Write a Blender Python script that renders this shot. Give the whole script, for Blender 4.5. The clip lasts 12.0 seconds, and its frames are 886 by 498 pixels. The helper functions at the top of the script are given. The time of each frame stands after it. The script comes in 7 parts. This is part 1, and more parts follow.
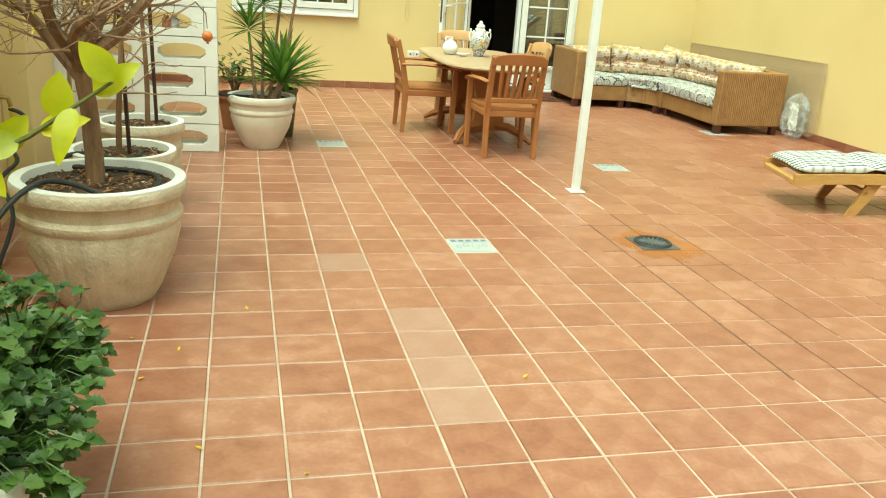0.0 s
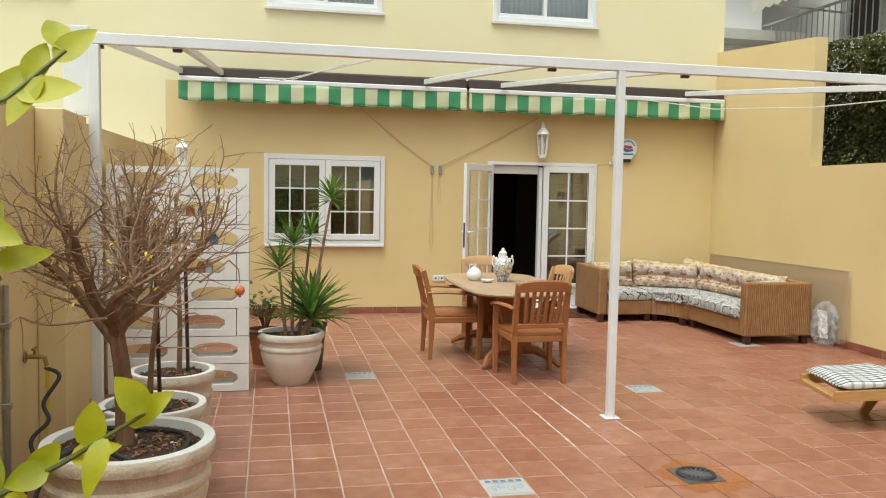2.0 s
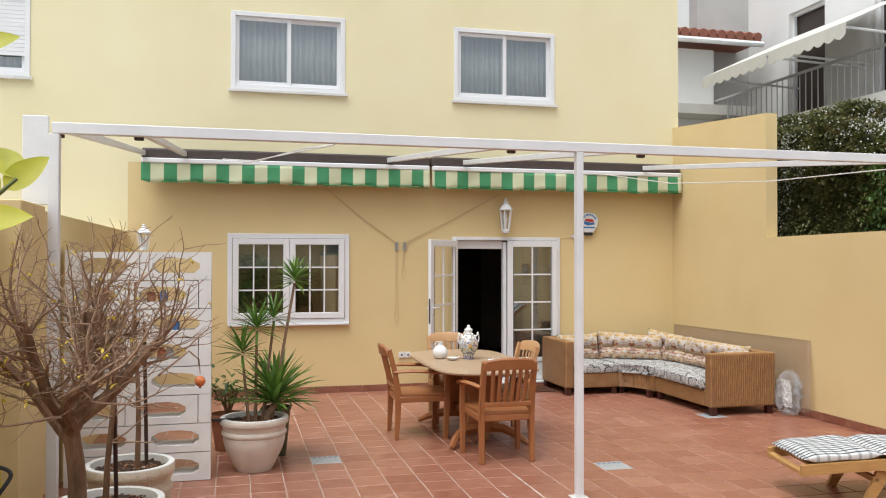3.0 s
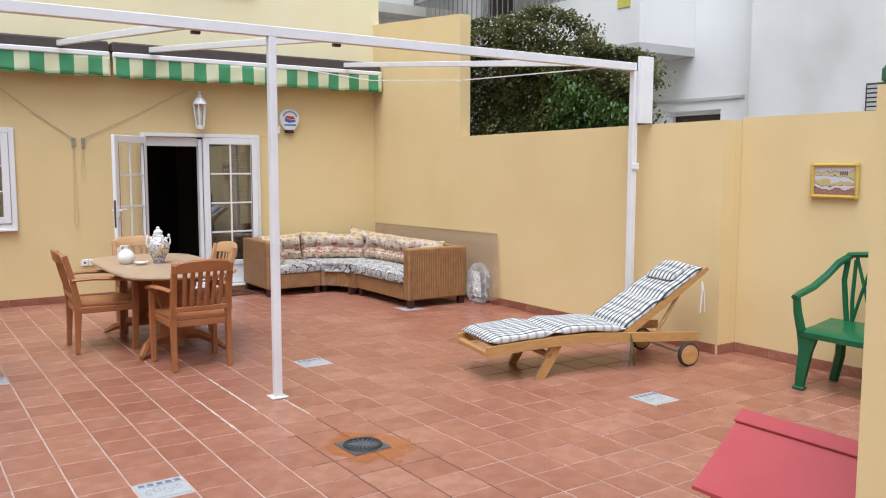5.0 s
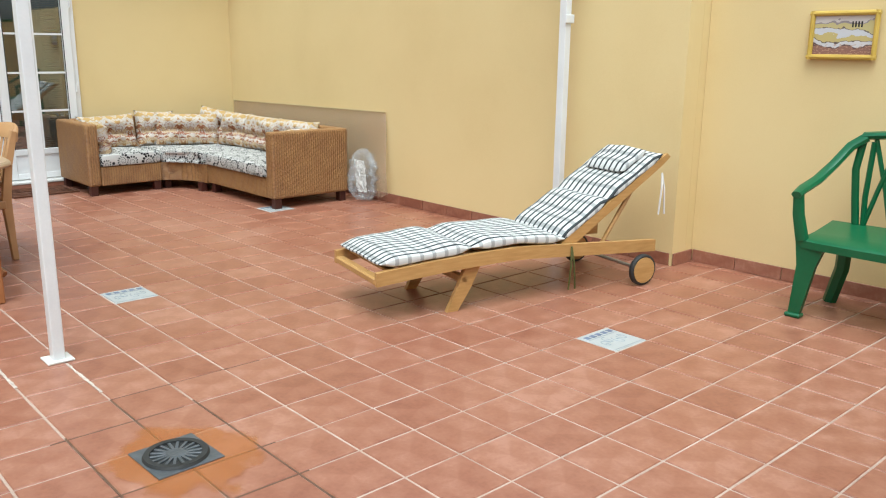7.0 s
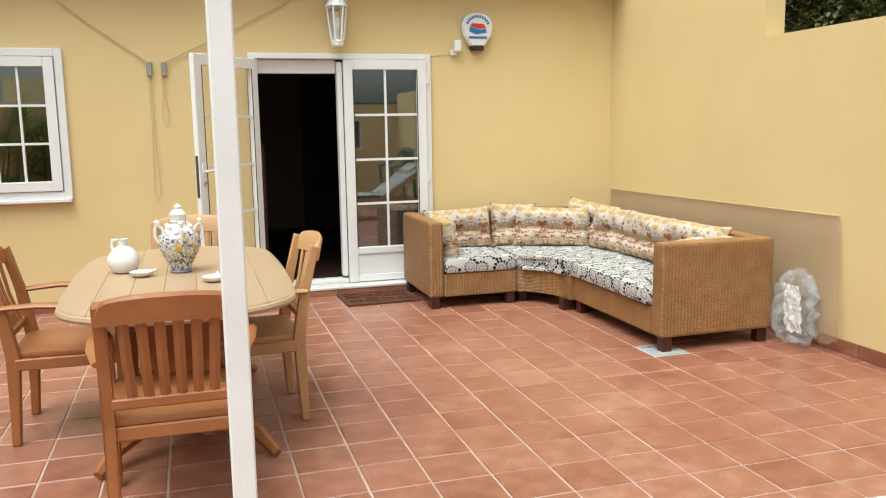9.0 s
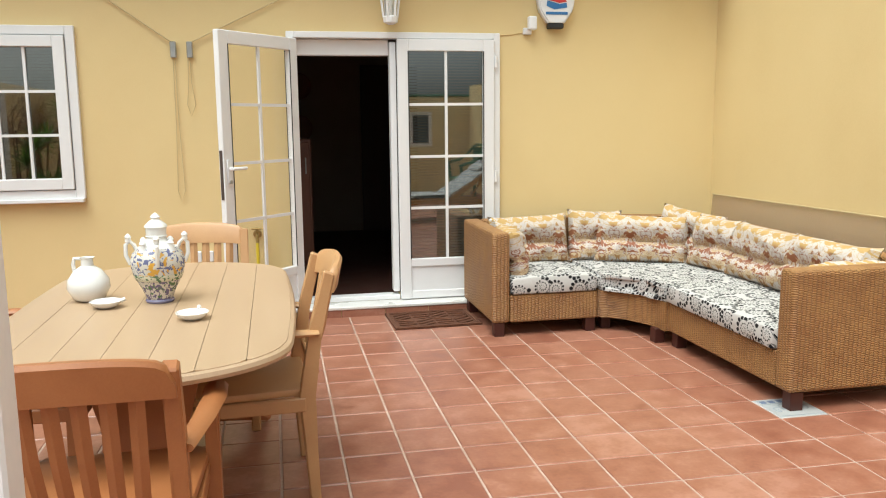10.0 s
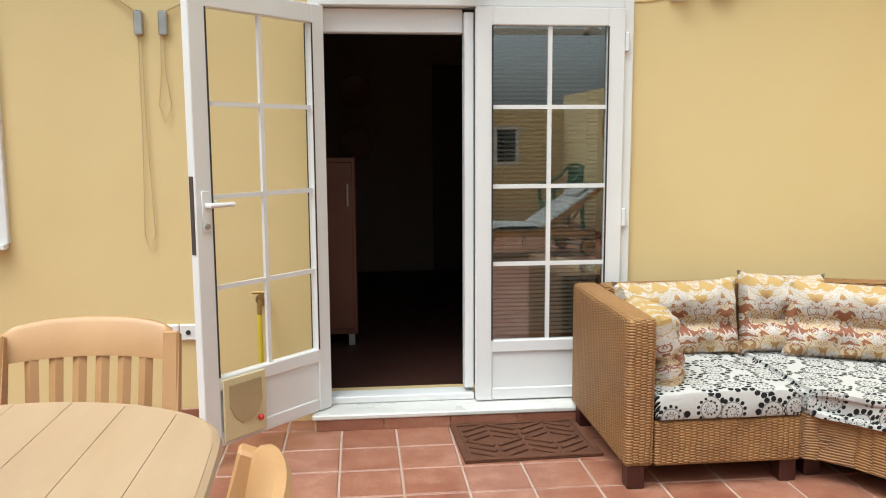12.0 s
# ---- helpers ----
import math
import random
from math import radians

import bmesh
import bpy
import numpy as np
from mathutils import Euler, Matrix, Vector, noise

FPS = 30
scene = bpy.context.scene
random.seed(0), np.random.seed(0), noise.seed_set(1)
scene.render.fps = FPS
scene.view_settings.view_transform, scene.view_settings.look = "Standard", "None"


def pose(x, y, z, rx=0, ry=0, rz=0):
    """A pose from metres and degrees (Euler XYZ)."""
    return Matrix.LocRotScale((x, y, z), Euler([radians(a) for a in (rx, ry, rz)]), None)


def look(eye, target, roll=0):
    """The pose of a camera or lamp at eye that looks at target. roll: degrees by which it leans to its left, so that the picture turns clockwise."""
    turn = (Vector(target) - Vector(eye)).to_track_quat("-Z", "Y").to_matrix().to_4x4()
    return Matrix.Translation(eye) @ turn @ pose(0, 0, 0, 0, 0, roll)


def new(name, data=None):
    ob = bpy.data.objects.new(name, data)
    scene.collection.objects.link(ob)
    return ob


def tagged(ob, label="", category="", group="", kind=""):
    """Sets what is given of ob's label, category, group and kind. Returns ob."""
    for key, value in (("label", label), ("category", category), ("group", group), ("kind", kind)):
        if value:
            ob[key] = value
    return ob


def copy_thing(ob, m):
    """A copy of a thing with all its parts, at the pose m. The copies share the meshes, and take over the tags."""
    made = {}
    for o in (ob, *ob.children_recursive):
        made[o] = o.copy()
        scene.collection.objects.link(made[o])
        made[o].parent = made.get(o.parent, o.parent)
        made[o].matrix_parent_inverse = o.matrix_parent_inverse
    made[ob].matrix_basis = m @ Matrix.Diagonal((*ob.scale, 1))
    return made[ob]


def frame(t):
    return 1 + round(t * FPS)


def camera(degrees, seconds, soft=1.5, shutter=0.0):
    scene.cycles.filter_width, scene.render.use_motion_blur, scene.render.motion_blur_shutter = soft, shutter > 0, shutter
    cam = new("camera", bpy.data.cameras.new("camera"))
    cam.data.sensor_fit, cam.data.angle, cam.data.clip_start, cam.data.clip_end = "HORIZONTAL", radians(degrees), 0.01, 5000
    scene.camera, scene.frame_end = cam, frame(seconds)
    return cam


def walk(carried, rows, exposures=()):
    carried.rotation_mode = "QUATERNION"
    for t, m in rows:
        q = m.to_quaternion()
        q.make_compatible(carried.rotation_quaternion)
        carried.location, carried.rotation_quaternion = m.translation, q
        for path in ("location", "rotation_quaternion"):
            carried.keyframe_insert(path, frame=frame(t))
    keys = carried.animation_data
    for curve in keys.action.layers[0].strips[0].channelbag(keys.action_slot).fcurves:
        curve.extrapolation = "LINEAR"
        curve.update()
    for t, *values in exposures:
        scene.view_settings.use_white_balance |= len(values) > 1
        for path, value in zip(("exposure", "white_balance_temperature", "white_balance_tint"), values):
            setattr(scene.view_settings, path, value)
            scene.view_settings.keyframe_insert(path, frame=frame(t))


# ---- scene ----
cam = camera(56.4, 12.0, soft=1.1)
PATH = [
    (0, (-1.174, -4.536, 1.486), (-0.7, -2.697, 0.857), 4.1),
    (0.5, (-1.179, -4.525, 1.529), (-0.725, -2.643, 1.03), 2.9),
    (1, (-1.179, -4.509, 1.57), (-0.75, -2.589, 1.211), 2.3),
    (1.5, (-1.18, -4.506, 1.611), (-0.77, -2.563, 1.373), 2.0),
    (2, (-1.176, -4.494, 1.654), (-0.767, -2.542, 1.512), 1.1),
    (2.5, (-1.155, -4.506, 1.726), (-0.737, -2.551, 1.691), 0.6),
    (2.7, (-1.155, -4.512, 1.73), (-0.723, -2.56, 1.761), 0.2),
    (4.3, (-1.175, -4.474, 1.751), (-0.232, -2.713, 1.667), 0.2),
    (4.5, (-1.149, -4.482, 1.729), (-0.148, -2.756, 1.597), 0.1),
    (5, (-0.979, -4.329, 1.654), (0.136, -2.681, 1.453), 0.1),
    (5.5, (-0.708, -4.078, 1.603), (0.563, -2.57, 1.267), 0.5),
    (6, (-0.441, -3.679, 1.546), (0.961, -2.318, 1.119), 1.1),
    (6.5, (-0.107, -3.266, 1.489), (1.272, -1.888, 1.042), 0.9),
    (7, (0.177, -2.78, 1.437), (1.481, -1.339, 0.966), 0.6),
    (7.5, (0.442, -2.264, 1.453), (1.551, -0.662, 1.003), -0.9),
    (7.7, (0.564, -2.059, 1.459), (1.567, -0.381, 1.038), -1.1),
    (9.3, (1.304, -0.446, 1.45), (1.826, 1.462, 1.156), -0.6),
    (9.5, (1.359, -0.24, 1.432), (1.851, 1.676, 1.137), -0.4),
    (10, (1.58, 0.267, 1.415), (1.973, 2.204, 1.11), -0.6),
    (10.5, (1.775, 0.757, 1.437), (2.124, 2.705, 1.144), -0.0),
    (11, (1.849, 1.293, 1.476), (2.139, 3.252, 1.202), 0.0),
    (11.5, (1.922, 1.816, 1.449), (2.144, 3.784, 1.176), -0.3),
    (12, (1.926, 2.36, 1.39), (2.124, 4.332, 1.126), -0.3),
]
walk(cam, [(t, look(eye, target, roll)) for t, eye, target, roll in PATH],
     [(0.0, 0.92, 6850, -30), (1.0, 0.76, 6650, -20), (2.0, 0.34, 6300, -3), (2.7, 0.28, 6150, 5), (4.5, 0.34, 5680, 10), (5.5, 0.44, 5700, 7), (6.5, 0.54, 5600, 0), (7.7, 0.50, 5950, -4), (9.5, 0.65, 6200, 0), (10.5, 0.64, 6100, 0), (11.5, 0.60, 6050, 0), (12.0, 0.60, 6000, 0)])

# ---- world and light ----
world = bpy.data.worlds.new("sky")
scene.world = world
world.use_nodes = True
wn, wl = world.node_tree.nodes, world.node_tree.links
sky = wn.new("ShaderNodeTexSky")
sky.sky_type, sky.sun_disc = "NISHITA", False
sky.sun_elevation, sky.sun_rotation = radians(67), radians(227)
sky.air_density, sky.dust_density, sky.ozone_density = 1.0, 6.0, 0.6
soften = wn.new("ShaderNodeHueSaturation")
soften.inputs["Saturation"].default_value = 0.35
wl.new(sky.outputs["Color"], soften.inputs["Color"])
wl.new(soften.outputs["Color"], wn["Background"].inputs["Color"])
wn["Background"].inputs["Strength"].default_value = 0.15
sun_data = bpy.data.lights.new("sun", "SUN")
sun_data.energy, sun_data.angle, sun_data.color = 1.25, radians(55), (1.0, 0.97, 0.93)
sun = new("sun", sun_data)
sun.matrix_world = look((0, 0, 20), (6.1, 5.6, 0))


# ---- materials ----
def material(name, colors, rough=0.6, metal=0.0, scale=6.0, detail=6.0, bump=0.1, fine=80.0, spread=0.35,
             random_mix=0.0, island=False, random_colors=None, spec=0.5, stretch=(1, 1, 1), coat=0.0, patch=0.0):
    """Two scales of noise between the given colours; random_mix varies piece by piece."""
    m = bpy.data.materials.new(name)
    m.use_nodes = True
    n, l = m.node_tree.nodes, m.node_tree.links
    b = n["Principled BSDF"]
    b.inputs["Roughness"].default_value, b.inputs["Metallic"].default_value = rough, metal
    b.inputs["Specular IOR Level"].default_value = spec
    b.inputs["Coat Weight"].default_value = coat
    tc = n.new("ShaderNodeTexCoord")
    mp = n.new("ShaderNodeMapping")
    mp.inputs["Scale"].default_value = stretch
    l.new(tc.outputs["Object"], mp.inputs["Vector"])
    big = n.new("ShaderNodeTexNoise")
    big.inputs["Scale"].default_value, big.inputs["Detail"].default_value = scale, detail
    small = n.new("ShaderNodeTexNoise")
    small.inputs["Scale"].default_value, small.inputs["Detail"].default_value = fine, 4
    l.new(mp.outputs["Vector"], big.inputs["Vector"])
    l.new(mp.outputs["Vector"], small.inputs["Vector"])
    add = n.new("ShaderNodeMath")
    add.operation = "MULTIPLY_ADD"
    add.inputs[1].default_value, add.inputs[2].default_value = 0.35, -0.175
    l.new(small.outputs["Fac"], add.inputs[0])
    total = n.new("ShaderNodeMath")
    l.new(big.outputs["Fac"], total.inputs[0])
    l.new(add.outputs[0], total.inputs[1])
    value = total.outputs[0]
    if random_mix:
        rnd = n.new("ShaderNodeNewGeometry" if island else "ShaderNodeObjectInfo")
        r = rnd.outputs["Random Per Island" if island else "Random"]
        ma = n.new("ShaderNodeMath")
        ma.operation = "MULTIPLY_ADD"
        ma.inputs[1].default_value, ma.inputs[2].default_value = random_mix, -random_mix / 2
        l.new(r, ma.inputs[0])
        t2 = n.new("ShaderNodeMath")
        l.new(value, t2.inputs[0])
        l.new(ma.outputs[0], t2.inputs[1])
        value = t2.outputs[0]
    if patch:
        geo = n.new("ShaderNodeNewGeometry")
        worn = n.new("ShaderNodeTexNoise")
        worn.inputs["Scale"].default_value, worn.inputs["Detail"].default_value = 1.1, 3
        l.new(geo.outputs["Position"], worn.inputs["Vector"])
        wm = n.new("ShaderNodeMath")
        wm.operation = "MULTIPLY_ADD"
        wm.inputs[1].default_value, wm.inputs[2].default_value = patch, -patch / 2
        l.new(worn.outputs["Fac"], wm.inputs[0])
        t3 = n.new("ShaderNodeMath")
        l.new(value, t3.inputs[0])
        l.new(wm.outputs[0], t3.inputs[1])
        value = t3.outputs[0]
    ramp = n.new("ShaderNodeValToRGB")
    e = ramp.color_ramp.elements
    k = len(colors)
    for i in range(k):
        p = 0.5 + spread * (2 * i / max(1, k - 1) - 1) if k > 1 else 0.5
        el = e[i] if i < 2 else e.new(p)
        el.position, el.color = p, (*colors[i], 1)
    l.new(value, ramp.inputs["Fac"])
    l.new(ramp.outputs["Color"], b.inputs["Base Color"])
    if bump:
        bp = n.new("ShaderNodeBump")
        bp.inputs["Strength"].default_value, bp.inputs["Distance"].default_value = bump, 0.01
        l.new(total.outputs[0], bp.inputs["Height"])
        l.new(bp.outputs["Normal"], b.inputs["Normal"])
    rr = n.new("ShaderNodeMath")
    rr.operation = "MULTIPLY_ADD"
    rr.inputs[1].default_value, rr.inputs[2].default_value = 0.25, rough - 0.125
    l.new(big.outputs["Fac"], rr.inputs[0])
    l.new(rr.outputs[0], b.inputs["Roughness"])
    return m


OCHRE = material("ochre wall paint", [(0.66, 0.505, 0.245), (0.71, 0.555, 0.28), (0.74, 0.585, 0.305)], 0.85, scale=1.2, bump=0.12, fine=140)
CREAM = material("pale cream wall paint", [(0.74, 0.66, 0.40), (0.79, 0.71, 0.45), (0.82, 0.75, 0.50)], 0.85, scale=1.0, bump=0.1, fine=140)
WHITE_WALL = material("weathered white render", [(0.66, 0.645, 0.62), (0.76, 0.75, 0.73), (0.82, 0.81, 0.79)], 0.9, scale=0.8, bump=0.1)
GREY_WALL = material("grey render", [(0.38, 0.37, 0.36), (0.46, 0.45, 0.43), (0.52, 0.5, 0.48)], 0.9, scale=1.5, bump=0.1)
WHITE = material("white lacquered metal", [(0.74, 0.74, 0.74), (0.8, 0.8, 0.8)], 0.35, scale=3, bump=0.02)
WHITE_TUBE = material("white painted steel", [(0.68, 0.68, 0.69), (0.8, 0.8, 0.8)], 0.4, scale=5, bump=0.03)
TILE_COLORS = [(0.225, 0.082, 0.050), (0.275, 0.110, 0.068), (0.315, 0.138, 0.088), (0.38, 0.185, 0.128)]
TILE = material("glazed terracotta tile", TILE_COLORS, 0.34, scale=9, bump=0.05, fine=50, random_mix=0.2, spread=0.24, patch=0.55)
TILE_FIELD = material("terracotta tile field", TILE_COLORS, 0.34, scale=9, bump=0.05, fine=50, random_mix=0.2, island=True, spread=0.24, patch=0.55)
GROUT = material("sandy grout", [(0.284, 0.189, 0.142), (0.43, 0.318, 0.257), (0.55, 0.456, 0.399)], 0.9, scale=3, bump=0.2)
DARK_GROUT = material("wet dark grout", [(0.08, 0.045, 0.03), (0.17, 0.085, 0.05)], 0.6, scale=9)
RESIN = material("tan resin furniture", [(0.27, 0.098, 0.032), (0.335, 0.128, 0.044), (0.385, 0.158, 0.057)], 0.42, scale=5, bump=0.03, fine=200)
PALER_RESIN = material("paler tan resin", [(0.40, 0.215, 0.095), (0.47, 0.265, 0.12), (0.53, 0.31, 0.145)], 0.45, scale=5, bump=0.03, fine=200)
RESIN_TOP = material("pale resin table top", [(0.37, 0.25, 0.155), (0.42, 0.295, 0.185), (0.46, 0.33, 0.215)], 0.4, scale=2.5, stretch=(8, 1, 1), bump=0.03)
GREEN_PLASTIC = material("dark green plastic", [(0.006, 0.085, 0.03), (0.010, 0.12, 0.045)], 0.33, scale=4, bump=0.02)
RED_ROOF = material("red painted board", [(0.36, 0.05, 0.055), (0.45, 0.075, 0.08)], 0.5, scale=3, bump=0.05)
BLACK = material("black rubber", [(0.012, 0.012, 0.012), (0.03, 0.03, 0.03)], 0.6, scale=20)
DARK_BROWN = material("dark brown metal", [(0.05, 0.035, 0.03), (0.08, 0.06, 0.05)], 0.5, scale=8)
STEEL = material("dull steel", [(0.35, 0.35, 0.34), (0.5, 0.5, 0.48)], 0.4, metal=0.8, scale=15)
MARBLE = material("white marble sill", [(0.6, 0.59, 0.56), (0.76, 0.75, 0.72)], 0.3, scale=4, bump=0.02)
STONE_POT = material("rough cast stone", [(0.42, 0.34, 0.24), (0.60, 0.51, 0.39), (0.70, 0.62, 0.5)], 0.9, scale=9, bump=1.6, fine=70)
WHITE_PAINT = material("chalky white paint", [(0.6, 0.58, 0.54), (0.76, 0.75, 0.72)], 0.8, scale=5, bump=0.15)
SOIL = material("dark potting soil", [(0.012, 0.007, 0.004), (0.05, 0.028, 0.016), (0.12, 0.07, 0.04)], 0.95, scale=22, bump=1.0, fine=120)
BARK = material("grey brown bark", [(0.07, 0.035, 0.018), (0.19, 0.105, 0.055), (0.33, 0.21, 0.12)], 0.9, scale=14, stretch=(1, 1, 0.3), bump=0.9)
TWIG = material("dry twig bark", [(0.20, 0.12, 0.07), (0.34, 0.22, 0.14)], 0.85, scale=20, bump=0.2)
CEMENT_BLOCK = material("whitewashed block", [(0.68, 0.67, 0.65), (0.8, 0.79, 0.77), (0.83, 0.82, 0.8)], 0.9, scale=6, bump=0.35, fine=120)
# The rooms' lack of light is put into this dark plaster colour.
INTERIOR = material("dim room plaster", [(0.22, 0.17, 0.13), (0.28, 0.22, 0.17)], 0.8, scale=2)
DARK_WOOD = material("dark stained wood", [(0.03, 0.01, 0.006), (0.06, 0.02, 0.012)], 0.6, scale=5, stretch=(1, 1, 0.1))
CABINET = material("reddish brown cabinet", [(0.14, 0.045, 0.025), (0.19, 0.065, 0.035)], 0.4, scale=4)


def leaf_material(name, colors, rough=0.4, island=True, translucent=0.35):
    m = material(name, colors, rough, scale=5, fine=40, bump=0.1, random_mix=0.5, island=island)
    b = m.node_tree.nodes["Principled BSDF"]
    b.inputs["Transmission Weight"].default_value = 0.0
    b.inputs["Subsurface Weight"].default_value = 0.0
    mixer = m.node_tree.nodes.new("ShaderNodeMixShader")
    tr = m.node_tree.nodes.new("ShaderNodeBsdfTranslucent")
    ramp = [x for x in m.node_tree.nodes if x.type == "VALTORGB"][0]
    m.node_tree.links.new(ramp.outputs["Color"], tr.inputs["Color"])
    mixer.inputs[0].default_value = translucent
    out = m.node_tree.nodes["Material Output"]
    m.node_tree.links.new(b.outputs[0], mixer.inputs[1])
    m.node_tree.links.new(tr.outputs[0], mixer.inputs[2])
    m.node_tree.links.new(mixer.outputs[0], out.inputs["Surface"])
    return m


LIME_LEAF = leaf_material("fresh lime green leaf", [(0.26, 0.29, 0.008), (0.44, 0.45, 0.012), (0.58, 0.56, 0.03)])
DARK_LEAF = leaf_material("dark green leaf", [(0.030, 0.068, 0.012), (0.065, 0.125, 0.022), (0.13, 0.20, 0.045)])
PALM_LEAF = leaf_material("yucca green leaf", [(0.055, 0.12, 0.02), (0.11, 0.22, 0.035), (0.20, 0.32, 0.06)])
HEDGE_LEAF = leaf_material("dusty hedge leaf", [(0.05, 0.062, 0.018), (0.13, 0.14, 0.045), (0.25, 0.22, 0.09)])
YELLOW_LEAF = leaf_material("yellowed leaf", [(0.55, 0.38, 0.02), (0.7, 0.55, 0.05)])


def glass_material(name, tint=(1, 1, 1), gloss=0.12):
    m = bpy.data.materials.new(name)
    m.use_nodes = True
    n, l = m.node_tree.nodes, m.node_tree.links
    n.remove(n["Principled BSDF"])
    clear = n.new("ShaderNodeBsdfTransparent")
    clear.inputs["Color"].default_value = (*tint, 1)
    shine = n.new("ShaderNodeBsdfGlossy")
    shine.inputs["Roughness"].default_value = 0.02
    fres = n.new("ShaderNodeLayerWeight")
    steep = n.new("ShaderNodeMath")
    steep.operation = "POWER"
    steep.inputs[1].default_value = 4.0
    l.new(fres.outputs["Facing"], steep.inputs[0])
    ad = n.new("ShaderNodeMath")
    ad.operation = "MULTIPLY_ADD"
    ad.inputs[1].default_value, ad.inputs[2].default_value = 0.6, gloss
    l.new(steep.outputs[0], ad.inputs[0])
    mx = n.new("ShaderNodeMixShader")
    l.new(ad.outputs[0], mx.inputs[0])
    l.new(clear.outputs[0], mx.inputs[1])
    l.new(shine.outputs[0], mx.inputs[2])
    l.new(mx.outputs[0], n["Material Output"].inputs["Surface"])
    return m


GLASS = glass_material("window glass", (0.86, 0.89, 0.88), 0.22)
CLEAR_PANE = glass_material("clear glass", (0.96, 0.96, 0.95), 0.02)


# ---- mesh helpers ----
def mesh_of(name, bm, mat, smooth=False):
    me = bpy.data.meshes.new(name)
    bmesh.ops.recalc_face_normals(bm, faces=bm.faces[:])
    bm.to_mesh(me)
    bm.free()
    for m in (mat if isinstance(mat, (list, tuple)) else [mat]):
        me.materials.append(m)
    if smooth:
        me.shade_smooth()
        me.set_sharp_from_angle(angle=radians(40))
    return me


def part(name, bm, mat, parent=None, label="", smooth=False, m=None):
    ob = new(name, mesh_of(name, bm, mat, smooth))
    if parent is not None:
        ob.parent = parent
    if m is not None:
        ob.matrix_basis = m
    if label:
        ob["label"] = label
    return ob


def thing(name, label, category, m=None, group="", kind=""):
    ob = new(name)
    ob.empty_display_size = 0.1
    if m is not None:
        ob.matrix_basis = m
    return tagged(ob, label, category, group, kind)


def box(bm, x0, x1, y0, y1, z0, z1, bevel=0.0, m=None, seg=1):
    r = bmesh.ops.create_cube(bm, size=1)
    vs = r["verts"]
    t = Matrix.Translation(((x0 + x1) / 2, (y0 + y1) / 2, (z0 + z1) / 2)) @ Matrix.Diagonal((x1 - x0, y1 - y0, z1 - z0, 1))
    bmesh.ops.transform(bm, matrix=(m @ t) if m is not None else t, verts=vs)
    if bevel:
        es = list({e for v in vs for e in v.link_edges})
        bmesh.ops.bevel(bm, geom=es, offset=bevel, segments=seg, affect="EDGES", profile=0.5)
    return bm


def one_box(*a, **k):
    return box(bmesh.new(), *a, **k)


def lathe(bm, profile, steps=40, center=(0, 0), wobble=0.0, caps=True):
    """Turn a profile of (radius, z) about the upright axis."""
    rings = []
    for r, z in profile:
        rings.append([bm.verts.new((center[0] + r * math.cos(2 * math.pi * i / steps) * (1 + wobble * math.sin(3 * i)),
                                    center[1] + r * math.sin(2 * math.pi * i / steps), z)) for i in range(steps)])
    for a, b in zip(rings, rings[1:]):
        for i in range(steps):
            bm.faces.new((a[i], a[(i + 1) % steps], b[(i + 1) % steps], b[i]))
    if caps:
        if profile[0][0] > 1e-4:
            bm.faces.new(rings[0][::-1])
        if profile[-1][0] > 1e-4:
            bm.faces.new(rings[-1])
    return bm


def tube(bm, pts, radii, sides=8, flat=1.0):
    """A round or flattened bar along a line of points."""
    pts = [Vector(p) for p in pts]
    if not isinstance(radii, (list, tuple)):
        radii = [radii] * len(pts)
    rings = []
    side = None
    for i, p in enumerate(pts):
        d = (pts[min(i + 1, len(pts) - 1)] - pts[max(i - 1, 0)]).normalized()
        ref = Vector((0, 0, 1)) if abs(d.z) < 0.95 else Vector((0, 1, 0))
        s = d.cross(ref).normalized() if side is None else (side - d * side.dot(d)).normalized()
        side = s
        u = s.cross(d).normalized()
        rings.append([bm.verts.new(p + radii[i] * (math.cos(2 * math.pi * k / sides) * s + flat * math.sin(2 * math.pi * k / sides) * u)) for k in range(sides)])
    for a, b in zip(rings, rings[1:]):
        for k in range(sides):
            bm.faces.new((a[k], a[(k + 1) % sides], b[(k + 1) % sides], b[k]))
    bm.faces.new(rings[0][::-1])
    bm.faces.new(rings[-1])
    return bm


def outline_slab(bm, pts, thick, axis="y", at=0.0):
    """A flat board of the given outline; axis is the direction of its thickness."""
    def place(a, b, c):
        return {"y": (a, c, b), "x": (c, a, b), "z": (a, b, c)}[axis]
    lo = [bm.verts.new(place(a, b, at)) for a, b in pts]
    hi = [bm.verts.new(place(a, b, at + thick)) for a, b in pts]
    bm.faces.new(lo)
    bm.faces.new(hi[::-1])
    n = len(pts)
    for i in range(n):
        bm.faces.new((lo[i], hi[i], hi[(i + 1) % n], lo[(i + 1) % n]))
    return bm


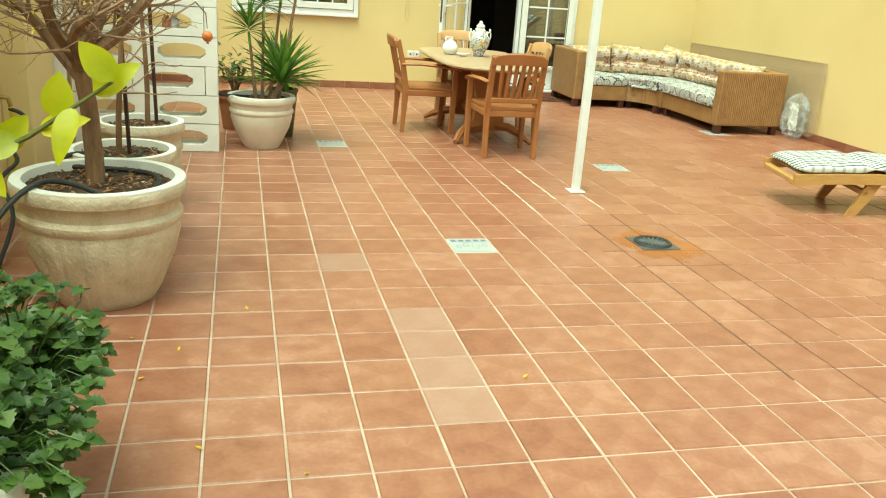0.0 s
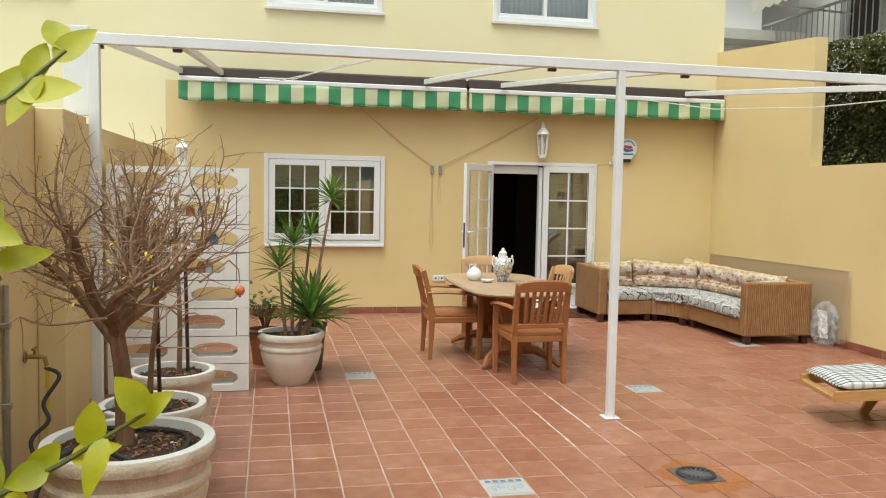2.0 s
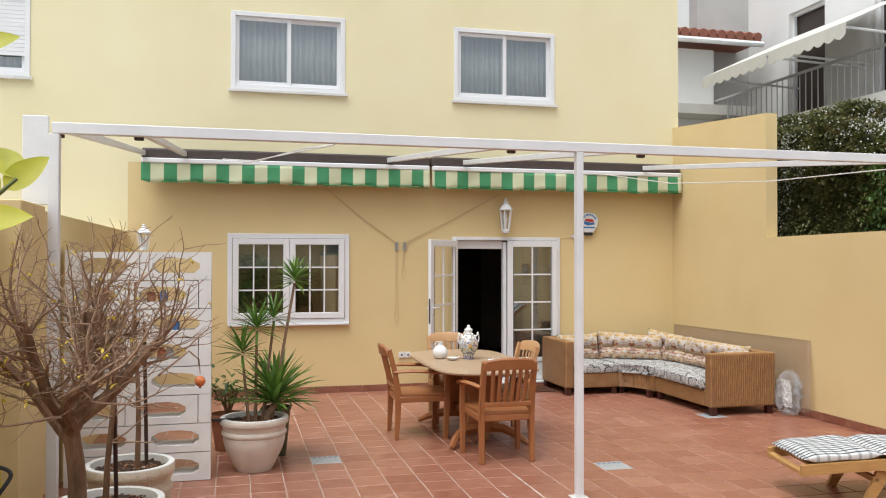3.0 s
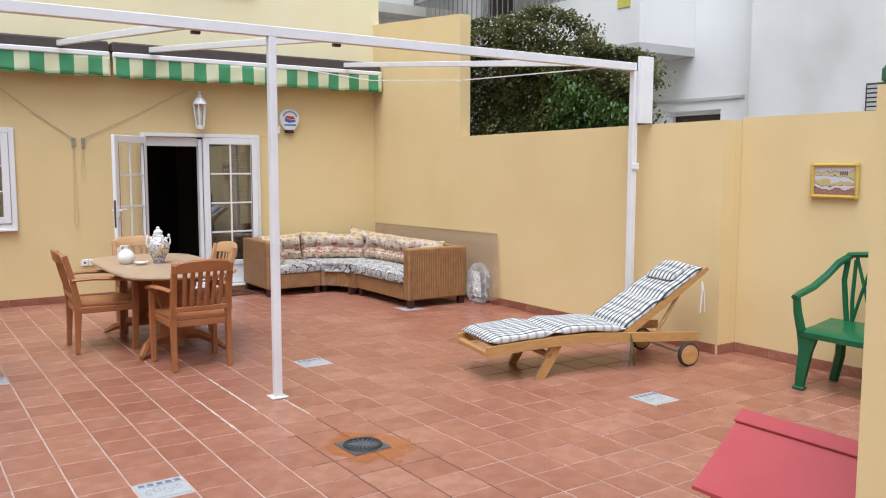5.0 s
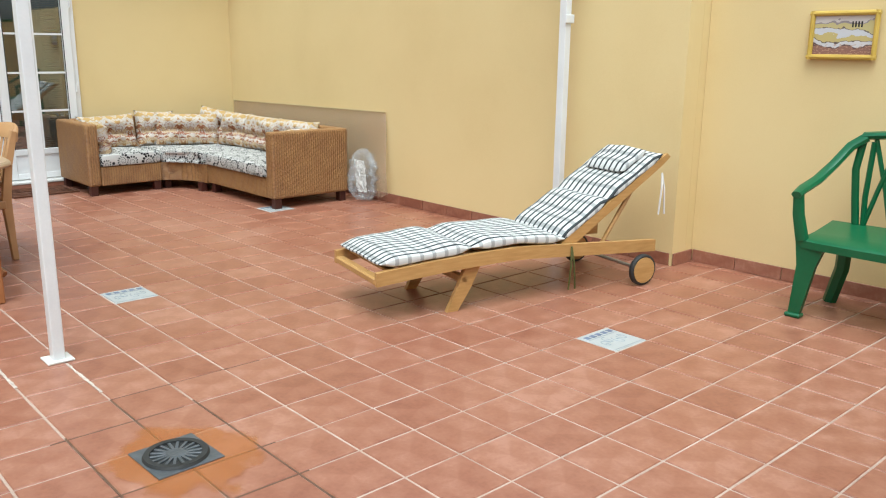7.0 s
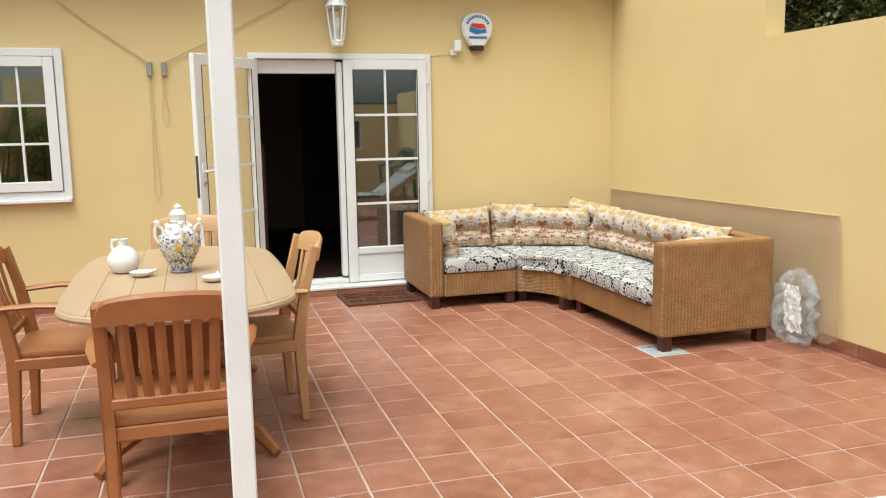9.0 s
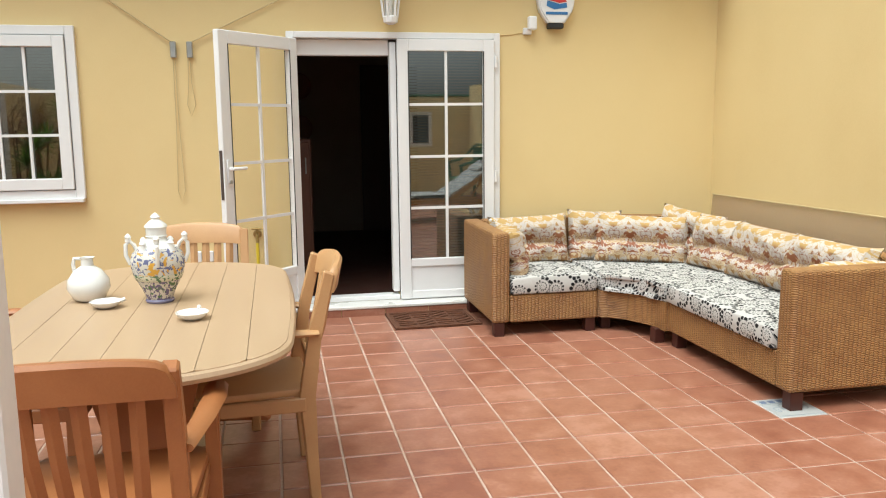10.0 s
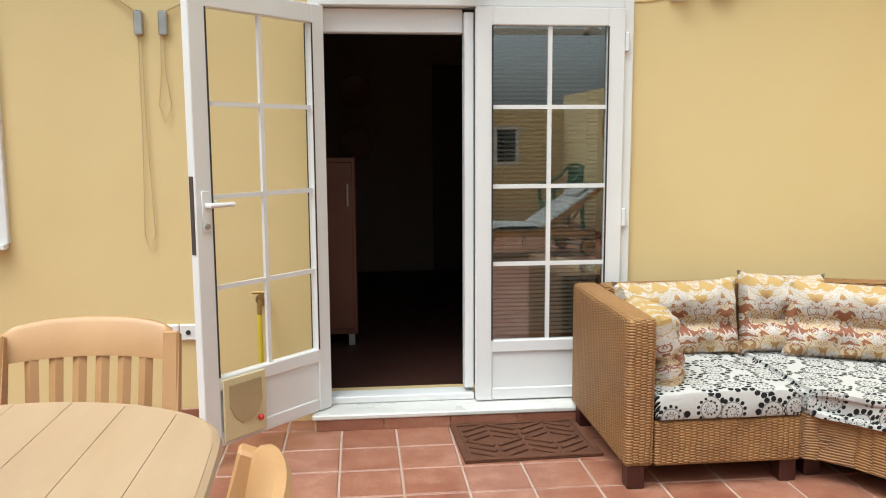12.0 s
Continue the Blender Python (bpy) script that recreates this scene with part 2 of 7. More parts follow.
def holed_wall(us, vs, holes, thick, place):
    """A wall as one mesh; holes are (u0, u1, v0, v1), place(u, v, depth) gives its points."""
    us = sorted(set(us) | {h[0] for h in holes} | {h[1] for h in holes})
    vs = sorted(set(vs) | {h[2] for h in holes} | {h[3] for h in holes})
    bm = bmesh.new()
    front = {(i, j): bm.verts.new(place(u, v, 0)) for i, u in enumerate(us) for j, v in enumerate(vs)}
    faces = []
    for i in range(len(us) - 1):
        for j in range(len(vs) - 1):
            cu, cv = (us[i] + us[i + 1]) / 2, (vs[j] + vs[j + 1]) / 2
            if any(h[0] < cu < h[1] and h[2] < cv < h[3] for h in holes):
                continue
            faces.append(bm.faces.new((front[i, j], front[i + 1, j], front[i + 1, j + 1], front[i, j + 1])))
    bmesh.ops.delete(bm, geom=[v for v in bm.verts if not v.link_faces], context="VERTS")
    r = bmesh.ops.extrude_face_region(bm, geom=faces)
    shift = Vector(place(0, 0, thick)) - Vector(place(0, 0, 0))
    bmesh.ops.translate(bm, vec=shift, verts=[g for g in r["geom"] if isinstance(g, bmesh.types.BMVert)])
    return bm


# ---- structure: house front ----
HY = 6.385
DOOR = (1.698, 3.264, 0.082, 2.058)
WIN = (-1.24, 0.277, 0.925, 2.058)
UP1, UP2 = (-1.228, 0.237, 3.938, 4.94), (1.727, 3.194, 3.93, 4.93)
house = thing("wall_house", "ochre rendered ground floor house front under the awning", "wall", kind="structure")
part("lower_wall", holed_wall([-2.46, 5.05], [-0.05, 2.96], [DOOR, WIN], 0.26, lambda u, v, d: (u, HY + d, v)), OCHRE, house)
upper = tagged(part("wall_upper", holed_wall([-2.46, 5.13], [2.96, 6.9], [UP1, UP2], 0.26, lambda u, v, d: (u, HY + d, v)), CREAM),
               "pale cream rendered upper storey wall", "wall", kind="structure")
UPL = (-5.1, -3.583, 3.955, 4.96)
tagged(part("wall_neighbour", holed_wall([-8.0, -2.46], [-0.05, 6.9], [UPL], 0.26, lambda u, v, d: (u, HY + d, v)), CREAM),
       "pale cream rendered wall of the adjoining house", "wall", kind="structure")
tagged(part("roof_house", one_box(-8.0, 5.13, HY + 0.02, HY + 9, 6.9, 7.05), GREY_WALL), "flat grey roof slab of the house", "roof", kind="structure")
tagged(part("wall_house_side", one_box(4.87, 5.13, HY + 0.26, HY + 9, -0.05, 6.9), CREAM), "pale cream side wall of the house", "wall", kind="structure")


SIDE = 5.04


def wall_along(pts, x_of, thick, name, label, mat=OCHRE):
    bm = bmesh.new()
    a = [bm.verts.new((x_of(y), y, z)) for y, z in pts]
    b = [bm.verts.new((x_of(y) + thick, y, z)) for y, z in pts]
    bm.faces.new(a)
    bm.faces.new(b[::-1])
    n = len(pts)
    for i in range(n):
        bm.faces.new((a[i], b[i], b[(i + 1) % n], a[(i + 1) % n]))
    return tagged(part(name, bm, mat), label, "wall", kind="structure")


wall_along([(0.25, -0.05), (HY - 0.002, -0.05), (HY - 0.002, 3.68), (4.2, 3.52), (4.2, 2.015), (0.25, 2.05)], lambda y: SIDE, 0.16,
           "wall_right", "ochre rendered garden wall, taller beside the house")
wall_along([(-3.125, -0.05), (0.248, -0.05), (0.248, 2.075), (-3.125, 2.075)], lambda y: SIDE + 0.24, 0.22,
           "wall_right_recess", "ochre rendered garden wall set back behind the bench")
tagged(part("wall_right_pier", one_box(SIDE + 0.162, SIDE + 0.46, 0.25, 0.62, -0.05, 2.049), OCHRE), "end of the ochre garden wall", "wall", kind="structure")
wall_along([(-7.0, -0.05), (HY - 0.002, -0.05), (HY - 0.002, 2.09), (-7.0, 2.06)], lambda y: -2.68, 0.215, "wall_left", "ochre rendered garden wall behind the planters")
tagged(part("wall_left_pier", one_box(-2.464, -2.31, 0.50, 1.09, -0.02, 2.07, 0.006), OCHRE), "ochre rendered pier on the garden wall", "wall", kind="structure")
# low outbuilding with its green eave
annex = thing("wall_outbuilding", "ochre rendered outbuilding with a green eave and window", "wall", kind="structure")
AW = (3.75, 4.55, 0.95, 1.6)
part("front_wall", holed_wall([1.435, 5.28], [-0.05, 1.87], [AW], 0.2, lambda u, v, d: (u, -3.125 - d, v)), OCHRE, annex)
part("end_wall", one_box(1.235, 1.434, -7.0, -3.125, -0.05, 1.87), OCHRE, annex)
bm = one_box(1.237, 5.28, -7.0, -3.127, 1.872, 1.925, 0.012)
part("eave", bm, material("green roof sheet", [(0.02, 0.10, 0.04), (0.035, 0.15, 0.06)], 0.5, scale=6), annex, "green painted eave")
bm = bmesh.new()
for a, b, c, d in ((3.75, 3.81, 0.95, 1.6), (4.49, 4.55, 0.95, 1.6), (3.81, 4.49, 0.95, 1.01), (3.81, 4.49, 1.54, 1.6), (4.12, 4.18, 1.01, 1.54)):
    box(bm, a, b, -3.195, -3.135, c, d, 0.004)
part("window_frame", bm, WHITE, annex)
part("pane", one_box(3.8, 4.5, -3.175, -3.165, 1.0, 1.55), BLACK, annex, "dark window pane")
tagged(part("wall_back", one_box(-2.68, 1.43, -7.2, -7.0, -0.05, 2.6), OCHRE), "ochre rendered back wall of the patio", "wall", kind="structure")

# pale ground slab out to the horizon, under and beyond the patio
tagged(part("ground", one_box(-300, 300, -300, 300, -0.25, -0.06), GREY_WALL), "grey paved ground round the houses", "ground", kind="structure")

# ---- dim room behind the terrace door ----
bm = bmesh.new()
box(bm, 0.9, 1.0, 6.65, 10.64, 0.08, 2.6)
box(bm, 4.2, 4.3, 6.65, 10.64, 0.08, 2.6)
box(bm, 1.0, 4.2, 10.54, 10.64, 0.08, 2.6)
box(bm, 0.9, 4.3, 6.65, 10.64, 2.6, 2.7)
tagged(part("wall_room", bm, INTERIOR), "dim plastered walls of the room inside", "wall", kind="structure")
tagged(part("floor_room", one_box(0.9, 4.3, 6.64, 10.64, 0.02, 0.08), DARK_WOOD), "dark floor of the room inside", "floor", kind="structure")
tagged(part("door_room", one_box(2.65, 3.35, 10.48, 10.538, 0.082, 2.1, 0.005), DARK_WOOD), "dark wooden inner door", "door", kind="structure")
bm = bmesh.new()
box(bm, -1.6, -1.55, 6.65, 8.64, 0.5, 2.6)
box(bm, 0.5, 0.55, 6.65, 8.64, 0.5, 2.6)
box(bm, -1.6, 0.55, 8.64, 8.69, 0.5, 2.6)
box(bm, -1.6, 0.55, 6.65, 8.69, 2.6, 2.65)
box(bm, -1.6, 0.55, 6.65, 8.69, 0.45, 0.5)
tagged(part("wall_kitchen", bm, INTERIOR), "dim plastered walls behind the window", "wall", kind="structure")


def opening_frame(bm, x0, x1, z0, z1, w, y0, y1, bevel=0.004):
    box(bm, x0, x0 + w, y0, y1, z0, z1, bevel)
    box(bm, x1 - w, x1, y0, y1, z0, z1, bevel)
    box(bm, x0 + w, x1 - w, y0, y1, z0, z0 + w, bevel)
    box(bm, x0 + w, x1 - w, y0, y1, z1 - w, z1, bevel)


def glazing_bars(parent, x0, x1, z0, z1, cols, rows, y, w=0.018):
    for i in range(1, cols):
        x = x0 + (x1 - x0) * i / cols
        part("glazing_bar", one_box(x - w / 2, x + w / 2, y - 0.008, y + 0.008, z0, z1), WHITE, parent)
    for j in range(1, rows):
        z = z0 + (z1 - z0) * j / rows
        part("glazing_bar", one_box(x0, x1, y - 0.007, y + 0.007, z - w / 2, z + w / 2), WHITE, parent)


# ---- ground floor window ----
win = thing("window_1", "white aluminium window with two sashes and glazing bars", "window", kind="structure")
bm = bmesh.new()
opening_frame(bm, WIN[0] - 0.02, WIN[1] + 0.02, WIN[2] - 0.01, WIN[3] + 0.02, 0.06, HY - 0.03, HY + 0.06)
part("window_frame", bm, WHITE, win)
part("window_sill", one_box(WIN[0] - 0.012, WIN[1] + 0.012, HY - 0.06, HY - 0.004, WIN[2] - 0.035, WIN[2] - 0.008, 0.004), WHITE, win)
wm = (WIN[0] + WIN[1]) / 2
for a, b in ((WIN[0] + 0.045, wm - 0.002), (wm + 0.002, WIN[1] - 0.045)):
    bm = bmesh.new()
    opening_frame(bm, a, b, WIN[2] + 0.055, WIN[3] - 0.045, 0.075, HY - 0.045, HY + 0.01)
    sash = part("sash", bm, WHITE, win)
    glazing_bars(sash, a + 0.075, b - 0.075, WIN[2] + 0.13, WIN[3] - 0.12, 3, 3, HY - 0.015)
    pane = part("pane", one_box(a + 0.07, b - 0.07, HY + 0.0, HY + 0.005, WIN[2] + 0.12, WIN[3] - 0.11), GLASS, sash)
    pane.visible_shadow = False
SLAT = material("grey blind slats", [(0.3, 0.3, 0.28), (0.4, 0.4, 0.38)], 0.6, scale=5)
blind = thing("roller_blind", "grey slatted blind half lowered behind the window", "blind")
for i in range(18):
    z = 2.05 - i * 0.022
    part("slat", one_box(WIN[0] + 0.06, WIN[1] - 0.06, HY + 0.1, HY + 0.112, z - 0.019, z), SLAT, blind)

CURTAIN = material("sheer grey curtain", [(0.52, 0.53, 0.52), (0.68, 0.68, 0.66)], 0.9, scale=3, stretch=(6, 1, 0.3))


def upper_window(name, w, drape, shutter=False):
    ob = thing(name, "white aluminium sliding window with sheer curtains" if drape else "white aluminium window with a half lowered roller shutter", "window", kind="structure")
    bm = bmesh.new()
    opening_frame(bm, w[0], w[1], w[2], w[3], 0.06, HY - 0.012, HY + 0.08)
    part("window_frame", bm, WHITE, ob)
    part("window_sill", one_box(w[0] - 0.03, w[1] + 0.03, HY - 0.05, HY - 0.013, w[2] - 0.045, w[2] - 0.005, 0.005), MARBLE, ob)
    mid = (w[0] + w[1]) / 2
    for a, b, y in ((w[0] + 0.055, mid + 0.03, HY + 0.02), (mid - 0.03, w[1] - 0.055, HY + 0.045)):
        bm = bmesh.new()
        opening_frame(bm, a, b, w[2] + 0.06, w[3] - 0.06, 0.05, y, y + 0.025)
        s = part("sash", bm, WHITE, ob)
        p = part("pane", one_box(a + 0.045, b - 0.045, y + 0.01, y + 0.015, w[2] + 0.105, w[3] - 0.105), GLASS, s)
        p.visible_shadow = False
    if shutter:
        for i in range(14):
            z = w[3] - 0.06 - i * 0.05
            part("slat", one_box(w[0] + 0.06, w[1] - 0.06, HY + 0.005, HY + 0.018, z - 0.048, z, 0.003), WHITE, ob)
    bm = bmesh.new()
    n = 160
    cols = []
    for i in range(n + 1):
        x = w[0] + 0.02 + (w[1] - w[0] - 0.04) * i / n
        y = HY + 0.16 + 0.03 * math.sin(i * 0.75) + 0.012 * math.sin(i * 0.31 + 1)
        cols.append((bm.verts.new((x, y, w[2] + 0.02)), bm.verts.new((x, y + 0.01, w[3]))))
    for a, b in zip(cols, cols[1:]):
        bm.faces.new((a[0], b[0], b[1], a[1]))
    c = tagged(part("curtain", bm, CURTAIN, smooth=True), "sheer grey pleated curtain with a lace hem", "curtain")
    sol = c.modifiers.new("thickness", "SOLIDIFY")
    sol.thickness = 0.002
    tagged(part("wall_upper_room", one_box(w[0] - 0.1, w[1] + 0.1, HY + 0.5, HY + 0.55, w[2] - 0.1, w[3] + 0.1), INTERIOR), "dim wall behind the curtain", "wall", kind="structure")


upper_window("window_2", UP1, True)
upper_window("window_3", UP2, True)
upper_window("window_4", UPL, False, True)

# ---- terrace door ----
door = thing("door_1", "white aluminium terrace door with one leaf open", "door", kind="structure")
bm = bmesh.new()
box(bm, DOOR[0], DOOR[0] + 0.056, HY - 0.03, HY + 0.1, DOOR[2], DOOR[3], 0.004)
box(bm, DOOR[1] - 0.048, DOOR[1], HY - 0.03, HY + 0.1, DOOR[2], DOOR[3], 0.004)
box(bm, DOOR[0] + 0.056, DOOR[1] - 0.048, HY - 0.03, HY + 0.1, DOOR[3] - 0.045, DOOR[3], 0.004)
box(bm, DOOR[0] + 0.056, 2.485, HY - 0.01, HY + 0.1, DOOR[2], DOOR[2] + 0.035, 0.004)
part("door_frame", bm, WHITE, door)
part("shutter_box", one_box(1.757, 2.437, HY + 0.04, HY + 0.1, 1.895, 2.01, 0.006), WHITE, door, "rolled up shutter end slat")
bm = bmesh.new()
box(bm, 2.438, 2.484, HY + 0.0, HY + 0.09, 0.14, 1.99, 0.003)
part("guide_rail", bm, WHITE, door)


def door_leaf(parent, width, height, flap, zb=0.306):
    """A leaf in its own frame: hinge at x = 0, running along +x, standing at z = 0."""
    bm = bmesh.new()
    g0, g1 = 0.082, width - 0.085
    box(bm, 0, g0, -0.022, 0.022, 0, height, 0.004)
    box(bm, g1, width, -0.022, 0.022, 0, height, 0.004)
    box(bm, g0, g1, -0.022, 0.022, height - 0.085, height, 0.004)
    box(bm, g0, g1, -0.022, 0.022, zb - 0.06, zb, 0.004)
    box(bm, g0, g1, -0.018, 0.018, 0, 0.06, 0.004)
    box(bm, g0, g1, -0.010, 0.010, 0.06, zb - 0.06)
    leaf = part("leaf", bm, WHITE, parent)
    glazing_bars(leaf, g0, g1, zb, height - 0.085, 2, 4, 0.0, 0.02)
    p = part("pane", one_box(g0 - 0.005, g1 + 0.005, -0.003, 0.003, zb - 0.005, height - 0.08), CLEAR_PANE if flap else GLASS, leaf)
    p.visible_shadow = False
    for s in (-1, 1):
        for x, z0, z1, dy in ((g0 - 0.006, zb, height - 0.085, 0.023), (g1 - 0.002, zb, height - 0.085, 0.023)):
            part("gasket", one_box(x, x + 0.008, s * dy - 0.001, s * dy + 0.001, z0, z1), BLACK, leaf)
    return leaf, g0, g1


fixed, _, _ = door_leaf(door, 0.728, 1.922, False)
fixed.matrix_basis = pose(2.487, HY - 0.03, DOOR[2] + 0.005)
bm = bmesh.new()
for i in range(74):
    z = 0.38 + i * 0.0215
    box(bm, 2.55, 3.14, HY + 0.13, HY + 0.14, z, z + 0.013)
blind2 = tagged(part("door_blind", bm, material("dark blind slats", [(0.10, 0.105, 0.10), (0.15, 0.155, 0.15)], 0.5, scale=4)), "dark slatted blind lowered behind the door glass", "blind", kind="stuff")
turn = math.degrees(math.atan2(-0.56, -0.507))
open_leaf, g0, g1 = door_leaf(door, 0.755, 1.92, True)
open_leaf.matrix_basis = pose(1.757, 6.347, DOOR[2] + 0.003, 0, 0, turn)
CREAM_PLASTIC = material("yellowed cream plastic", [(0.62, 0.53, 0.30), (0.7, 0.61, 0.38)], 0.4, scale=6)
for s in (1, -1):
    bm = bmesh.new()
    box(bm, 0.43, 0.665, s * 0.024, s * 0.034, 0.02, 0.295, 0.004)
    part("cat_flap", bm, CREAM_PLASTIC, open_leaf, "cream plastic cat flap frame")
    bm = bmesh.new()
    outline_slab(bm, [(0.46, 0.265), (0.46, 0.17), (0.48, 0.12), (0.52, 0.085), (0.57, 0.085), (0.61, 0.12), (0.635, 0.17), (0.635, 0.265)], 0.004, "y", s * 0.036)
    part("flap_pane", bm, material("smoked flap", [(0.40, 0.31, 0.17), (0.48, 0.38, 0.22)], 0.15, scale=5), open_leaf, "smoked clear flap")
    bm = bmesh.new()
    tube(bm, [(0.71, s * 0.024, 1.04), (0.71, s * 0.055, 1.04), (0.59, s * 0.06, 1.04)], [0.011, 0.011, 0.010])
    box(bm, 0.69, 0.73, s * 0.023, s * 0.03, 0.93, 1.10, 0.003)
    part("door_handle", bm, WHITE, open_leaf, "white lever handle", smooth=True)
    bm = bmesh.new()
    tube(bm, [(0.71, s * 0.02, 0.955), (0.71, s * 0.04, 0.955)], 0.012)
    part("lock", bm, STEEL, open_leaf)
bm = bmesh.new()
bmesh.ops.create_uvsphere(bm, u_segments=10, v_segments=6, radius=0.014, matrix=Matrix.Translation((0.475, 0.047, 0.085)))
part("flap_knob", bm, material("red knob", [(0.5, 0.02, 0.02), (0.6, 0.03, 0.03)], 0.3), open_leaf, "red plastic knob", smooth=True)
part("latch_plate", one_box(0.755, 0.758, -0.012, 0.012, 0.84, 1.16), DARK_BROWN, open_leaf)
for z in (0.45, 1.75):
    part("hinge", one_box(-0.012, 0.012, -0.04, -0.022, z - 0.045, z + 0.045, 0.004), WHITE, open_leaf)
for z in (0.55, 1.0, 1.85):
    part("hinge", one_box(3.216, 3.236, HY - 0.056, HY - 0.031, z - 0.045, z + 0.045, 0.004), WHITE, door)
tagged(part("door_sill", one_box(1.68, 3.33, HY - 0.175, HY + 0.26, 0.054, 0.08, 0.006), MARBLE), "worn white marble door sill", "sill", kind="structure")
tagged(part("step_riser", one_box(1.69, 3.32, HY - 0.155, HY - 0.002, -0.02, 0.053), OCHRE), "rendered core of the door step", "step", kind="structure")


# ---- pattern materials ----
def node_math(n, l):
    """A short way to write sums as nodes."""
    def do(op, a, b=0.0, c=0.0):
        x = n.new("ShaderNodeMath")
        x.operation = op
        for slot, v in zip(x.inputs, (a, b, c)):
            if isinstance(v, (int, float)):
                slot.default_value = v
            else:
                l.new(v, slot)
        return x.outputs[0]
    return do


def wicker_material(name, dark, light):
    m = material(name, [dark, light], 0.55, scale=9, fine=60, bump=0.0)
    n, l = m.node_tree.nodes, m.node_tree.links
    tc = n.new("ShaderNodeTexCoord")
    sep = n.new("ShaderNodeSeparateXYZ")
    l.new(tc.outputs["Object"], sep.inputs[0])
    al = n.new("ShaderNodeMath")
    l.new(sep.outputs[0], al.inputs[0])
    l.new(sep.outputs[1], al.inputs[1])
    do = node_math(n, l)
    sway = n.new("ShaderNodeTexNoise")
    sway.inputs["Scale"].default_value, sway.inputs["Detail"].default_value = 16, 2
    l.new(tc.outputs["Object"], sway.inputs["Vector"])
    wobble = do("MULTIPLY_ADD", sway.outputs["Fac"], 2.4, -1.2)
    stake = do("SINE", do("MULTIPLY_ADD", al.outputs[0], 130.0, wobble))
    # every other strand passes behind the stake
    strand = do("SINE", do("ADD", do("MULTIPLY_ADD", sep.outputs[2], 270.0, wobble), do("MULTIPLY", do("GREATER_THAN", stake, 0.0), math.pi / 2)))
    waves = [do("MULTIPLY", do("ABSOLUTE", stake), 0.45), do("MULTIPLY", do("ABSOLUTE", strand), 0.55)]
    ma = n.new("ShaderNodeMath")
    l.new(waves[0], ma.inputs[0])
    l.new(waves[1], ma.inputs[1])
    bp = n.new("ShaderNodeBump")
    bp.inputs["Strength"].default_value, bp.inputs["Distance"].default_value = 1.0, 0.006
    l.new(ma.outputs[0], bp.inputs["Height"])
    b = n["Principled BSDF"]
    l.new(bp.outputs["Normal"], b.inputs["Normal"])
    ramp = [x for x in n if x.type == "VALTORGB"][0]
    # low spots of the weave multiplied darker: shade between strands painted into the colour
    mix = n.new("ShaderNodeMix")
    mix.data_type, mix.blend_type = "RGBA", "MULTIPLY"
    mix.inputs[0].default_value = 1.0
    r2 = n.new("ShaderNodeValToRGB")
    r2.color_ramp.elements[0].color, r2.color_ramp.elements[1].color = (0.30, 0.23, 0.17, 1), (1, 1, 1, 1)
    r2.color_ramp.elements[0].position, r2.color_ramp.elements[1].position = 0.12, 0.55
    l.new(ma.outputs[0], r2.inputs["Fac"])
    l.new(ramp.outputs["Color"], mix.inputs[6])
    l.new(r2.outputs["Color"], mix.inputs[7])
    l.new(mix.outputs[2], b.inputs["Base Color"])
    return m


def print_material(name, ground, inks, scale, ring=False):
    """Printed cloth: blots of each ink on the ground colour."""
    m = bpy.data.materials.new(name)
    m.use_nodes = True
    n, l = m.node_tree.nodes, m.node_tree.links
    b = n["Principled BSDF"]
    b.inputs["Roughness"].default_value = 0.9
    tc = n.new("ShaderNodeTexCoord")
    base = n.new("ShaderNodeRGB")
    base.outputs[0].default_value = (*ground, 1)
    out = base.outputs[0]
    for i, (ink, size, lo, hi) in enumerate(inks):
        mp = n.new("ShaderNodeMapping")
        mp.inputs["Location"].default_value = (3.7 * i, 1.9 * i, 0.7 * i)
        l.new(tc.outputs["Object"], mp.inputs["Vector"])
        if ring:
            t = n.new("ShaderNodeTexVoronoi")
            t.inputs["Scale"].default_value = scale * size
            t.inputs["Randomness"].default_value = 0.75
            src = t.outputs["Distance"]
            si = n.new("ShaderNodeMath")
            si.operation = "MULTIPLY"
            si.inputs[1].default_value = 26.0 if i == 0 else 1.0
            l.new(src, si.inputs[0])
            if i == 0:
                s2 = n.new("ShaderNodeMath")
                s2.operation = "SINE"
                l.new(si.outputs[0], s2.inputs[0])
                src = s2.outputs[0]
        else:
            t = n.new("ShaderNodeTexNoise")
            t.inputs["Scale"].default_value, t.inputs["Detail"].default_value, t.inputs["Distortion"].default_value = scale * size, 1.5, 1.2
            src = t.outputs["Fac"]
        l.new(mp.outputs["Vector"], t.inputs["Vector"])
        r = n.new("ShaderNodeValToRGB")
        e = r.color_ramp.elements
        e[0].position, e[1].position = lo, hi
        if ring and i > 0:
            e[0].color, e[1].color = (1, 1, 1, 1), (0, 0, 0, 1)
        l.new(src, r.inputs["Fac"])
        mix = n.new("ShaderNodeMix")
        mix.data_type = "RGBA"
        l.new(r.outputs["Color"], mix.inputs[0])
        l.new(out, mix.inputs[6])
        mix.inputs[7].default_value = (*ink, 1)
        out = mix.outputs[2]
    l.new(out, b.inputs["Base Color"])
    cl = n.new("ShaderNodeTexNoise")
    cl.inputs["Scale"].default_value = 350
    bp = n.new("ShaderNodeBump")
    bp.inputs["Strength"].default_value, bp.inputs["Distance"].default_value = 0.3, 0.002
    l.new(cl.outputs["Fac"], bp.inputs["Height"])
    l.new(bp.outputs["Normal"], b.inputs["Normal"])
    return m


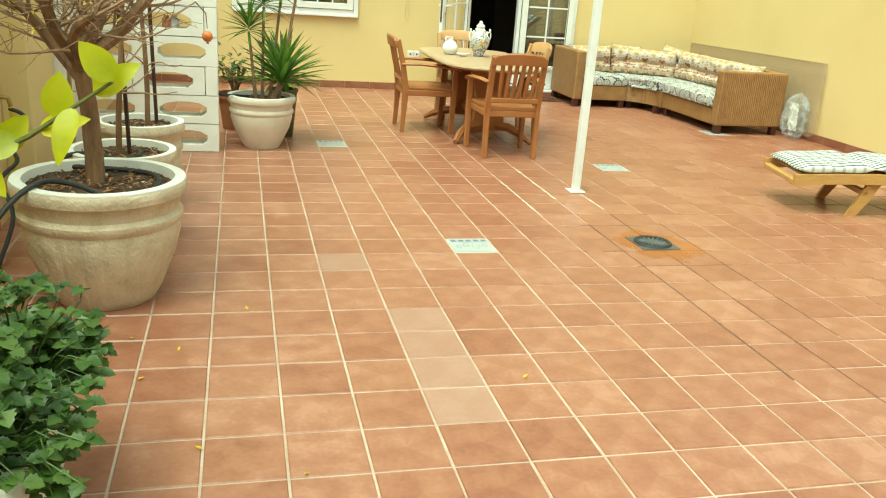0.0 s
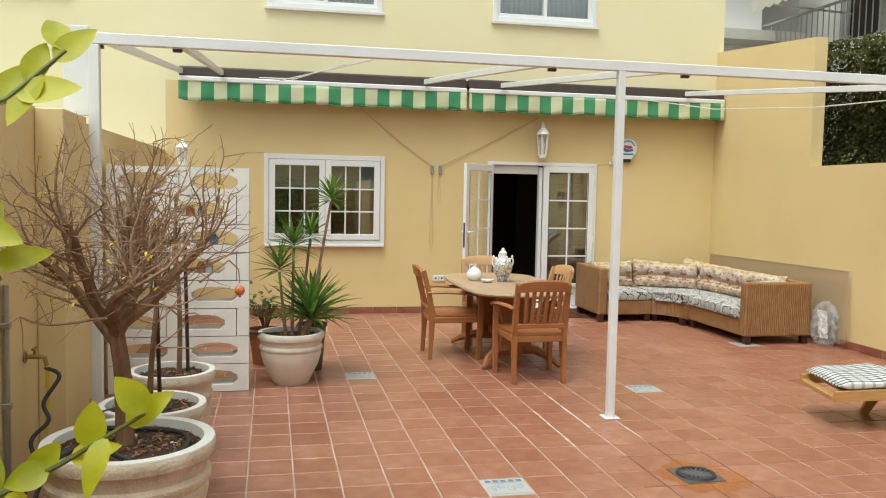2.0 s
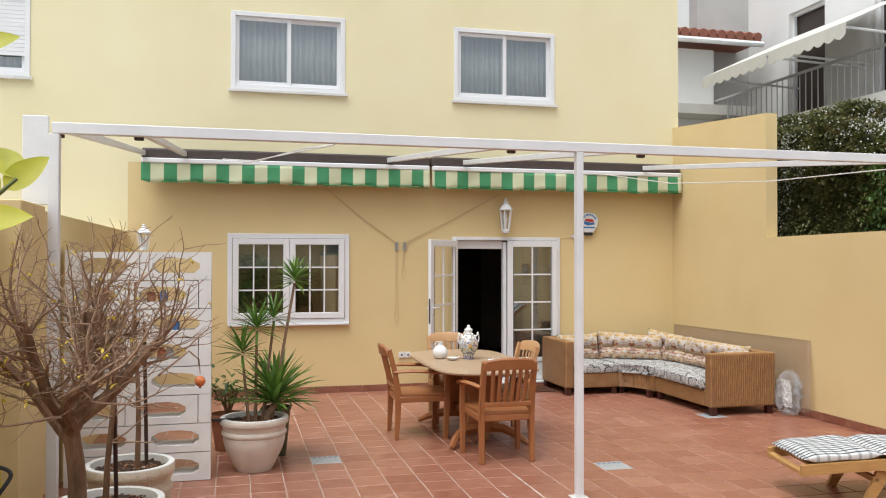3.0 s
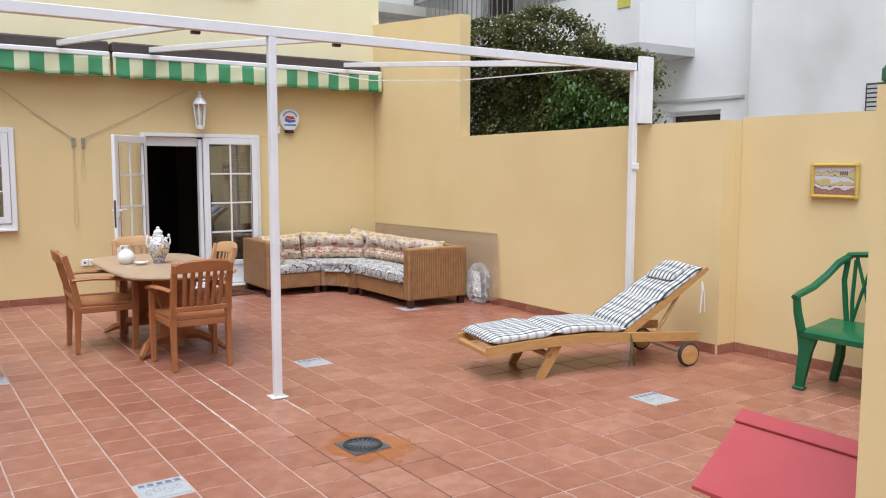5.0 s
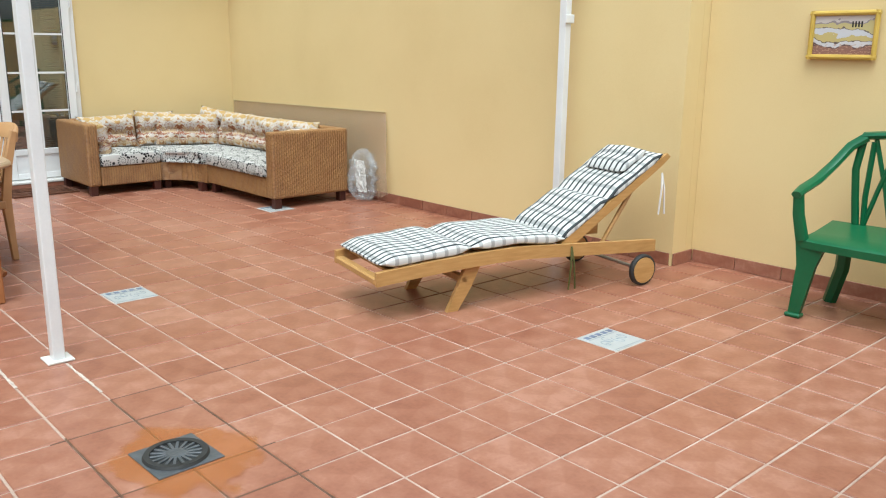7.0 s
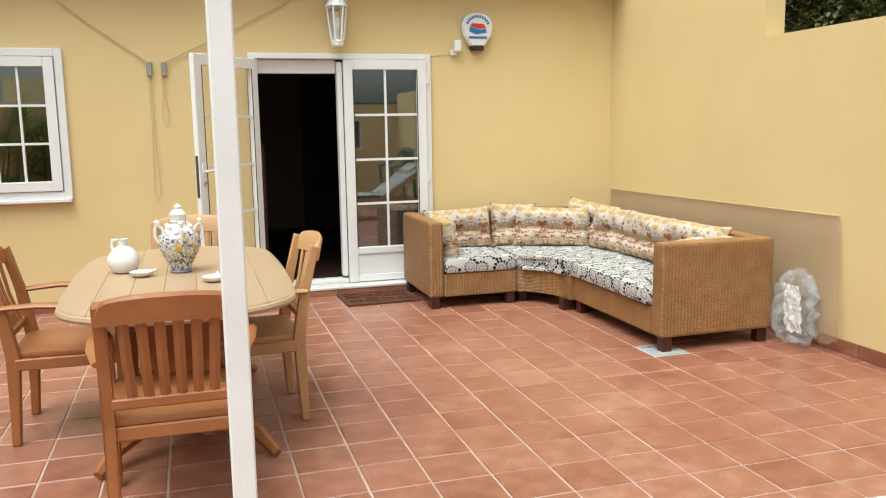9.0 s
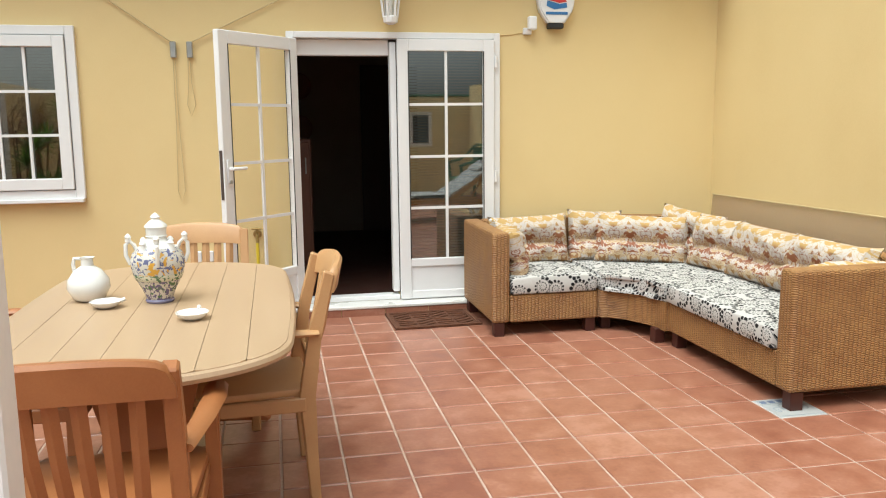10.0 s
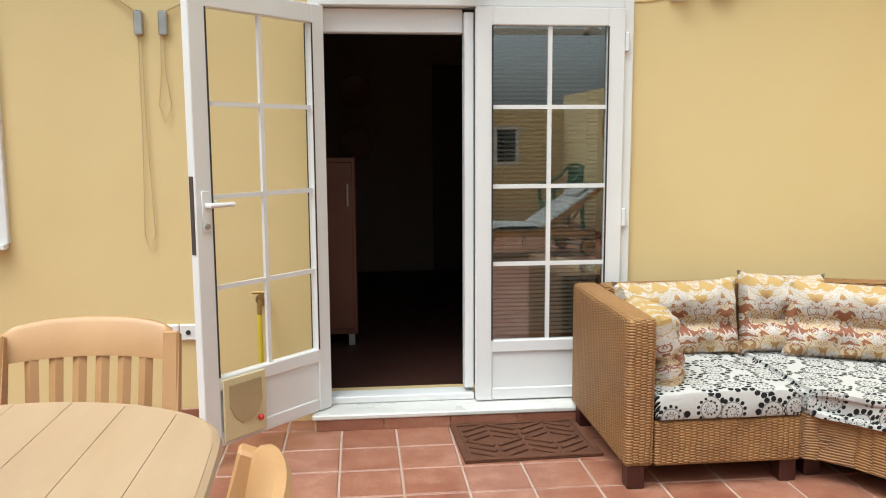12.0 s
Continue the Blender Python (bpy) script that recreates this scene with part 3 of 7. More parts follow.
def stripe_material(name, ground, ink, axis, pitch, width, second=None, cross=0.0):
    """Woven stripes across one axis of the thing; cross adds fainter bars the other way."""
    m = material(name, [tuple(c * 0.93 for c in ground), ground], 0.9, scale=6, fine=200, bump=0.1)
    n, l = m.node_tree.nodes, m.node_tree.links
    b = n["Principled BSDF"]
    ramp = [x for x in n if x.type == "VALTORGB"][0]
    tc = n.new("ShaderNodeTexCoord")
    sep = n.new("ShaderNodeSeparateXYZ")
    l.new(tc.outputs["Object"], sep.inputs[0])
    out = ramp.outputs["Color"]
    for ax, pt, w, strength in ((axis, pitch, width, 1.0),) + (((second, pitch * 1.5, 0.3, cross),) if second is not None else ()):
        d = n.new("ShaderNodeMath")
        d.operation = "DIVIDE"
        d.inputs[1].default_value = pt
        l.new(sep.outputs[ax], d.inputs[0])
        fr = n.new("ShaderNodeMath")
        fr.operation = "FRACT"
        l.new(d.outputs[0], fr.inputs[0])
        lt = n.new("ShaderNodeMath")
        lt.operation = "GREATER_THAN"
        lt.inputs[1].default_value = 1 - w
        l.new(fr.outputs[0], lt.inputs[0])
        sc = n.new("ShaderNodeMath")
        sc.operation = "MULTIPLY"
        sc.inputs[1].default_value = strength
        l.new(lt.outputs[0], sc.inputs[0])
        mix = n.new("ShaderNodeMix")
        mix.data_type = "RGBA"
        l.new(sc.outputs[0], mix.inputs[0])
        l.new(out, mix.inputs[6])
        mix.inputs[7].default_value = (*ink, 1)
        out = mix.outputs[2]
    l.new(out, b.inputs["Base Color"])
    return m


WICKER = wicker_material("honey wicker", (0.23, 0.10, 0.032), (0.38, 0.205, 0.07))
def cloth_base(name):
    """Plain woven cotton with soft creases, its print laid out along the cloth."""
    m = bpy.data.materials.new(name)
    m.use_nodes = True
    n, l = m.node_tree.nodes, m.node_tree.links
    b = n["Principled BSDF"]
    b.inputs["Roughness"].default_value = 0.92
    b.inputs["Specular IOR Level"].default_value = 0.2
    tc = n.new("ShaderNodeTexCoord")
    crease = n.new("ShaderNodeTexNoise")
    crease.inputs["Scale"].default_value, crease.inputs["Detail"].default_value, crease.inputs["Distortion"].default_value = 14, 3, 0.8
    l.new(tc.outputs["Object"], crease.inputs["Vector"])
    weave = n.new("ShaderNodeTexNoise")
    weave.inputs["Scale"].default_value = 400
    l.new(tc.outputs["Object"], weave.inputs["Vector"])
    do = node_math(n, l)
    bp = n.new("ShaderNodeBump")
    bp.inputs["Strength"].default_value, bp.inputs["Distance"].default_value = 0.45, 0.02
    l.new(do("MULTIPLY_ADD", weave.outputs["Fac"], 0.05, crease.outputs["Fac"]), bp.inputs["Height"])
    l.new(bp.outputs["Normal"], b.inputs["Normal"])
    sep = n.new("ShaderNodeSeparateXYZ")
    l.new(tc.outputs["UV"], sep.inputs[0])
    return m, n, l, b, do, sep.outputs[0], sep.outputs[1]


def blend(n, l, fac, a, c):
    x = n.new("ShaderNodeMix")
    x.data_type = "RGBA"
    l.new(fac, x.inputs[0])
    for slot, v in ((6, a), (7, c)):
        if isinstance(v, tuple):
            x.inputs[slot].default_value = (*v, 1)
        else:
            l.new(v, x.inputs[slot])
    return x.outputs[2]


def floral_material():
    """White cotton with mirrored scrolls and blossoms in bands of gold and rust."""
    m, n, l, b, do, u, v = cloth_base("floral cushion print")
    mirror = do("PINGPONG", do("ADD", do("MULTIPLY_ADD", v, 0.18, u), 5.03), 0.112)

    def motif(scale, distort, shift, detail):
        at = n.new("ShaderNodeCombineXYZ")
        l.new(mirror, at.inputs[0])
        l.new(v, at.inputs[1])
        at.inputs[2].default_value = shift
        t = n.new("ShaderNodeTexNoise")
        t.inputs["Scale"].default_value, t.inputs["Detail"].default_value, t.inputs["Distortion"].default_value = scale, detail, distort
        l.new(at.outputs[0], t.inputs["Vector"])
        return t.outputs["Fac"]

    # bands along the height of the cushion: gold above, rust about the middle, gold below
    wander = do("MULTIPLY_ADD", motif(9, 0.5, 3.1, 1), 0.36, -0.18)
    height = do("ADD", v, wander)
    ramp = n.new("ShaderNodeValToRGB")
    e = ramp.color_ramp.elements
    e.new(0.5)
    e.new(0.5)
    for s, (p, c) in zip(e, ((0.10, (0.40, 0.25, 0.08)), (0.24, (0.23, 0.075, 0.034)), (0.56, (0.25, 0.09, 0.04)), (0.72, (0.45, 0.29, 0.095)))):
        s.position, s.color = p, (*c, 1)
    l.new(do("MULTIPLY_ADD", height, 2.1, 0.5), ramp.inputs["Fac"])
    ink = ramp.outputs["Color"]

    def near(src, mid, half):
        return do("LESS_THAN", do("ABSOLUTE", do("SUBTRACT", src, mid)), half)

    stem = near(motif(13, 1.8, 0.0, 0.0), 0.5, 0.016)
    curl = near(motif(19, 2.6, 1.7, 0.0), 0.46, 0.019)
    leaf = do("GREATER_THAN", motif(25, 0.6, 2.2, 1.8), 0.578)
    bloom = do("GREATER_THAN", motif(11, 0.5, 5.4, 1.0), 0.55)
    lace = do("GREATER_THAN", motif(48, 0.3, 4.0, 0.0), 0.40)
    tint = n.new("ShaderNodeTexNoise")
    tint.inputs["Scale"].default_value = 5
    ground = blend(n, l, tint.outputs["Fac"], (0.47, 0.42, 0.375), (0.55, 0.505, 0.465))
    out = blend(n, l, do("MULTIPLY", do("MULTIPLY", bloom, lace), 0.5), ground, (0.50, 0.32, 0.085))
    out = blend(n, l, do("MULTIPLY", do("MAXIMUM", do("MAXIMUM", stem, curl), leaf), 0.92), out, ink)
    l.new(out, b.inputs["Base Color"])
    return m


def paisley_material():
    """White cotton with rings, spirals and strings of black dots."""
    m, n, l, b, do, u, v = cloth_base("black and white paisley print")
    at = n.new("ShaderNodeCombineXYZ")
    l.new(u, at.inputs[0])
    l.new(v, at.inputs[1])
    vor = n.new("ShaderNodeTexVoronoi")
    vor.voronoi_dimensions = "2D"
    vor.inputs["Scale"].default_value, vor.inputs["Randomness"].default_value = 8.0, 0.55
    l.new(at.outputs[0], vor.inputs["Vector"])
    mid = n.new("ShaderNodeSeparateXYZ")
    l.new(vor.outputs["Position"], mid.inputs[0])
    dx, dy = do("SUBTRACT", u, mid.outputs[0]), do("SUBTRACT", v, mid.outputs[1])
    r = do("SQRT", do("ADD", do("MULTIPLY", dx, dx), do("MULTIPLY", dy, dy)))
    own = do("MULTIPLY", mid.outputs[0], 37.0)
    turn = do("FRACT", do("ADD", do("DIVIDE", do("ARCTAN2", dy, dx), 2 * math.pi), own))

    def dots(base, swing, count, size, grow):
        ring = do("MULTIPLY_ADD", turn, swing, base)
        step = do("MULTIPLY", do("SUBTRACT", do("FRACT", do("MULTIPLY", turn, count)), 0.5), 2 * math.pi / count)
        arc = do("MULTIPLY", step, r)
        off = do("SUBTRACT", r, ring)
        d = do("SQRT", do("ADD", do("MULTIPLY", arc, arc), do("MULTIPLY", off, off)))
        return do("LESS_THAN", d, do("MULTIPLY_ADD", turn, grow, size))

    def ring(base, swing, half):
        return do("LESS_THAN", do("ABSOLUTE", do("SUBTRACT", r, do("MULTIPLY_ADD", turn, swing, base))), half)

    black = do("MAXIMUM", dots(0.044, 0.022, 13, 0.0055, 0.0085), dots(0.021, 0.010, 11, 0.0024, 0.0026))
    black = do("MAXIMUM", black, dots(0.008, 0.004, 5, 0.0016, 0.001))
    fine = do("MAXIMUM", ring(0.034, 0.018, 0.0022), ring(0.012, 0.018, 0.0018))
    out = blend(n, l, do("MULTIPLY", fine, 0.75), (0.50, 0.49, 0.47), (0.06, 0.065, 0.06))
    out = blend(n, l, black, out, (0.014, 0.014, 0.015))
    l.new(out, b.inputs["Base Color"])
    return m


FLORAL = floral_material()
PAISLEY = paisley_material()
AWNING_CLOTH = stripe_material("green and cream awning cloth", (0.62, 0.64, 0.42), (0.07, 0.27, 0.12), 0, 0.31, 0.5)
LOUNGER_CLOTH = stripe_material("navy striped white cloth", (0.60, 0.60, 0.585), (0.03, 0.034, 0.038), 1, 0.05, 0.32, 0, 0.42)

STRAP = material("weathered cord", [(0.50, 0.38, 0.20), (0.60, 0.48, 0.27)], 0.9)

# ---- pergola of white tubes ----
pergola = thing("pergola", "white painted steel pergola with an awning rail frame", "pergola")
part("post", one_box(1.258, 1.312, 1.10, 1.156, 0.008, 2.53, 0.004), WHITE_TUBE, pergola)
bm = one_box(1.225, 1.345, 1.07, 1.19, 0.001, 0.010, 0.002)
part("foot_plate", bm, WHITE_PAINT, pergola, "chalky white base plate")
part("beam", one_box(-2.28, 4.86, 1.10, 1.16, 2.53, 2.60, 0.004), WHITE_TUBE, pergola)
part("post", one_box(-2.30, -2.235, 1.10, 1.165, 0.0, 2.528, 0.004), WHITE_TUBE, pergola)
part("plate", one_box(-2.452, -2.302, 1.12, 1.15, 2.08, 2.64, 0.004), WHITE_TUBE, pergola)
part("post", one_box(4.825, 4.885, 1.10, 1.16, 0.0, 2.528, 0.004), WHITE_TUBE, pergola)
part("plate", one_box(4.862, 5.038, 1.06, 1.098, 2.05, 2.66, 0.004), WHITE_TUBE, pergola)
part("clamp", one_box(4.81, 4.902, 1.085, 1.098, 1.62, 1.68, 0.004), WHITE_TUBE, pergola)
for x in (-2.25, -1.77, 0.78, 1.81, 4.45):
    bm = bmesh.new()
    d = Vector((0, 6.19 - 1.16, 3.05 - 2.58))
    m = Matrix.Translation((x, 1.16, 2.58)) @ Matrix.Rotation(math.atan2(d.z, d.y), 4, "X")
    box(bm, -0.022, 0.022, 0.0, d.length, -0.03, 0.03, 0.004, m)
    part("rail", bm, WHITE_TUBE, pergola)
    part("rail_cap", one_box(x - 0.03, x + 0.03, 1.162, 1.20, 2.512, 2.535, 0.004), DARK_BROWN, pergola, "dark rail end cap")
for pts in (((-0.5, 1.17, 2.53), (-0.62, 2.4, 2.66), (-0.95, 3.9, 2.72), (-1.3, 5.0, 2.86)), ((-0.5, 1.17, 2.53), (-0.7, 2.2, 2.60), (-1.1, 3.6, 2.66), (-1.25, 4.8, 2.8)),
            ((4.5, 1.17, 2.54), (4.2, 3.0, 2.56), (4.0, 4.6, 2.68), (3.8, 6.05, 2.93))):
    bm = bmesh.new()
    tube(bm, pts, 0.006, 5)
    part("cord", bm, WHITE_PAINT, pergola, "slack pale pull cord")

# ---- awnings ----
def awning(x0, x1):
    ob = thing("awning", "rolled-up awning with a scalloped green and cream striped valance", "awning", group="awnings over the terrace")
    part("cassette", one_box(x0, x1, 6.14, HY - 0.003, 2.99, 3.11, 0.02, seg=2), DARK_BROWN, ob, "dark brown awning box")
    part("front_bar", one_box(x0, x1, 6.10, 6.16, 2.925, 2.985, 0.01), WHITE_TUBE, ob)
    n = int((x1 - x0) / 0.031)
    bm = bmesh.new()
    rows = 5
    vs = []
    for i in range(n + 1):
        x = x0 + (x1 - x0) * i / n
        drop = 0.225 + 0.022 * abs(math.sin(math.pi * (x - x0) / 0.31)) + 0.008 * math.sin(i * 0.21)
        vs.append([bm.verts.new((x, 6.115 + 0.012 * math.sin(i * 0.4 + j * 0.5) * j / rows + 0.01 * math.sin(i * 0.09), 2.935 - drop * j / rows)) for j in range(rows + 1)])
    for a, b in zip(vs, vs[1:]):
        for j in range(rows):
            bm.faces.new((a[j], b[j], b[j + 1], a[j + 1]))
    v = part("valance", bm, AWNING_CLOTH, ob, smooth=True)
    so = v.modifiers.new("thickness", "SOLIDIFY")
    so.thickness = 0.003
    bm = bmesh.new()
    tube(bm, [(x0 + (x1 - x0) * i / 40, 6.112 + 0.004 * math.sin(i), 2.935 - 0.222 - 0.02 * abs(math.sin(math.pi * i / 6))) for i in range(41)], 0.006, 5)
    part("hem", bm, material("green hem tape", [(0.03, 0.22, 0.08), (0.05, 0.28, 0.1)], 0.8), ob, "green edging tape")
    return ob


awning(-2.28, 1.325)
awning(1.36, 5.02)

# ---- oval resin table ----
TX, TY = 1.13, 3.49
table = thing("dining_table", "tan slatted resin garden table with rounded ends", "table", pose(TX, TY, 0))
HW, HL = 0.49, 0.965


def end_half_width(y):
    """Half the width of the top at y: straight sides, bowed ends with rounded corners."""
    a = abs(y) / HL
    return HW * (1 - 0.10 * a ** 2) * (1 - max(0.0, (a - 0.62) / 0.38) ** 2.6) ** 0.55 if a < 1 else 0.0


edges = [-HW, -0.35, -0.21, -0.07, 0.07, 0.21, 0.35, HW]
ys = [HL * math.sin(math.pi / 2 * (k / 24)) for k in range(-24, 25)]
for a, b in zip(edges, edges[1:]):
    bm = bmesh.new()
    ring = []
    for y in ys:
        w = end_half_width(y)
        l, r = max(a + 0.0009, -w), min(b - 0.0009, w)
        if r - l > 0.004:
            ring.append((y, l, r))
    out = [(l, y) for y, l, r in ring] + [(r, y) for y, l, r in reversed(ring)]
    outline_slab(bm, out, 0.022, "z", 0.718)
    part("plank", bm, RESIN_TOP, table)
bm = bmesh.new()
rim = [(end_half_width(y) * 1.0, y) for y in ys]
loop = [(-w, y) for w, y in rim] + [(w, y) for w, y in reversed(rim[1:-1])]
tube(bm, [(x * 1.006, y * 1.004, 0.722) for x, y in loop + loop[:1]], 0.017, 8)
part("rim", bm, RESIN_TOP, table, smooth=True)
bm = bmesh.new()
outline_slab(bm, [(x * 0.94, y * 0.95) for x, y in loop], 0.014, "z", 0.703)
part("under_tray", bm, RESIN, table)
bm = bmesh.new()
outline_slab(bm, [(x * 0.86, y * 0.88) for x, y in loop], 0.022, "z", 0.68)
part("apron", bm, RESIN, table)
for y in (-0.44, 0.44):
    bm = bmesh.new()
    outline_slab(bm, [(-0.16, 0.10), (-0.13, 0.40), (-0.20, 0.655), (0.20, 0.655), (0.13, 0.40), (0.16, 0.10)], 0.06, "y", y - 0.03)
    part("pedestal", bm, RESIN, table)
    for s in (-1, 1):
        bm = bmesh.new()
        tube(bm, [(s * 0.08, y, 0.15), (s * 0.2, y * 1.08, 0.135), (s * 0.3, y * 1.3, 0.085), (s * 0.37, y * 1.55, 0.022)], [0.05, 0.045, 0.036, 0.022], 6)
        part("foot", bm, RESIN, table)
bm = one_box(-0.05, 0.05, -0.42, 0.42, 0.17, 0.25, 0.01)
part("stretcher", bm, RESIN, table)

# ---- resin armchairs ----
chair = thing("armchair", "tan resin garden armchair with a slatted back", "chair", pose(1.105, 2.49, 0), group="chairs round the table")
bm = bmesh.new()
outline_slab(bm, [(-0.25, 0.25), (-0.22, 0.29), (0.22, 0.29), (0.25, 0.25), (0.225, -0.24), (-0.225, -0.24)], 0.03, "z", 0.415)
bmesh.ops.bevel(bm, geom=bm.edges[:], offset=0.008, segments=2, affect="EDGES", profile=0.5)
part("seat", bm, RESIN, chair, smooth=True)
part("seat_rail", one_box(-0.235, 0.235, 0.235, 0.265, 0.35, 0.414, 0.006), RESIN, chair)
part("seat_rail", one_box(-0.215, 0.215, -0.245, -0.215, 0.36, 0.414, 0.006), RESIN, chair)
for s in (-1, 1):
    bm = bmesh.new()
    outline_slab(bm, [(-0.265, 0.0), (-0.225, 0.0), (-0.195, 0.42), (-0.24, 0.66), (-0.30, 0.885), (-0.34, 0.87), (-0.285, 0.65), (-0.25, 0.42)], 0.042, "x", s * 0.225 - 0.021)
    bmesh.ops.bevel(bm, geom=bm.edges[:], offset=0.006, segments=1, affect="EDGES")
    part("back_leg", bm, RESIN, chair)
    bm = bmesh.new()
    outline_slab(bm, [(0.21, 0.0), (0.255, 0.0), (0.275, 0.40), (0.27, 0.635), (0.225, 0.635), (0.22, 0.40)], 0.042, "x", s * 0.262 - 0.021)
    bmesh.ops.bevel(bm, geom=bm.edges[:], offset=0.006, segments=1, affect="EDGES")
    part("front_leg", bm, RESIN, chair)
    bm = bmesh.new()
    pts = [(s * 0.238, -0.27, 0.655), (s * 0.27, -0.1, 0.665), (s * 0.285, 0.1, 0.655), (s * 0.28, 0.27, 0.635), (s * 0.275, 0.31, 0.615)]
    tube(bm, pts, [0.026, 0.031, 0.035, 0.034, 0.026], 8, 0.5)
    part("armrest", bm, RESIN, chair, smooth=True)
    part("side_rail", one_box(s * 0.235 - 0.015, s * 0.235 + 0.015, -0.22, 0.23, 0.36, 0.414, 0.005), RESIN, chair)


def back_y(z):
    return -0.225 - max(0.0, z - 0.42) * 0.205


bm = bmesh.new()
sec = []
for k in range(25):
    x = -0.238 + 0.476 * k / 24
    u = abs(x) / 0.238
    zt = 0.868 + 0.045 * math.sqrt(max(0.0, 1 - u ** 2.2)) - 0.03 * max(0.0, (u - 0.85) / 0.15) ** 2
    zb = 0.80 + 0.012 * (1 - u * u)
    y = lambda z: back_y(z) - 0.03 - 0.04 * (1 - u * u)
    sec.append([bm.verts.new((x, y(z) + d, z + e)) for z, d, e in ((zb, 0.0, 0.0), (zt - 0.012, 0.0, 0.0), (zt, 0.010, 0.0), (zt, 0.026, 0.0), (zt - 0.012, 0.036, 0.0), (zb, 0.036, 0.0))])
for a, b in zip(sec, sec[1:]):
    for q in range(6):
        bm.faces.new((a[q], a[(q + 1) % 6], b[(q + 1) % 6], b[q]))
bm.faces.new(sec[0][::-1])
bm.faces.new(sec[-1])
part("top_rail", bm, RESIN, chair, smooth=True)
part("lower_rail", one_box(-0.21, 0.21, back_y(0.51) - 0.03, back_y(0.51), 0.485, 0.525, 0.006), RESIN, chair)
for k in range(6):
    x = -0.15 + 0.06 * k
    dx = 0.06 * (1 - (x / 0.2) ** 2)
    bm = bmesh.new()
    pts = [(x * 0.92, back_y(0.51) - 0.012, 0.51), (x * 0.97, back_y(0.66) - 0.02 - dx * 0.3, 0.66), (x, back_y(0.81) - 0.012 - dx * 0.6, 0.815)]
    tube(bm, pts, 0.0185, 4, 0.5)
    part("slat", bm, RESIN, chair)
for m in (pose(0.605, 3.575, 0, 0, 0, -91), pose(1.430, 3.47, 0, 0, 0, 93), pose(1.19, 4.29, 0, 0, 0, 180)):
    other = copy_thing(chair, m)
    if m.translation.x > 1.1:
        # the right and far chairs take a paler tan resin
        tagged(other, "paler tan garden armchair with a slatted back")
        for piece in other.children:
            piece.material_slots[0].link = "OBJECT"
            piece.material_slots[0].material = PALER_RESIN

# ---- wicker corner sofa in three units ----
SEAT_Z, ARM_Z = 0.277, 0.695
FOOT_WOOD = material("red-brown stained foot", [(0.035, 0.008, 0.005), (0.06, 0.014, 0.009)], 0.45, scale=5, stretch=(1, 1, 0.1))


def lay_cloth(bm, rule):
    """Lays the printed cloth over a cushion: rule gives metres along the cloth for each corner."""
    uv = bm.loops.layers.uv.new("cloth")
    for f in bm.faces:
        for c in f.loops:
            c[uv].uv = rule(c.vert.co)


def cushion(name, parent, mat, cx, cy, cz, sx, sy, sz, m=None, puff=0.35, tuft=False, lab=""):
    bm = bmesh.new()
    bmesh.ops.create_grid(bm, x_segments=20, y_segments=16, size=1)
    top = bm.verts[:]
    r = bmesh.ops.duplicate(bm, geom=bm.verts[:] + bm.edges[:] + bm.faces[:])
    low = [g for g in r["geom"] if isinstance(g, bmesh.types.BMVert)]
    for side, vs in ((1, top), (-1, low)):
        for v in vs:
            e = max(abs(v.co.x), abs(v.co.y))
            h = (1 - abs(v.co.x) ** 6) ** 0.5 * (1 - abs(v.co.y) ** 6) ** 0.5 if e < 0.999 else 0.0
            h = (1 - puff) * min(1, 3 * h) + puff * h * (1 - 0.35 * (v.co.x ** 2 + v.co.y ** 2))
            if tuft:
                for tx in (-0.5, 0.0, 0.5):
                    h *= 1 - 0.4 * math.exp(-((v.co.x - tx) ** 2 * 18 + v.co.y ** 2 * 10))
                h *= 1 - 0.66 * math.exp(-(v.co.y * 7 + 0.9 + 0.5 * math.sin(3 * v.co.x + sx * 9)) ** 2)
                h *= 1 + 0.30 * noise.noise(Vector((v.co.x * 3.5 + sx * 31, v.co.y * 2.5 + sy * 17, side)))
            v.co.z = side * h
            if tuft:
                wave = 0.035 * noise.noise(Vector((v.co.x * 4 + sx * 13, v.co.y * 4, 7)))
                v.co.y *= 0.93 + 0.08 * v.co.x ** 4 + wave
                v.co.x *= 0.96 + 0.05 * v.co.y ** 4
    bmesh.ops.remove_doubles(bm, verts=bm.verts[:], dist=1e-4)
    lay_cloth(bm, lambda c: (c.x * sx / 2 + 0.37 * m.translation.x if m is not None else c.x, c.y * sy / 2))
    bmesh.ops.transform(bm, matrix=(m if m is not None else Matrix()) @ Matrix.Translation((cx, cy, cz)) @ Matrix.Diagonal((sx / 2, sy / 2, sz / 2, 1)), verts=bm.verts[:])
    return part(name, bm, mat, parent, lab, smooth=True)


def back_cushion(parent, x, y, z, w, h, yaw, lean, lab="floral printed back cushion", tip=0):
    return cushion("back_cushion", parent, FLORAL, 0, 0, 0, w, h, 0.22, pose(x, y, z, 90 - lean, 0, yaw) @ Matrix.Rotation(math.radians(tip), 4, "Z"), 0.8, True, lab)


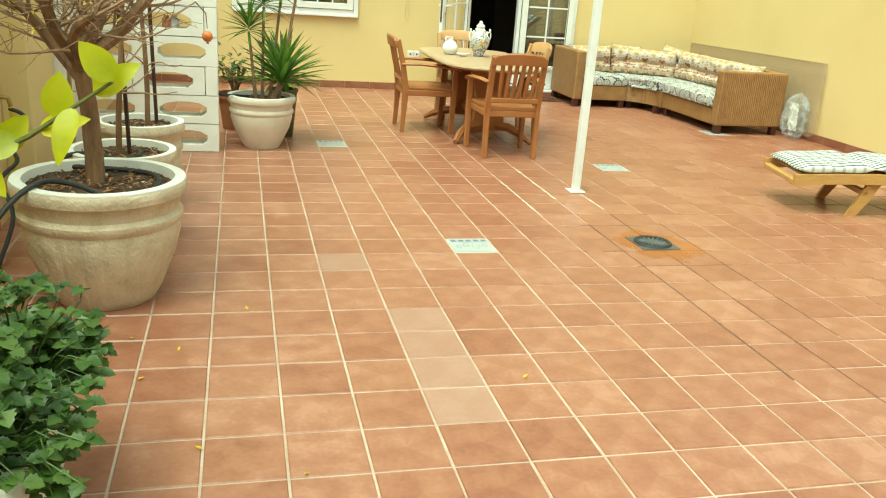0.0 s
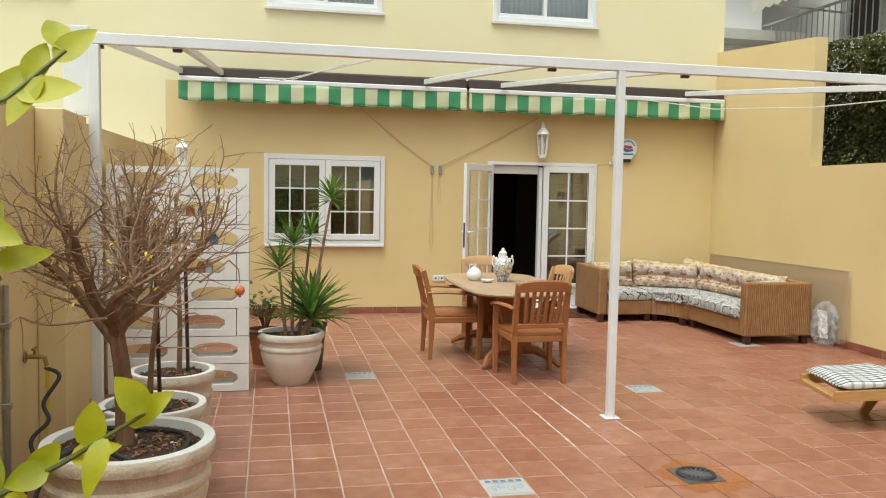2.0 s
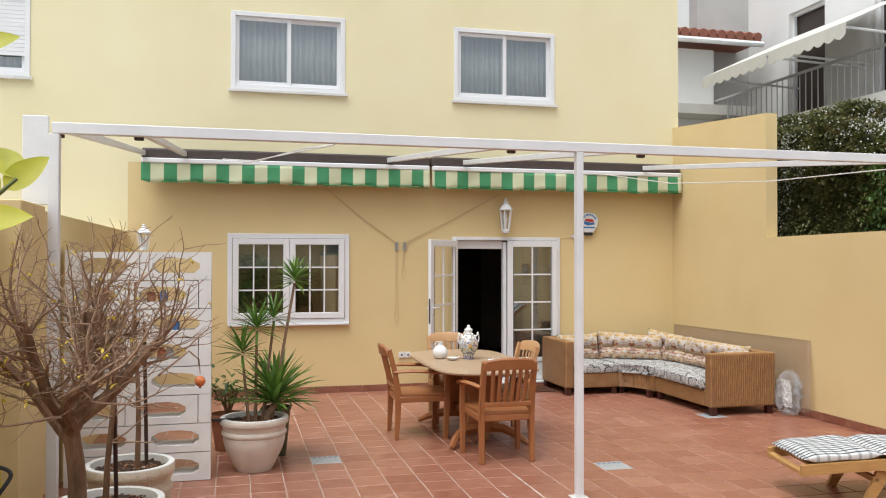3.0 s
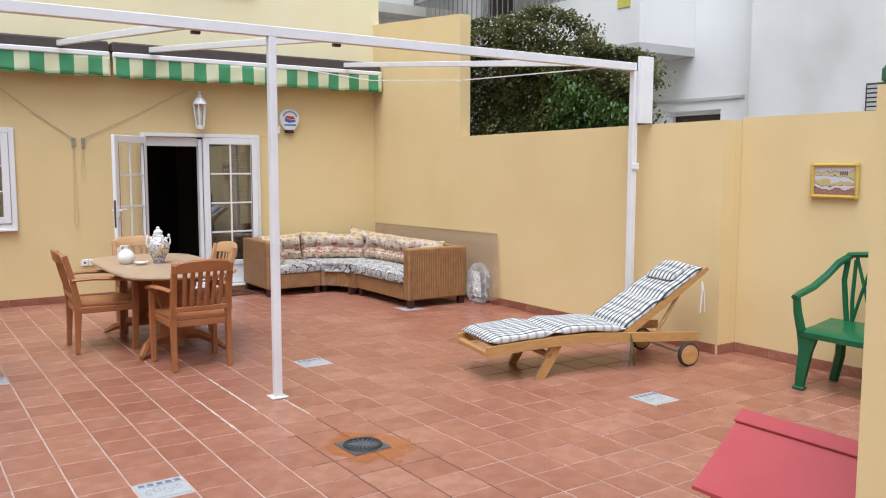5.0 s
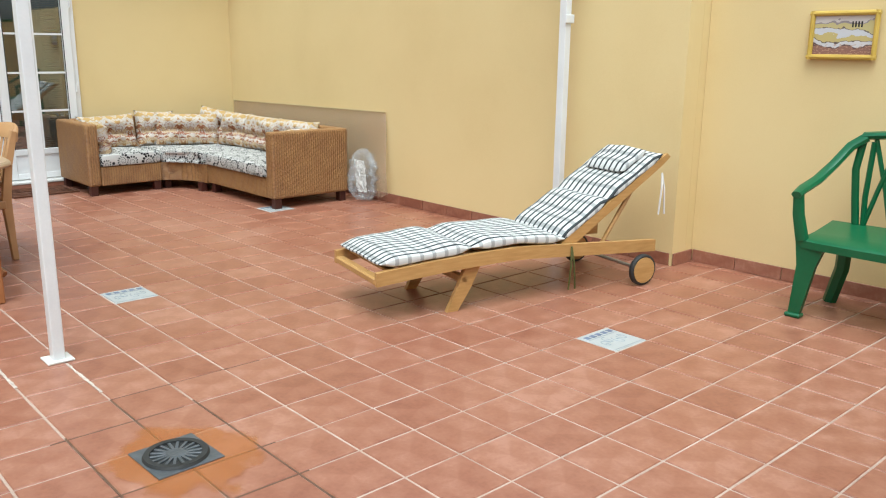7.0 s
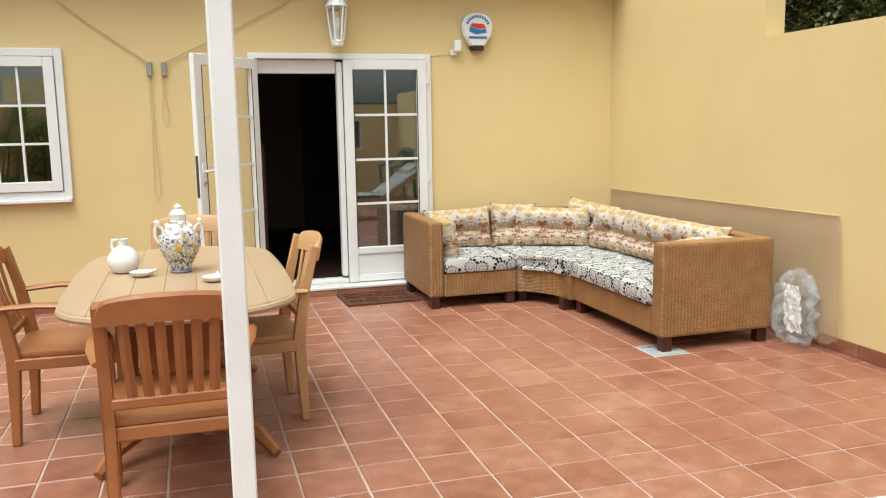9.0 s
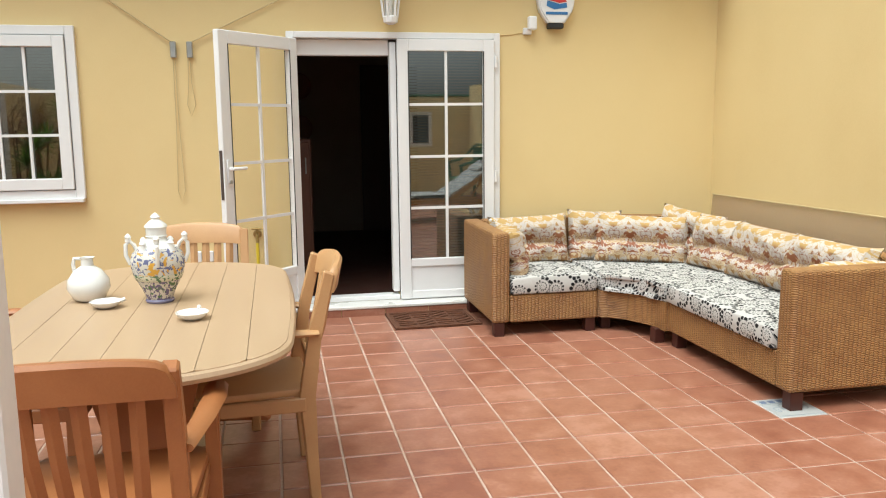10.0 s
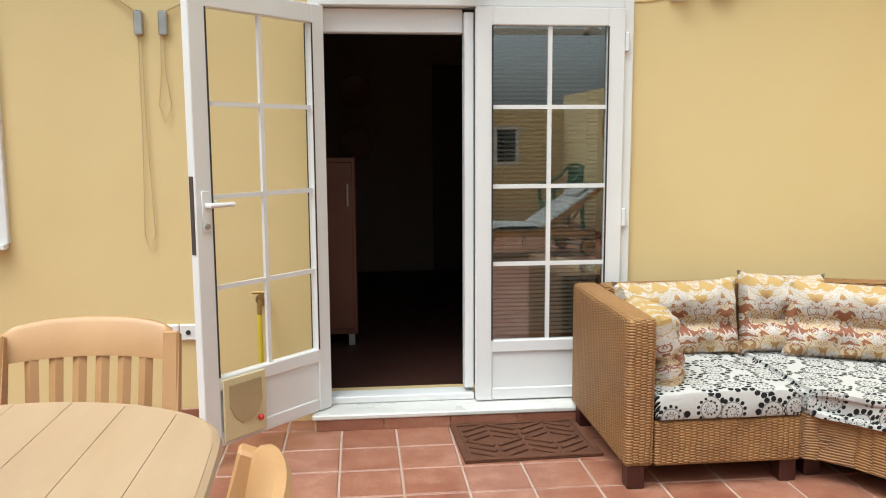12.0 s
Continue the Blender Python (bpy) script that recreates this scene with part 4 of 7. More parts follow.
def seat_slab(parent, x0, x1, y0, y1):
    """Thick foam seat with an upright front band, a little crumpled."""
    bm = one_box(x0, x1, y0, y1, SEAT_Z + 0.004, SEAT_Z + 0.115, 0.018, seg=2)
    bmesh.ops.subdivide_edges(bm, edges=[e for e in bm.edges if e.calc_length() > 0.3], cuts=12, use_grid_fill=True)
    for v in bm.verts:
        if v.co.z > SEAT_Z + 0.05:
            v.co.z += 0.010 * noise.noise(v.co * 6) + 0.008 * math.sin(math.pi * (v.co.x - x0) / (x1 - x0))
        v.co.y += 0.006 * noise.noise(v.co * 9)
    lay_cloth(bm, (lambda c: (c.y, c.x + c.z)) if y1 - y0 > x1 - x0 + 0.3 else (lambda c: (c.x, c.y + c.z)))
    return part("seat_cushion", bm, PAISLEY, parent, "black and white paisley seat cushion", smooth=True)


def feet(parent, spots):
    for x, y in spots:
        part("foot", one_box(x - 0.035, x + 0.035, y - 0.035, y + 0.035, 0, 0.095, 0.004), FOOT_WOOD, parent, "dark stained block foot")


left_unit = thing("sofa_unit", "honey wicker sofa end unit with paisley seat and floral cushions", "sofa", pose(0, -0.075, 0), group="corner sofa units")
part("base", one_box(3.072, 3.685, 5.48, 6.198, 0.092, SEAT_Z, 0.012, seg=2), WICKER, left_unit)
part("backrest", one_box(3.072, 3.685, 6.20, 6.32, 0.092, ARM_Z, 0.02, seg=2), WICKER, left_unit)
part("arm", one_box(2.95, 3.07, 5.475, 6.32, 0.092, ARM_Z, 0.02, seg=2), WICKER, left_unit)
feet(left_unit, [(3.0, 5.52), (3.64, 5.53), (3.0, 6.25), (3.64, 6.25)])
seat_slab(left_unit, 3.074, 3.676, 5.468, 6.196)
back_cushion(left_unit, 3.395, 6.10, 0.548, 0.60, 0.375, 0, 12, tip=1.5)
back_cushion(left_unit, 3.165, 5.80, 0.525, 0.50, 0.33, 84, 12)

right_unit = thing("sofa_unit", "honey wicker sofa end unit standing along the side wall", "sofa", pose(0.015, -0.05, 0), group="corner sofa units")
RX0, RX1, RY0, RY1 = 3.965, 4.78, 3.755, 5.02
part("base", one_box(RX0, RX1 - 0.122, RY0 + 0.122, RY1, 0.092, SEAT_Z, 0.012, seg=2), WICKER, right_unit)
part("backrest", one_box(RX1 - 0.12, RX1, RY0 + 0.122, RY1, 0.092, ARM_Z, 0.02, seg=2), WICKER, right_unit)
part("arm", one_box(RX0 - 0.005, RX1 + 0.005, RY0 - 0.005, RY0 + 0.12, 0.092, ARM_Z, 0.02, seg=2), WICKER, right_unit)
feet(right_unit, [(RX0 + 0.05, RY0 + 0.04), (RX1 - 0.05, RY0 + 0.05), (RX0 + 0.05, RY1 - 0.06), (RX1 - 0.05, RY1 - 0.06)])
seat_slab(right_unit, 3.938, 4.666, 3.88, 5.016)
back_cushion(right_unit, 4.555, 4.80, 0.555, 1.00, 0.385, -90, 16, "long floral printed back cushion")
back_cushion(right_unit, 4.545, 4.33, 0.575, 0.66, 0.36, -86, 24)
back_cushion(right_unit, 4.39, 3.965, 0.55, 0.5, 0.30, -178, 24, "floral cushion slumped against the arm")

corner = thing("sofa_unit", "curved wicker corner unit of the sofa with floral cushions", "sofa", pose(0.003, -0.063, 0), group="corner sofa units")
arc = [(3.688, 5.490), (3.755, 5.455), (3.842, 5.370), (3.907, 5.250), (3.945, 5.150), (3.950, 5.023)]
arc_out = [(4.790, 5.023), (4.790, 5.550), (4.710, 5.920), (4.490, 6.180), (4.140, 6.300), (3.688, 6.320)]
bm = bmesh.new()
outline_slab(bm, arc + arc_out, SEAT_Z - 0.092, "z", 0.092)
part("base", bm, WICKER, corner)
bm = bmesh.new()
inner = [(3.688, 6.200), (4.110, 6.185), (4.410, 6.080), (4.610, 5.860), (4.670, 5.520), (4.670, 5.023)]
outline_slab(bm, arc_out + inner, ARM_Z - SEAT_Z - 0.004, "z", SEAT_Z + 0.002)
part("backrest", bm, WICKER, corner)
bm = bmesh.new()
outline_slab(bm, [(x - 0.01, y - 0.01) for x, y in arc] + [(4.650, 5.023), (4.630, 5.520), (4.570, 5.820), (4.370, 6.040), (4.090, 6.160), (3.688, 6.180)], 0.112, "z", SEAT_Z + 0.003)
bmesh.ops.bevel(bm, geom=bm.edges[:], offset=0.025, segments=3, affect="EDGES")
lay_cloth(bm, lambda c: (c.x - 0.6 * c.y, 0.6 * c.x + c.y + c.z))
part("seat_cushion", bm, PAISLEY, corner, "black and white paisley seat cushion", smooth=True)
feet(corner, [(3.766, 5.560), (3.950, 5.120), (4.710, 5.120), (4.290, 6.200)])
back_cushion(corner, 3.90, 6.085, 0.558, 0.42, 0.40, -4, 14, tip=-3)
back_cushion(corner, 4.19, 5.90, 0.548, 0.68, 0.375, -21, 18, "wide floral printed back cushion", tip=-2)
back_cushion(corner, 4.545, 5.48, 0.555, 0.44, 0.385, -78, 14)
back_cushion(corner, 4.54, 5.86, 0.585, 0.50, 0.36, -52, 14, "floral cushion standing up behind the others", tip=-9)

# ---- sun lounger ----
lounger = thing("sun_lounger", "wooden sun lounger with wheels and a raised headrest", "lounger", pose(2.634, 0.565, 0, 0, 0, -13.0))
L, Wd = 2.03, 0.60


def rail_z(s):
    """Height of the side rail's middle along its length: a curved foot end, level behind."""
    return 0.245 + 0.055 * math.sin(min(1.0, s / 1.0) * math.pi * 0.5) - (0.06 * max(0.0, s - 1.0))


LIGHT_TEAK = material("light oiled wood", [(0.36, 0.19, 0.06), (0.46, 0.26, 0.09), (0.55, 0.33, 0.13)], 0.45, scale=4, stretch=(2, 15, 15), bump=0.06)
for y in (0.0, Wd - 0.03):
    bm = bmesh.new()
    S = [0.09 + (L - 0.09) * k / 16 for k in range(17)]
    outline_slab(bm, [(s, rail_z(s) - 0.04) for s in S] + [(s, rail_z(s) + 0.035) for s in reversed(S)], 0.03, "y", y)
    part("side_rail", bm, LIGHT_TEAK, lounger)
    bm = bmesh.new()
    outline_slab(bm, [(0.66, 0.28), (0.76, 0.28), (0.68, 0.12), (0.60, 0.0), (0.53, 0.0), (0.60, 0.14)], 0.03, "y", y + (0.03 if y == 0 else -0.03))
    part("leg", bm, LIGHT_TEAK, lounger)
    bm = bmesh.new()
    outline_slab(bm, [(1.28, 0.30), (1.34, 0.255), (2.07, 0.735), (2.14, 0.79), (2.11, 0.815)], 0.026, "y", y + (0.034 if y == 0 else -0.03))
    part("back_rail", bm, LIGHT_TEAK, lounger)
part("cross_bar", one_box(0.62, 0.66, 0.03, Wd - 0.03, 0.16, 0.2, 0.004), LIGHT_TEAK, lounger)
part("foot_bar", one_box(0.085, 0.14, 0.03, Wd - 0.03, 0.215, 0.255, 0.008), LIGHT_TEAK, lounger)
for k in range(13):
    s = 0.17 + 0.087 * k
    z = rail_z(s) + 0.012
    part("slat", one_box(s, s + 0.065, 0.03, Wd - 0.03, z, z + 0.016, 0.003), LIGHT_TEAK, lounger)
for k in range(8):
    s = 1.36 + 0.085 * k
    bm = bmesh.new()
    box(bm, -0.03, 0.03, 0.06, Wd - 0.06, 0.014, 0.028, 0.003, Matrix.Translation((s, 0, 0.275 + (s - 1.32) * 0.60)) @ Matrix.Rotation(-0.54, 4, "Y"))
    part("slat", bm, LIGHT_TEAK, lounger)
bm = bmesh.new()
tube(bm, [(1.62, 0.08, 0.22), (1.88, 0.08, 0.60)], 0.014, 6)
tube(bm, [(1.62, Wd - 0.08, 0.22), (1.88, Wd - 0.08, 0.60)], 0.014, 6)
tube(bm, [(1.62, 0.05, 0.22), (1.62, Wd - 0.05, 0.22)], 0.014, 6)
part("prop", bm, LIGHT_TEAK, lounger)
part("axle", tube(bmesh.new(), [(1.90, -0.05, 0.10), (1.90, Wd + 0.05, 0.10)], 0.012, 8), STEEL, lounger)
for y, s in ((-0.035, -1), (Wd + 0.035, 1)):
    bm = bmesh.new()
    lathe(bm, [(0.066, -0.017), (0.092, -0.017), (0.1, -0.01), (0.1, 0.01), (0.092, 0.017), (0.066, 0.017)], 28, caps=False)
    wheel = part("wheel", bm, BLACK, lounger, "black rubber tyred wheel", smooth=True, m=pose(1.90, y, 0.10, 90, 0, 0))
    bm = bmesh.new()
    lathe(bm, [(0.02, -0.023), (0.082, -0.021), (0.082, 0.021), (0.02, 0.023)], 24)
    part("rim", bm, LIGHT_TEAK, wheel, "wooden wheel disc")
    for k in range(6):
        bm = bmesh.new()
        a = k * math.pi / 3
        lathe(bm, [(0.008, -0.019), (0.008, 0.019)], 10, (0.042 * math.cos(a), 0.042 * math.sin(a)))
        part("bolt", bm, BLACK, wheel)
    bm = bmesh.new()
    lathe(bm, [(0.014, -0.022), (0.014, 0.022)], 12)
    part("hub", bm, STEEL, wheel)


def pad(bm, s0, s1, z_of, y0, y1, th, n=18, k=10):
    rows = []
    for i in range(n + 1):
        f = i / n
        s = s0 + (s1 - s0) * f
        rim = min(1.0, 6 * min(f, 1 - f) + 0.15)
        ring = []
        for j in range(2 * k):
            a = math.pi * 2 * j / (2 * k)
            cy, sz = math.cos(a), math.sin(a)
            sy = math.copysign(abs(cy) ** 0.35, cy)
            hz = math.copysign(abs(sz) ** 0.6, sz)
            dip = 1 - 0.25 * math.exp(-((f - 0.5) ** 2) * 60) if th > 0.05 else 1
            ring.append(bm.verts.new((s, (y0 + y1) / 2 + sy * (y1 - y0) / 2 * (0.95 + 0.05 * rim), z_of(s) + th / 2 + hz * th / 2 * rim * dip + 0.004 * math.sin(7 * s + 5 * sy))))
        rows.append(ring)
    for a, b in zip(rows, rows[1:]):
        for j in range(2 * k):
            bm.faces.new((a[j], a[(j + 1) % (2 * k)], b[(j + 1) % (2 * k)], b[j]))
    bm.faces.new(rows[0][::-1])
    bm.faces.new(rows[-1])


mattress = thing("lounger_cushion", "navy and white striped padded lounger cushion", "cushion", pose(2.634, 0.565, 0, 0, 0, -13.0))
for s0, s1 in ((0.12, 0.68), (0.685, 1.33)):
    bm = bmesh.new()
    pad(bm, s0, s1, lambda s: rail_z(s) + 0.03, 0.01, Wd - 0.01, 0.075)
    part("pad", bm, LOUNGER_CLOTH, mattress, smooth=True)
for s0, s1 in ((1.30, 1.66), (1.655, 2.08)):
    bm = bmesh.new()
    pad(bm, s0, s1, lambda s: 0.31 + (s - 1.32) * 0.61, 0.03, Wd - 0.03, 0.07)
    part("pad", bm, LOUNGER_CLOTH, mattress, smooth=True)
bm = bmesh.new()
pad(bm, 1.82, 2.02, lambda s: 0.365 + (s - 1.32) * 0.61, 0.12, Wd - 0.12, 0.065)
part("head_pillow", bm, LOUNGER_CLOTH, mattress, smooth=True)
for s, z in ((1.36, 0.30), (2.04, 0.70)):
    for dx in (-0.01, 0.012):
        bm = bmesh.new()
        tube(bm, [(s, -0.004, z), (s + dx, -0.02, z - 0.1), (s + 2.2 * dx, -0.018, z - 0.26)], 0.006, 5)
        part("tie", bm, WHITE_PAINT if s > 2 else HEDGE_LEAF, mattress)

# ---- green plastic bench ----
bench = thing("garden_bench", "dark green plastic garden bench with a lattice back", "bench", pose(4.77, -1.35, 0, 0, 0, 92))
BW = 0.56
# local axes: x along the bench, y towards the front, z up
bm = bmesh.new()
n = 20
sec = []
for i in range(n + 1):
    x = -BW + 0.03 + (2 * BW - 0.06) * i / n
    f = 0.17 + 0.035 * math.cos(math.pi * x / (2 * BW))
    sec.append([bm.verts.new(p) for p in ((x, f, 0.40), (x, f, 0.440), (x, f - 0.02, 0.455), (x, 0.0, 0.462), (x, -0.25, 0.495), (x, -0.27, 0.47))])
for a, b in zip(sec, sec[1:]):
    for j in range(6):
        bm.faces.new((a[j], a[(j + 1) % 6], b[(j + 1) % 6], b[j]))
bm.faces.new(sec[0][::-1])
bm.faces.new(sec[-1])
part("seat", bm, GREEN_PLASTIC, bench, smooth=True)
part("seat_mark", lathe(bmesh.new(), [(0.018, 0.455), (0.018, 0.4645)], 16, (0, 0.0)), WHITE_PAINT, bench, "worn pale injection mark")
for s in (-1, 1):
    bm = bmesh.new()
    outline_slab(bm, [(s * BW - s * 0.0, 0.0), (s * (BW - 0.06), 0.0), (s * (BW - 0.12), 0.30), (s * (BW - 0.17), 0.44), (s * BW, 0.44), (s * (BW - 0.02), 0.3)], 0.035, "y", 0.135)
    part("front_leg", bm, GREEN_PLASTIC, bench)
    part("front_foot", one_box(s * (BW - 0.03) - 0.045, s * (BW - 0.03) + 0.045, 0.12, 0.185, 0.0, 0.025, 0.008), GREEN_PLASTIC, bench)
    bm = bmesh.new()
    tube(bm, [(s * (BW - 0.05), -0.29, 0.0), (s * (BW - 0.11), -0.26, 0.22), (s * (BW - 0.12), -0.25, 0.47)], [0.04, 0.042, 0.045], 6, 0.7)
    part("back_leg", bm, GREEN_PLASTIC, bench)
    bm = bmesh.new()
    tube(bm, [(s * (BW - 0.03), 0.155, 0.44), (s * (BW + 0.0), 0.165, 0.58), (s * (BW + 0.01), 0.17, 0.70)], [0.038, 0.034, 0.03], 8, 0.8)
    part("arm_post", bm, GREEN_PLASTIC, bench, smooth=True)
    bm = bmesh.new()
    pts = [(s * (BW + 0.01), 0.20, 0.69), (s * (BW + 0.01), 0.12, 0.712), (s * (BW - 0.005), -0.02, 0.75), (s * (BW - 0.04), -0.14, 0.83), (s * (BW - 0.09), -0.22, 0.93), (s * (BW - 0.16), -0.25, 0.985)]
    tube(bm, pts, [0.028, 0.034, 0.034, 0.032, 0.032, 0.032], 8, 0.7)
    part("armrest", bm, GREEN_PLASTIC, bench, smooth=True)
    bm = bmesh.new()
    tube(bm, [(s * (BW - 0.16), -0.24, 0.47), (s * (BW - 0.14), -0.245, 0.62), (s * (BW - 0.12), -0.25, 0.80), (s * (BW - 0.14), -0.255, 0.96)], 0.022, 8, 0.8)
    part("back_stile", bm, GREEN_PLASTIC, bench, smooth=True)
    bm = bmesh.new()
    tube(bm, [(s * (BW - 0.20), -0.24, 0.47), (s * (BW - 0.19), -0.245, 0.65), (s * (BW - 0.20), -0.255, 0.96)], 0.016, 6, 0.8)
    part("back_stile", bm, GREEN_PLASTIC, bench, smooth=True)
bm = bmesh.new()
tube(bm, [(x, -0.26, 0.985 + 0.035 * math.cos(math.pi * x / 0.9)) for x in [-0.42 + 0.07 * k for k in range(13)]], 0.033, 8, 0.7)
part("top_rail", bm, GREEN_PLASTIC, bench, smooth=True)
for k in range(5):
    x = -0.29 + 0.145 * k
    for d in (-1, 1):
        bm = bmesh.new()
        tube(bm, [(x + d * 0.075, -0.24, 0.47), (x + d * 0.02, -0.25 + 0.004 * d, 0.69), (x - d * 0.062, -0.257, 0.975)], 0.0135, 6, 0.8)
        part("lattice_bar", bm, GREEN_PLASTIC, bench)

# ---- red-roofed kennel ----
kennel = thing("dog_kennel", "small cream dog kennel with a red pitched roof", "kennel")
KX, KY0, KY1 = 1.875, -2.95, -2.295
CREAM_BOARD = material("cream painted board", [(0.62, 0.58, 0.46), (0.72, 0.68, 0.56)], 0.6, scale=4)
bm = bmesh.new()
outline_slab(bm, [(KX - 0.215, 0.04), (KX + 0.215, 0.04), (KX + 0.215, 0.45), (KX, 0.615), (KX - 0.215, 0.45)], KY1 - KY0 - 0.12, "y", KY0 + 0.06)
part("body", bm, CREAM_BOARD, kennel)
for s in (-1, 1):
    bm = bmesh.new()
    outline_slab(bm, [(KX, 0.66), (KX, 0.635), (KX + s * 0.305, 0.40), (KX + s * 0.305, 0.415)], KY1 - KY0, "y", KY0)
    part("roof_board", bm, RED_ROOF, kennel)
    for y in (KY0 + 0.045, KY1 - 0.075):
        part("corner_post", one_box(KX + s * 0.232 - 0.015, KX + s * 0.232 + 0.015, y, y + 0.03, 0, 0.44), RED_ROOF, kennel)
bm = bmesh.new()
for s in (-1, 1):
    outline_slab(bm, [(KX, 0.672), (KX + s * 0.05, 0.634), (KX + s * 0.05, 0.628), (KX, 0.661)], KY1 - KY0 + 0.01, "y", KY0 - 0.005)
part("ridge_strip", bm, RED_ROOF, kennel)
part("base", one_box(KX - 0.215, KX + 0.215, KY0 + 0.06, KY1 - 0.06, 0, 0.038), RED_ROOF, kennel)


# ---- things on the table ----
GLAZE_WHITE = material("white glazed pottery", [(0.70, 0.69, 0.66), (0.8, 0.79, 0.77)], 0.18, scale=6, bump=0.01)
PAINTED = print_material("hand-painted glaze", (0.58, 0.56, 0.51), [((0.12, 0.13, 0.25), 2.0, 0.54, 0.57), ((0.60, 0.33, 0.05), 1.0, 0.60, 0.62)], 28)
LOWER_PAINT = print_material("violet and green brushwork glaze", (0.60, 0.56, 0.50), [((0.16, 0.13, 0.22), 2.0, 0.5, 0.53), ((0.10, 0.17, 0.08), 1.6, 0.60, 0.62)], 26)
BAND_PAINT = print_material("green scroll band glaze", (0.58, 0.55, 0.42), [((0.08, 0.15, 0.07), 2.2, 0.53, 0.55)], 26)
for m in (PAINTED, LOWER_PAINT, BAND_PAINT):
    m.node_tree.nodes["Principled BSDF"].inputs["Roughness"].default_value = 0.22
VIOLET_GLAZE = material("slate violet glaze", [(0.15, 0.14, 0.24), (0.22, 0.21, 0.32)], 0.25, scale=20)
vase = thing("ceramic_jar", "hand-painted ceramic botijo jar with handles and a finial lid", "vase", pose(1.13, 3.545, 0.741))
part("foot", lathe(bmesh.new(), [(0.05, 0.0), (0.054, 0.007), (0.05, 0.014)], 36), VIOLET_GLAZE, vase, "slate violet foot ring", smooth=True)
part("lower_body", lathe(bmesh.new(), [(0.048, 0.0145), (0.062, 0.05), (0.081, 0.088)], 36), LOWER_PAINT, vase, smooth=True)
part("band", lathe(bmesh.new(), [(0.0825, 0.0885), (0.0845, 0.09), (0.093, 0.112), (0.0925, 0.1135)], 36), BAND_PAINT, vase, "green scroll band", smooth=True)
part("body", lathe(bmesh.new(), [(0.092, 0.114), (0.099, 0.14), (0.1, 0.162), (0.092, 0.19), (0.072, 0.212)], 36), PAINTED, vase, smooth=True)
part("neck", lathe(bmesh.new(), [(0.072, 0.2125), (0.05, 0.226), (0.037, 0.245), (0.036, 0.252), (0.041, 0.255), (0.037, 0.259), (0.039, 0.288)], 32), GLAZE_WHITE, vase, smooth=True)
part("lid", lathe(bmesh.new(), [(0.043, 0.289), (0.041, 0.296), (0.022, 0.313), (0.014, 0.319), (0.019, 0.327), (0.012, 0.336), (0.002, 0.343)], 28), GLAZE_WHITE, vase, "white domed lid with a knob", smooth=True)
for k in range(4):
    a = k * math.pi / 2 + 0.12
    c, s = math.cos(a), math.sin(a)
    bm = bmesh.new()
    tube(bm, [(0.098 * c, 0.098 * s, 0.15), (0.113 * c, 0.113 * s, 0.185), (0.112 * c, 0.112 * s, 0.225), (0.098 * c, 0.098 * s, 0.24), (0.082 * c, 0.082 * s, 0.225), (0.074 * c, 0.074 * s, 0.205)], 0.0075, 8)
    part("handle", bm, GLAZE_WHITE, vase, smooth=True)
    part("finial", lathe(bmesh.new(), [(0.012, 0.238), (0.01, 0.25), (0.013, 0.255), (0.009, 0.262), (0.002, 0.268)], 12, (0.102 * c, 0.102 * s)), GLAZE_WHITE, vase, smooth=True)
    b = a + math.pi / 4
    part("spout", lathe(bmesh.new(), [(0.018, 0.2), (0.012, 0.215), (0.011, 0.228), (0.014, 0.232), (0.008, 0.242), (0.002, 0.246)], 12, (0.07 * math.cos(b), 0.07 * math.sin(b))), GLAZE_WHITE, vase, smooth=True)
jug = thing("jug", "round white glazed water jug with a short neck", "jug", pose(0.857, 3.63, 0.741) @ Matrix.Scale(0.83, 4))
bm = lathe(bmesh.new(), [(0.045, 0.0), (0.07, 0.012), (0.095, 0.06), (0.092, 0.10), (0.06, 0.145), (0.028, 0.165), (0.026, 0.195), (0.034, 0.205), (0.026, 0.204), (0.02, 0.17)], 32)
part("body", bm, GLAZE_WHITE, jug, smooth=True)
bm = bmesh.new()
tube(bm, [(-0.03, 0, 0.2), (-0.055, 0, 0.2), (-0.062, 0, 0.175), (-0.058, 0, 0.14)], 0.009, 8)
part("handle", bm, GLAZE_WHITE, jug, smooth=True)
dish = thing("ashtray", "small white ceramic dish with a scalloped rim", "dish", pose(0.946, 3.475, 0.741), group="dishes on the table")
part("bowl", lathe(bmesh.new(), [(0.028, 0.0), (0.05, 0.014), (0.058, 0.026), (0.054, 0.027), (0.042, 0.014), (0.001, 0.008)], 28, wobble=0.03), GLAZE_WHITE, dish, smooth=True)
part("rest", tube(bmesh.new(), [(0.05, 0, 0.022), (0.068, 0.005, 0.03)], 0.008, 8), GLAZE_WHITE, dish, smooth=True)
copy_thing(dish, pose(1.28, 3.207, 0.741, 0, 0, 70))

